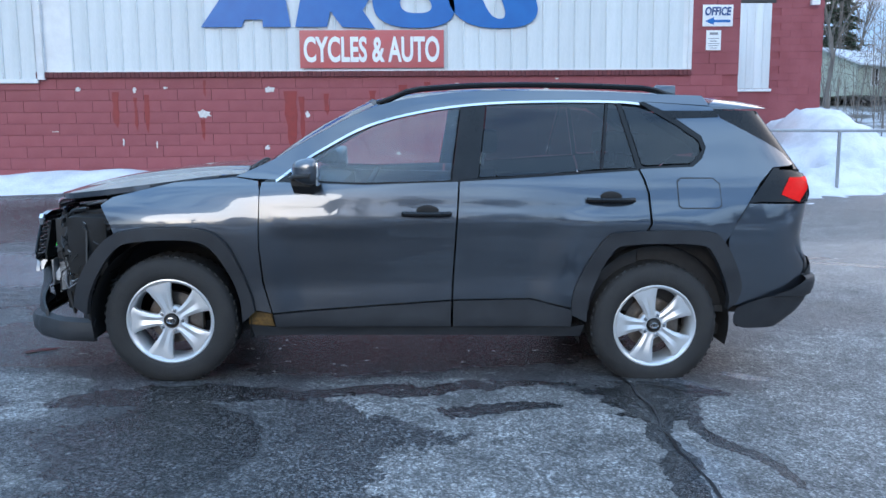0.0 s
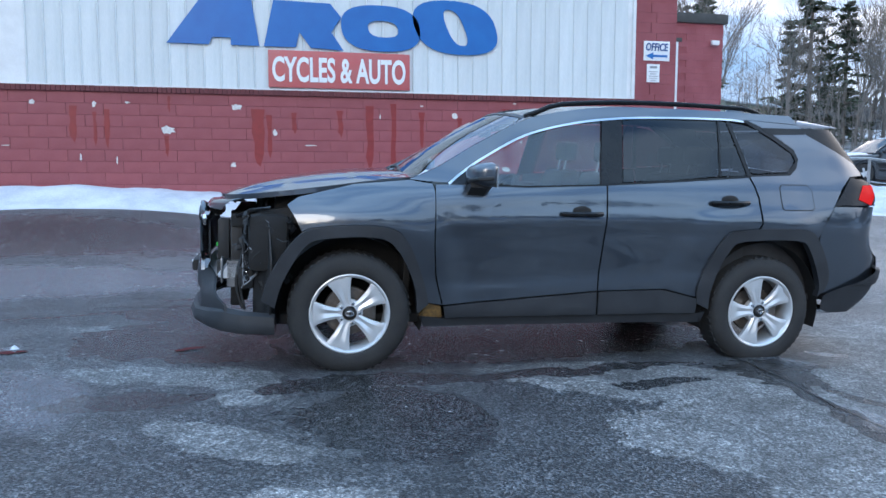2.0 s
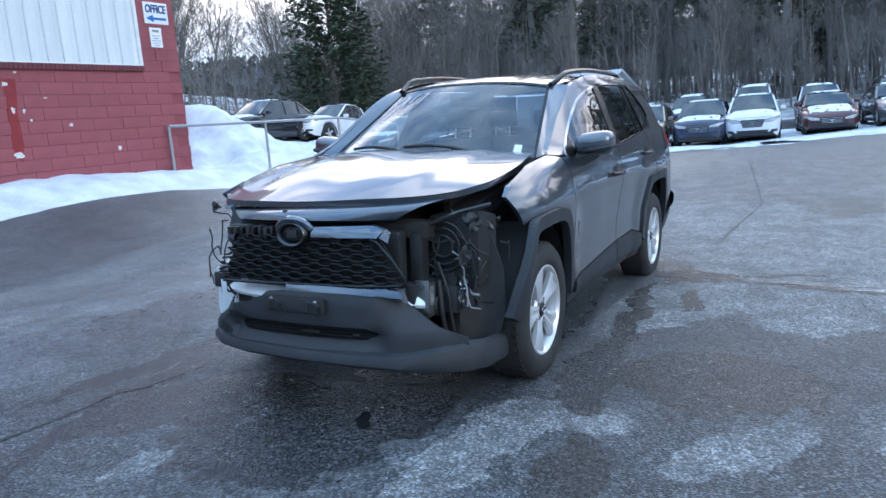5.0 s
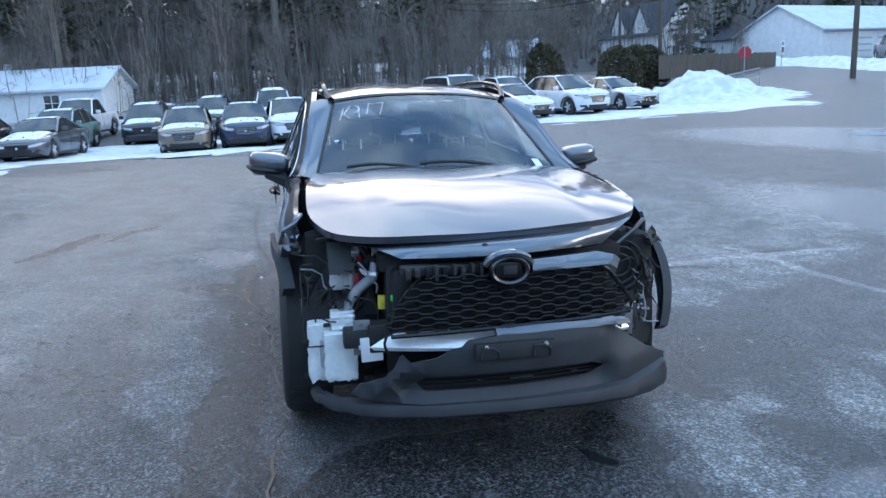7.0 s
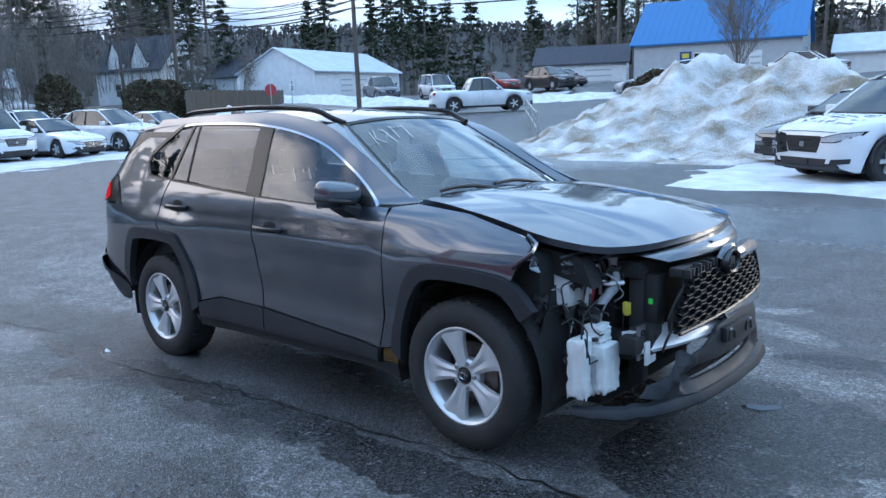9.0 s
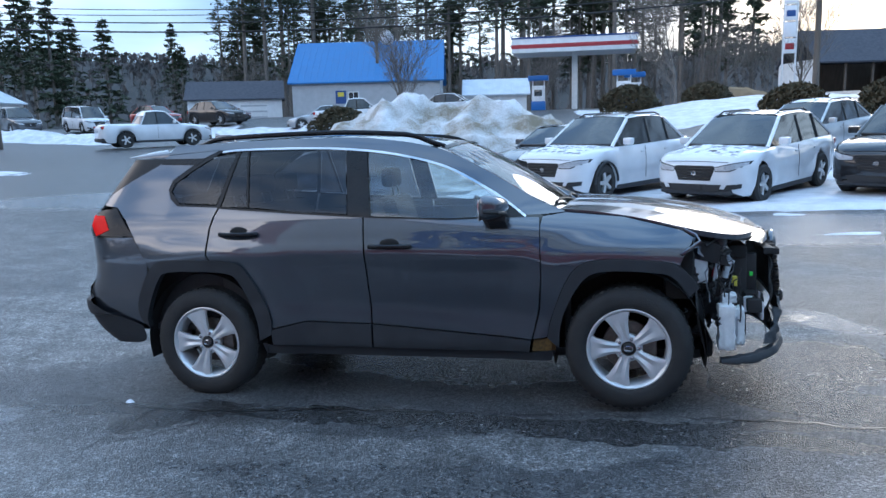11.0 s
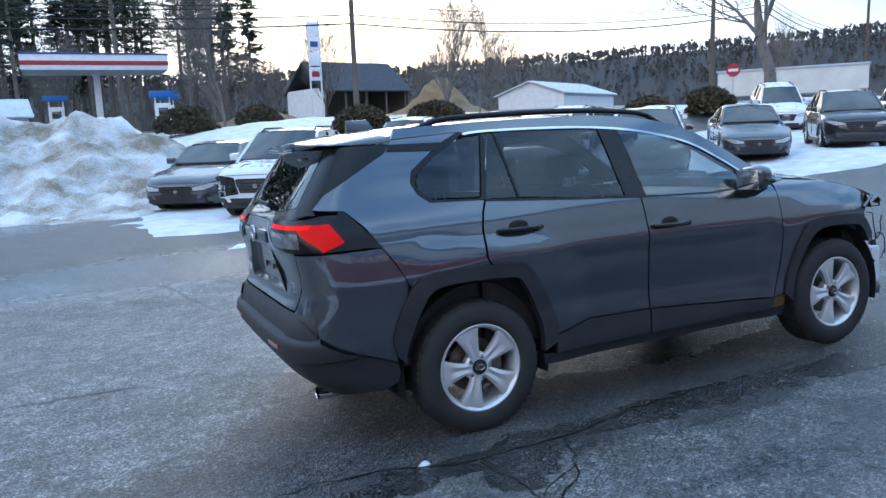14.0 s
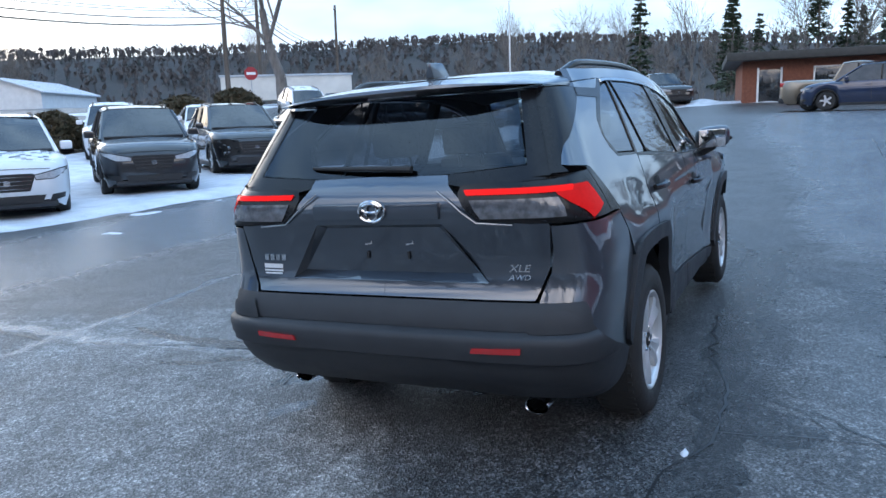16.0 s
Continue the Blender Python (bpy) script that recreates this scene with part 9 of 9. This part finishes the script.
class Soup:
    """Collects many tubes and flakes into one mesh."""
    def __init__(self):
        self.v, self.f = [], []
    def tube(self, p, q, r, s, n=4):
        d = (q - p)
        if d.length < 1e-4:
            return
        d.normalize()
        a = d.cross(Vector((.3, .5, .81)))
        if a.length < .05:
            a = d.cross(Vector((1, 0, 0)))
        a.normalize()
        b = d.cross(a)
        i = len(self.v)
        for c, w in ((p, r), (q, s)):
            for k in range(n):
                t = 2 * math.pi * k / n
                self.v.append(c + (a * math.cos(t) + b * math.sin(t)) * w)
        for k in range(n):
            j = (k + 1) % n
            self.f.append((i + k, i + j, i + n + j, i + n + k))
    def strip(self, p, q, r, s):
        d = q - p
        a = d.cross(Vector((math.sin(p.x * 37 + q.z * 11), math.cos(p.y * 41), .4)))
        if a.length < 1e-5:
            return
        a.normalize()
        i = len(self.v)
        self.v += [p - a * r, p + a * r, q + a * s, q - a * s]
        self.f.append((i, i + 1, i + 2, i + 3))
    def flake(self, c, u, w):
        i = len(self.v)
        self.v += [c - u, c + w, c + u * 1.2, c - w]
        self.f.append((i, i + 1, i + 2, i + 3))


def bare_tree(rnd, h, spread=.5, depth=5, lean=.05, low=.3, n0=6, fine=1.0, stout=1.0):
    """Trunk, limbs and twigs of a leafless tree."""
    wood, twig = Soup(), Soup()
    def grow(p, d, ln, r, lv):
        segs = 3 if lv < 2 else 2
        for k in range(segs):
            q = p + d * ln / segs
            r2 = r * (1 - .45 * (k + 1) / segs) if lv else r * (1 - .5 * (k + 1) / segs)
            if lv >= 3:
                twig.strip(p, q, r * (1 - .45 * k / segs) * 1.1, r2)
            else:
                (wood if lv < 2 else twig).tube(p, q, r * (1 - .45 * k / segs), r2, n0 if lv == 0 else 4 if lv < 2 else 3)
            p = q
            d = (d + Vector((rnd.gauss(0, .12), rnd.gauss(0, .12), rnd.gauss(.05, .08)))).normalized()
            if lv < depth and (lv > 0 or k >= (0 if low < .3 else 1)):
                for b in range(rnd.choice((2, 2, 3) if lv < 2 else (1, 2, 2) if lv < 4 else (1, 2))):
                    a = rnd.uniform(0, 2 * math.pi)
                    side = Vector((math.cos(a), math.sin(a), 0))
                    side = (side - d * side.dot(d)).normalized() if abs(d.z) < .99 else side
                    nd = (d * (1 - spread * .6) + side * spread + Vector((0, 0, .18))).normalized()
                    grow(p, nd, ln * rnd.uniform(.50, .72), max(r2 * rnd.uniform(.5, .7), .008 * fine), lv + 1)
        if lv < depth:
            grow(p, d, ln * .66, max(r2 * .9, .008 * fine), lv + 1)
    grow(Vector((0, 0, -.2)), Vector((rnd.gauss(0, lean), rnd.gauss(0, lean), 1)).normalized(), h * .42, h * .0095 * stout + .03, 0)
    return wood, twig


def pine(rnd, h, w=.22, bare=.25, flakes=900):
    wood, leaf = Soup(), Soup()
    wood.tube(Vector((0, 0, -.3)), Vector((0, 0, h * .6)), h * .013 + .05, h * .008 + .03, 6)
    wood.tube(Vector((0, 0, h * .6)), Vector((0, 0, h)), h * .008 + .03, .02, 5)
    tiers = int(h * 1.5)
    per = max(3, flakes // (tiers * 6))
    for t in range(tiers):
        u = bare + (1 - bare) * (t + rnd.uniform(-.3, .3)) / tiers
        z = h * min(u, .99)
        R = h * w * (1 - (u - bare) / (1 - bare)) ** .8 + .25
        for b in range(6):
            if rnd.random() < .22:
                continue
            a = rnd.uniform(0, 2 * math.pi)
            L = R * rnd.uniform(.55, 1.1)
            e = Vector((math.cos(a) * L, math.sin(a) * L, z - L * rnd.uniform(-.05, .3)))
            s = Vector((0, 0, z))
            wood.tube(s, e, .03, .01, 3)
            for k in range(per):
                f = rnd.uniform(.25, 1.05)
                c = s.lerp(e, f) + Vector((rnd.gauss(0, .16), rnd.gauss(0, .16), rnd.gauss(-.02, .10))) * (.5 + .12 * h * w)
                uu = Vector((rnd.uniform(-1, 1), rnd.uniform(-1, 1), rnd.uniform(-.5, .3))).normalized() * rnd.uniform(.16, .40) * (.6 + h * .03)
                ww = uu.cross(Vector((rnd.uniform(-1, 1), rnd.uniform(-1, 1), 1))).normalized() * uu.length * .42
                leaf.flake(c, uu, ww)
    return wood, leaf


def white_pine(rnd, h, bare=.4):
    """A tall ragged pine: bare lower trunk, uneven flat sprays of needles."""
    wood, leaf = Soup(), Soup()
    lx, ly = rnd.uniform(-.4, .4), rnd.uniform(-.4, .4)
    top = Vector((lx, ly, h))
    wood.tube(Vector((0, 0, -.3)), Vector((lx * .6, ly * .6, h * .6)), h * .011 + .06, h * .007 + .03, 6)
    wood.tube(Vector((lx * .6, ly * .6, h * .6)), top, h * .007 + .03, .02, 5)
    n = int(h * 3.2)
    for b in range(n):
        u = bare + (1 - bare) * (b + rnd.random()) / n
        s = Vector((lx * u, ly * u, h * u))
        a = rnd.uniform(0, 2 * math.pi)
        L = (h * .13 * (1 - ((u - bare) / (1 - bare)) ** 1.6) + .6) * rnd.uniform(.35, 1.15)
        e = s + Vector((math.cos(a) * L, math.sin(a) * L, L * rnd.uniform(-.05, .35)))
        wood.tube(s, e, .035, .01, 3)
        for k in range(int(10 + L * 9)):
            f = rnd.uniform(.30, 1.08)
            c = s.lerp(e, f) + Vector((rnd.gauss(0, .30), rnd.gauss(0, .30), rnd.gauss(.04, .12)))
            uu = Vector((math.cos(a) + rnd.uniform(-.9, .9), math.sin(a) + rnd.uniform(-.9, .9), rnd.uniform(-.2, .6))).normalized() * rnd.uniform(.16, .36)
            leaf.flake(c, uu, uu.cross(Vector((rnd.uniform(-1, 1), rnd.uniform(-1, 1), 1))).normalized() * uu.length * .36)
    for k in range(4):
        a = rnd.uniform(0, 6.28)
        z = h * rnd.uniform(.12, bare)
        wood.tube(Vector((0, 0, z)), Vector((math.cos(a) * .9, math.sin(a) * .9, z + .1)), .03, .01, 3)
    return wood, leaf


def dense_conifer(rnd, h, w):
    """A broad conifer that keeps its boughs down to the ground."""
    wood, leaf = Soup(), Soup()
    wood.tube(Vector((0, 0, -.3)), Vector((.1, .05, h)), .26, .02, 7)
    n = 230
    for b in range(n):
        u = .05 + .94 * (b + rnd.random()) / n
        a = b * 2.4 + rnd.uniform(-.4, .4)
        L = w * (1 - u) ** .75 * min(1, .55 + u * 3) * rnd.uniform(.70, 1.12) + .25
        s = Vector((0, 0, h * u))
        e = s + Vector((math.cos(a) * L, math.sin(a) * L, L * (.10 + .35 * u)))
        wood.tube(s, e, .03, .008, 3)
        for k in range(int(14 + L * 17)):
            f = rnd.uniform(.25, 1.05)
            c = s.lerp(e, f) + Vector((rnd.gauss(0, .20), rnd.gauss(0, .20), rnd.gauss(-.08 * f, .12)))
            d = Vector((math.cos(a) + rnd.uniform(-.9, .9), math.sin(a) + rnd.uniform(-.9, .9), rnd.uniform(-.4, .4))).normalized() * rnd.uniform(.14, .30)
            leaf.flake(c, d, d.cross(Vector((rnd.uniform(-1, 1), rnd.uniform(-1, 1), 1))).normalized() * d.length * .42)
    return wood, leaf


def arr(s):
    return np.array([tuple(p) for p in s.v], float).reshape(-1, 3), s.f


def tree_thing(name, ws, mats, x, y, label, cat="tree", group="", yaw=0, scale=1.0, z=None):
    t = thing(name, pose(x, y, (ground_z(x, y) if z is None else z) - .05, 0, 0, yaw) @ Matrix.Scale(scale, 4), label, cat, group)
    for nm, (v, f), m in zip(("trunk", "crown"), ws, mats):
        pydata(nm, v, f, m, t, sharp=0, smooth=(nm == "trunk"))
    return t


_r = random.Random(11)
BARE = [tuple(arr(s) for s in bare_tree(_r, h, sp, 4, .04, .3, 6, 1.7)) for h, sp in ((13, .42), (15, .36), (12, .5), (16, .34))]
FIR = [tuple(arr(s) for s in pine(_r, h, w, b, n)) for h, w, b, n in ((17, .17, .10, 3600), (20, .15, .30, 3000), (15, .22, .06, 3600), (22, .13, .45, 2600))]
CONIFER = tuple(arr(s) for s in dense_conifer(_r, 17, 4.4))

WPINE = [tuple(arr(s) for s in white_pine(_r, h, b)) for h, b in ((22, .38), (25, .45), (20, .30), (26, .5))]


def wood_stand(name, spots, kinds, mats, label):
    """A stretch of woods as one mass of trunks and crowns."""
    t = thing(name, Matrix.Identity(4), label, "woods", kind="stuff")
    for pi, nm in ((0, "trunks"), (1, "crowns")):
        V, Fc, off = [], [], 0
        for k, (x, y, z, s, a, kd) in enumerate(spots):
            v, f = kinds[kd][pi]
            c, q = math.cos(a), math.sin(a)
            w = v * s
            V.append(np.stack([w[:, 0] * c - w[:, 1] * q + x, w[:, 0] * q + w[:, 1] * c + y, w[:, 2] + z], 1))
            Fc += [tuple(i + off for i in g) for g in f]
            off += len(v)
        me = bpy.data.meshes.new(nm)
        me.from_pydata(np.concatenate(V), [], Fc)
        me.materials.append(mats[pi])
        ob = new(nm, me)
        ob.parent = t
        ob["kind"] = "stuff"


def scatter(n, x0, x1, y0, y1, kinds, seed, zf, smin=.75, smax=1.2):
    r = random.Random(seed)
    out = []
    for k in range(n):
        x, y = r.uniform(x0, x1), r.uniform(y0, y1)
        out.append((x, y, zf(x, y) - .2, r.uniform(smin, smax), r.uniform(0, 6.28), r.choice(kinds)))
    return out


def zE(x, y):
    return ground_z(x, y) + .10 + .045 * max(0, x - 44)
def zN(x, y):
    return ground_z(x, y) + .15 + .14 * max(0, y - 26)
wood_stand("bare_woods", scatter(150, 50, 96, -18, 46, (0, 1, 2, 3), 1, zE, .7, 1.15) + scatter(130, 46, 70, -18, 42, (0, 2, 3), 21, zE, .28, .55) + scatter(26, 78, 110, -44, -14, (0, 1, 2, 3), 2, zE) + scatter(26, 14, 56, 40, 80, (0, 1, 2, 3), 3, zN), BARE, (M_BARK, M_TWIG), "bare grey winter woods beyond the lot")
wood_stand("pine_woods", scatter(10, 54, 100, -18, 46, (1, 3, 0, 3), 4, zE) + scatter(12, 84, 120, -60, -20, (0, 1, 2), 5, zE) + scatter(8, 20, 52, 46, 80, (0, 2), 6, zN) + scatter(8, -22, 56, -112, -92, (1, 3, 0, 1), 7, lambda x, y: ground_z(x, y) + .5) + scatter(14, 62, 110, -110, -70, (0, 1, 2), 8, lambda x, y: ground_z(x, y) + 1), FIR, (M_BARK, M_PINE), "dark pines among the winter woods")
wood_stand("white_pines", scatter(62, -14, 62, -116, -90, (0, 1, 2, 3), 17, lambda x, y: ground_z(x, y) + .5, .8, 1.15) + scatter(34, 52, 92, -18, 42, (0, 2, 2), 18, zE, .75, 1.05) + scatter(10, 90, 130, -70, -20, (0, 1, 2), 19, zE, .8, 1.0), WPINE, (M_BARK, M_PINE), "tall ragged pines in the winter woods")
wood_stand("road_woods", scatter(26, -60, 60, -112, -84, (0, 1, 2), 9, lambda x, y: ground_z(x, y) + .5, .6, .9) + scatter(18, -130, -70, -90, 30, (0, 1, 2), 10, lambda x, y: ground_z(x, y) + 1, .7, 1.1) + scatter(10, -100, -66, -6, 20, (0, 2), 12, lambda x, y: ground_z(x, y) + 1, .9, 1.2), BARE, (M_BARK, M_TWIG), "bare trees along the far side of the road")
wood_stand("far_pines", scatter(24, -130, -62, -14, 40, (0, 1, 2, 3), 11, lambda x, y: ground_z(x, y) + 1, .5, .75), FIR, (M_BARK, M_PINE), "dark pines behind the brick building")

def thicket(name, areas, seed, zf, label):
    """Saplings and brush: slender stems with a few side twigs."""
    r = random.Random(seed)
    so = Soup()
    for n, x0, x1, y0, y1, h0, h1 in areas:
        for k in range(n):
            x, y = r.uniform(x0, x1), r.uniform(y0, y1)
            p = Vector((x, y, zf(x, y) - .2))
            h = r.uniform(h0, h1)
            lean = Vector((r.gauss(0, .08), r.gauss(0, .08), 1))
            w = r.uniform(.02, .045)
            for q in range(3):
                a, b = p + lean * h * q / 3, p + lean * h * (q + 1) / 3 + Vector((r.gauss(0, .1), r.gauss(0, .1), 0))
                so.strip(a, b, w * (1 - q * .28), w * (.72 - q * .28))
                for t in range(3):
                    c = a.lerp(b, r.random())
                    d = Vector((r.gauss(0, 1), r.gauss(0, 1), r.uniform(.3, 1.4))).normalized() * h * r.uniform(.10, .24)
                    so.strip(c, c + d, w * .45, w * .15)
                    e = c + d * .5
                    so.strip(e, e + Vector((r.gauss(0, .5), r.gauss(0, .5), .6)) * d.length * .6, w * .3, w * .1)
    v, f = arr(so)
    t = thing(name, Matrix.Identity(4), label, "brush", kind="stuff")
    pydata("stems", v, f, M_TWIG, t, sharp=0, smooth=False)["kind"] = "stuff"
thicket("roadside_brush", ((1700, 45, 80, -18, 46, 3.5, 9.5), (500, 66, 100, -46, -16, 4, 9)), 31, zE, "dense grey brush and saplings under the trees")
thicket("roadside_brush", ((700, 13, 60, 30, 70, 4, 9),), 32, zN, "dense grey brush and saplings on the slope")
thicket("roadside_brush", ((900, -60, 66, -108, -82, 4, 9), (450, -120, -66, -90, 30, 3, 8)), 33, lambda x, y: ground_z(x, y) + .5, "dense grey brush and saplings across the road")

# single trees that stand out
tree_thing("pine_tree", CONIFER, (M_BARK, M_PINE), 42.2, 30.6, "broad dense dark green conifer behind the lot", group="pines by the lot")
tree_thing("pine_tree", FIR[0], (M_BARK, M_PINE), 44, 50, "tall dark pine beside the green house", scale=.8, group="pines by the lot", z=3.0)
tree_thing("pine_tree", FIR[0], (M_BARK, M_PINE), 72, -43, "tall dark spruce behind the garage", scale=.85, group="pines by the lot", z=2)
tree_thing("pine_tree", FIR[2], (M_BARK, M_PINE), 76, -50, "tall dark spruce behind the garage", scale=.8, group="pines by the lot", z=2)
big = tuple(arr(s) for s in bare_tree(random.Random(5), 13, .62, 5, .03, .3, 8, 1.6, 2.5))
tree_thing("oak_tree", big, (M_BARK, M_TWIG), -32.5, -28, "large bare oak with heavy spreading limbs", yaw=30, scale=1.15)
small = [tuple(arr(s) for s in bare_tree(random.Random(20 + k), 7.5, .42, 5, .02, .2, 5, .8)) for k in range(3)]
for k, (x, y, s) in enumerate(((-4.4, -45, 1.15), (12.6, -41.5, 1.1), (-17.5, -40, 1.1), (-24, -48, 1.0), (5.5, -63, 1.1), (58, -34, .75), (52.5, -35.5, .6), (-13, -52, 1.1), (48, -20, .9))):
    tree_thing("bare_tree", small[k % 3], (M_BARK, M_TWIG), x, y, "small bare round-headed tree in the verge", group="verge trees", yaw=50 * k, scale=s)


def bush(x, y, w, h, seed, label, cone=False):
    r = random.Random(seed)
    t = thing("hedge_bush", pose(x, y, ground_z(x, y)), label, "bush", "evergreen bushes")
    s, tw = Soup(), Soup()
    tw.tube(Vector((0, 0, -.1)), Vector((0, 0, h * .6)), .06, .03, 5)
    n = 3600
    for k in range(n):
        a, e = r.uniform(0, 2 * math.pi), r.uniform(-.2, 1)
        rad = (1 - r.random() ** 3 * .5) * (1 + .14 * math.sin(3 * a + 4 * e) + .08 * math.sin(7 * a))
        if cone:
            zz = (e + .2) / 1.2
            c = Vector((math.cos(a) * w / 2 * rad * (1 - zz) ** .7, math.sin(a) * w / 2 * rad * (1 - zz) ** .7, h * zz))
        else:
            q = math.sqrt(max(0, 1 - max(e, 0) ** 2.4))
            c = Vector((math.cos(a) * w / 2 * rad * q, math.sin(a) * w / 2 * rad * q, h * (.22 + .78 * e) * (.95 + .1 * r.random())))
        u = Vector((r.uniform(-1, 1), r.uniform(-1, 1), r.uniform(-.2, 1))).normalized() * r.uniform(.08, .17)
        s.flake(c, u, u.cross(Vector((r.uniform(-1, 1), r.uniform(-1, 1), r.uniform(-1, 1)))).normalized() * u.length * .4)
    for nm, so, m in (("stem", tw, M_BARK), ("foliage", s, M_BUSH)):
        v, f = arr(so)
        pydata(nm, v, f, m, t, sharp=0, smooth=False)
for k, (x, y, w, h) in enumerate(((13.6, -33.5, 3.6, 2.3), (-8.3, -29.5, 3.0, 1.7), (-12.5, -30.5, 3.2, 1.5), (-17.3, -24, 2.6, 1.7), (-20.4, -24, 2.8, 2.0), (-9.2, -24.2, 2.4, 1.6), (-1.6, -40, 3.6, 1.9), (-25.5, -25.5, 2.6, 1.6), (-13.5, -23.5, 2.6, 1.7), (-6, -42, 3, 1.5))):
    bush(x, y, w * .86, h * .80, 60 + k, "clipped dark evergreen bush beside the road")
for k, (x, y, w, h) in enumerate(((41, -20.4, 2.8, 2.9), (43, -22.6, 2.8, 2.8), (45.2, -24.6, 2.8, 2.6), (44, -16.5, 2.6, 3.4))):
    bush(x, y, w, h, 80 + k, "rounded dark cedar standing before the house")

# wooded ridges on the skyline
def ridge(name, path, h0, seed, label):
    r = random.Random(seed)
    t = thing(name, Matrix.Identity(4), label, "backdrop", kind="structure")
    vs, fs = [], []
    for i, (x, y, h) in enumerate(path):
        n = Vector((x, y, 0)).normalized()
        for k in range(7):
            u = k / 6
            p = Vector((x, y, 0)) + n * (u * 70)
            vs.append((p.x, p.y, 1 + h * math.sin(u * math.pi / 2) + r.uniform(-.5, .5)))
        if i:
            for k in range(6):
                fs.append(((i - 1) * 7 + k, i * 7 + k, i * 7 + k + 1, (i - 1) * 7 + k + 1))
    pydata("hillside", vs, fs, M_FARWOOD, t, sharp=0)
    s, s2 = Soup(), Soup()
    for i in range(len(path) - 1):
        (x0, y0, ha), (x1, y1, hb) = path[i], path[i + 1]
        m = int(math.hypot(x1 - x0, y1 - y0) / .075)
        for k in range(m):
            f, u = r.random(), r.random() ** .8
            x, y, h = x0 + (x1 - x0) * f, y0 + (y1 - y0) * f, ha + (hb - ha) * f
            n = Vector((x, y, 0)).normalized()
            p = Vector((x, y, 0)) + n * u * 70
            z = 1 + h * math.sin(u * math.pi / 2)
            th = r.uniform(1.8, 3.6)
            if r.random() < .30:
                for q in range(7):
                    zz = z + th * (.15 + .85 * q / 7)
                    R = th * .22 * (1 - q / 7.2)
                    a = r.uniform(0, 3)
                    for w in range(4):
                        c = Vector((math.cos(a + w * 1.57), math.sin(a + w * 1.57), -.35)) * R * r.uniform(.6, 1.1)
                        s.flake(Vector((p.x, p.y, zz)) + c * .5, c * .6, Vector((-c.y, c.x, r.uniform(-.2, .4))) * .45)
            else:
                s2.tube(Vector((p.x, p.y, z - 1)), Vector((p.x, p.y, z + th * .8)), .16, .05, 3)
                for q in range(9):
                    a = r.uniform(0, 6.28)
                    c = Vector((p.x, p.y, z + th * r.uniform(.35, .95))) + Vector((math.cos(a), math.sin(a), 0)) * th * r.uniform(0, .22)
                    uu = Vector((r.uniform(-.8, .8), r.uniform(-.8, .8), 1)) * r.uniform(.3, .6)
                    s2.flake(c, uu, Vector((r.uniform(-1, 1), r.uniform(-1, 1), .3)).normalized() * .42)
    for nm, so, m in (("ridge_pines", s, M_FARPINE), ("ridge_trees", s2, M_FARTWIG)):
        v, f = arr(so)
        ob = pydata(nm, v, f, m, t, sharp=0, smooth=False)
        ob["kind"] = "stuff"
ridge("backdrop_hills", [(-190, 60, 14), (-185, 10, 18), (-180, -40, 23), (-170, -80, 25), (-150, -120, 24), (-110, -160, 22), (-60, -175, 19), (-10, -175, 17), (40, -170, 17), (90, -150, 19), (130, -120, 21), (160, -80, 20), (165, -30, 20), (160, 20, 20), (150, 70, 19), (110, 120, 19), (50, 150, 18), (-10, 160, 18)], 12, 40, "low wooded hills along the skyline")
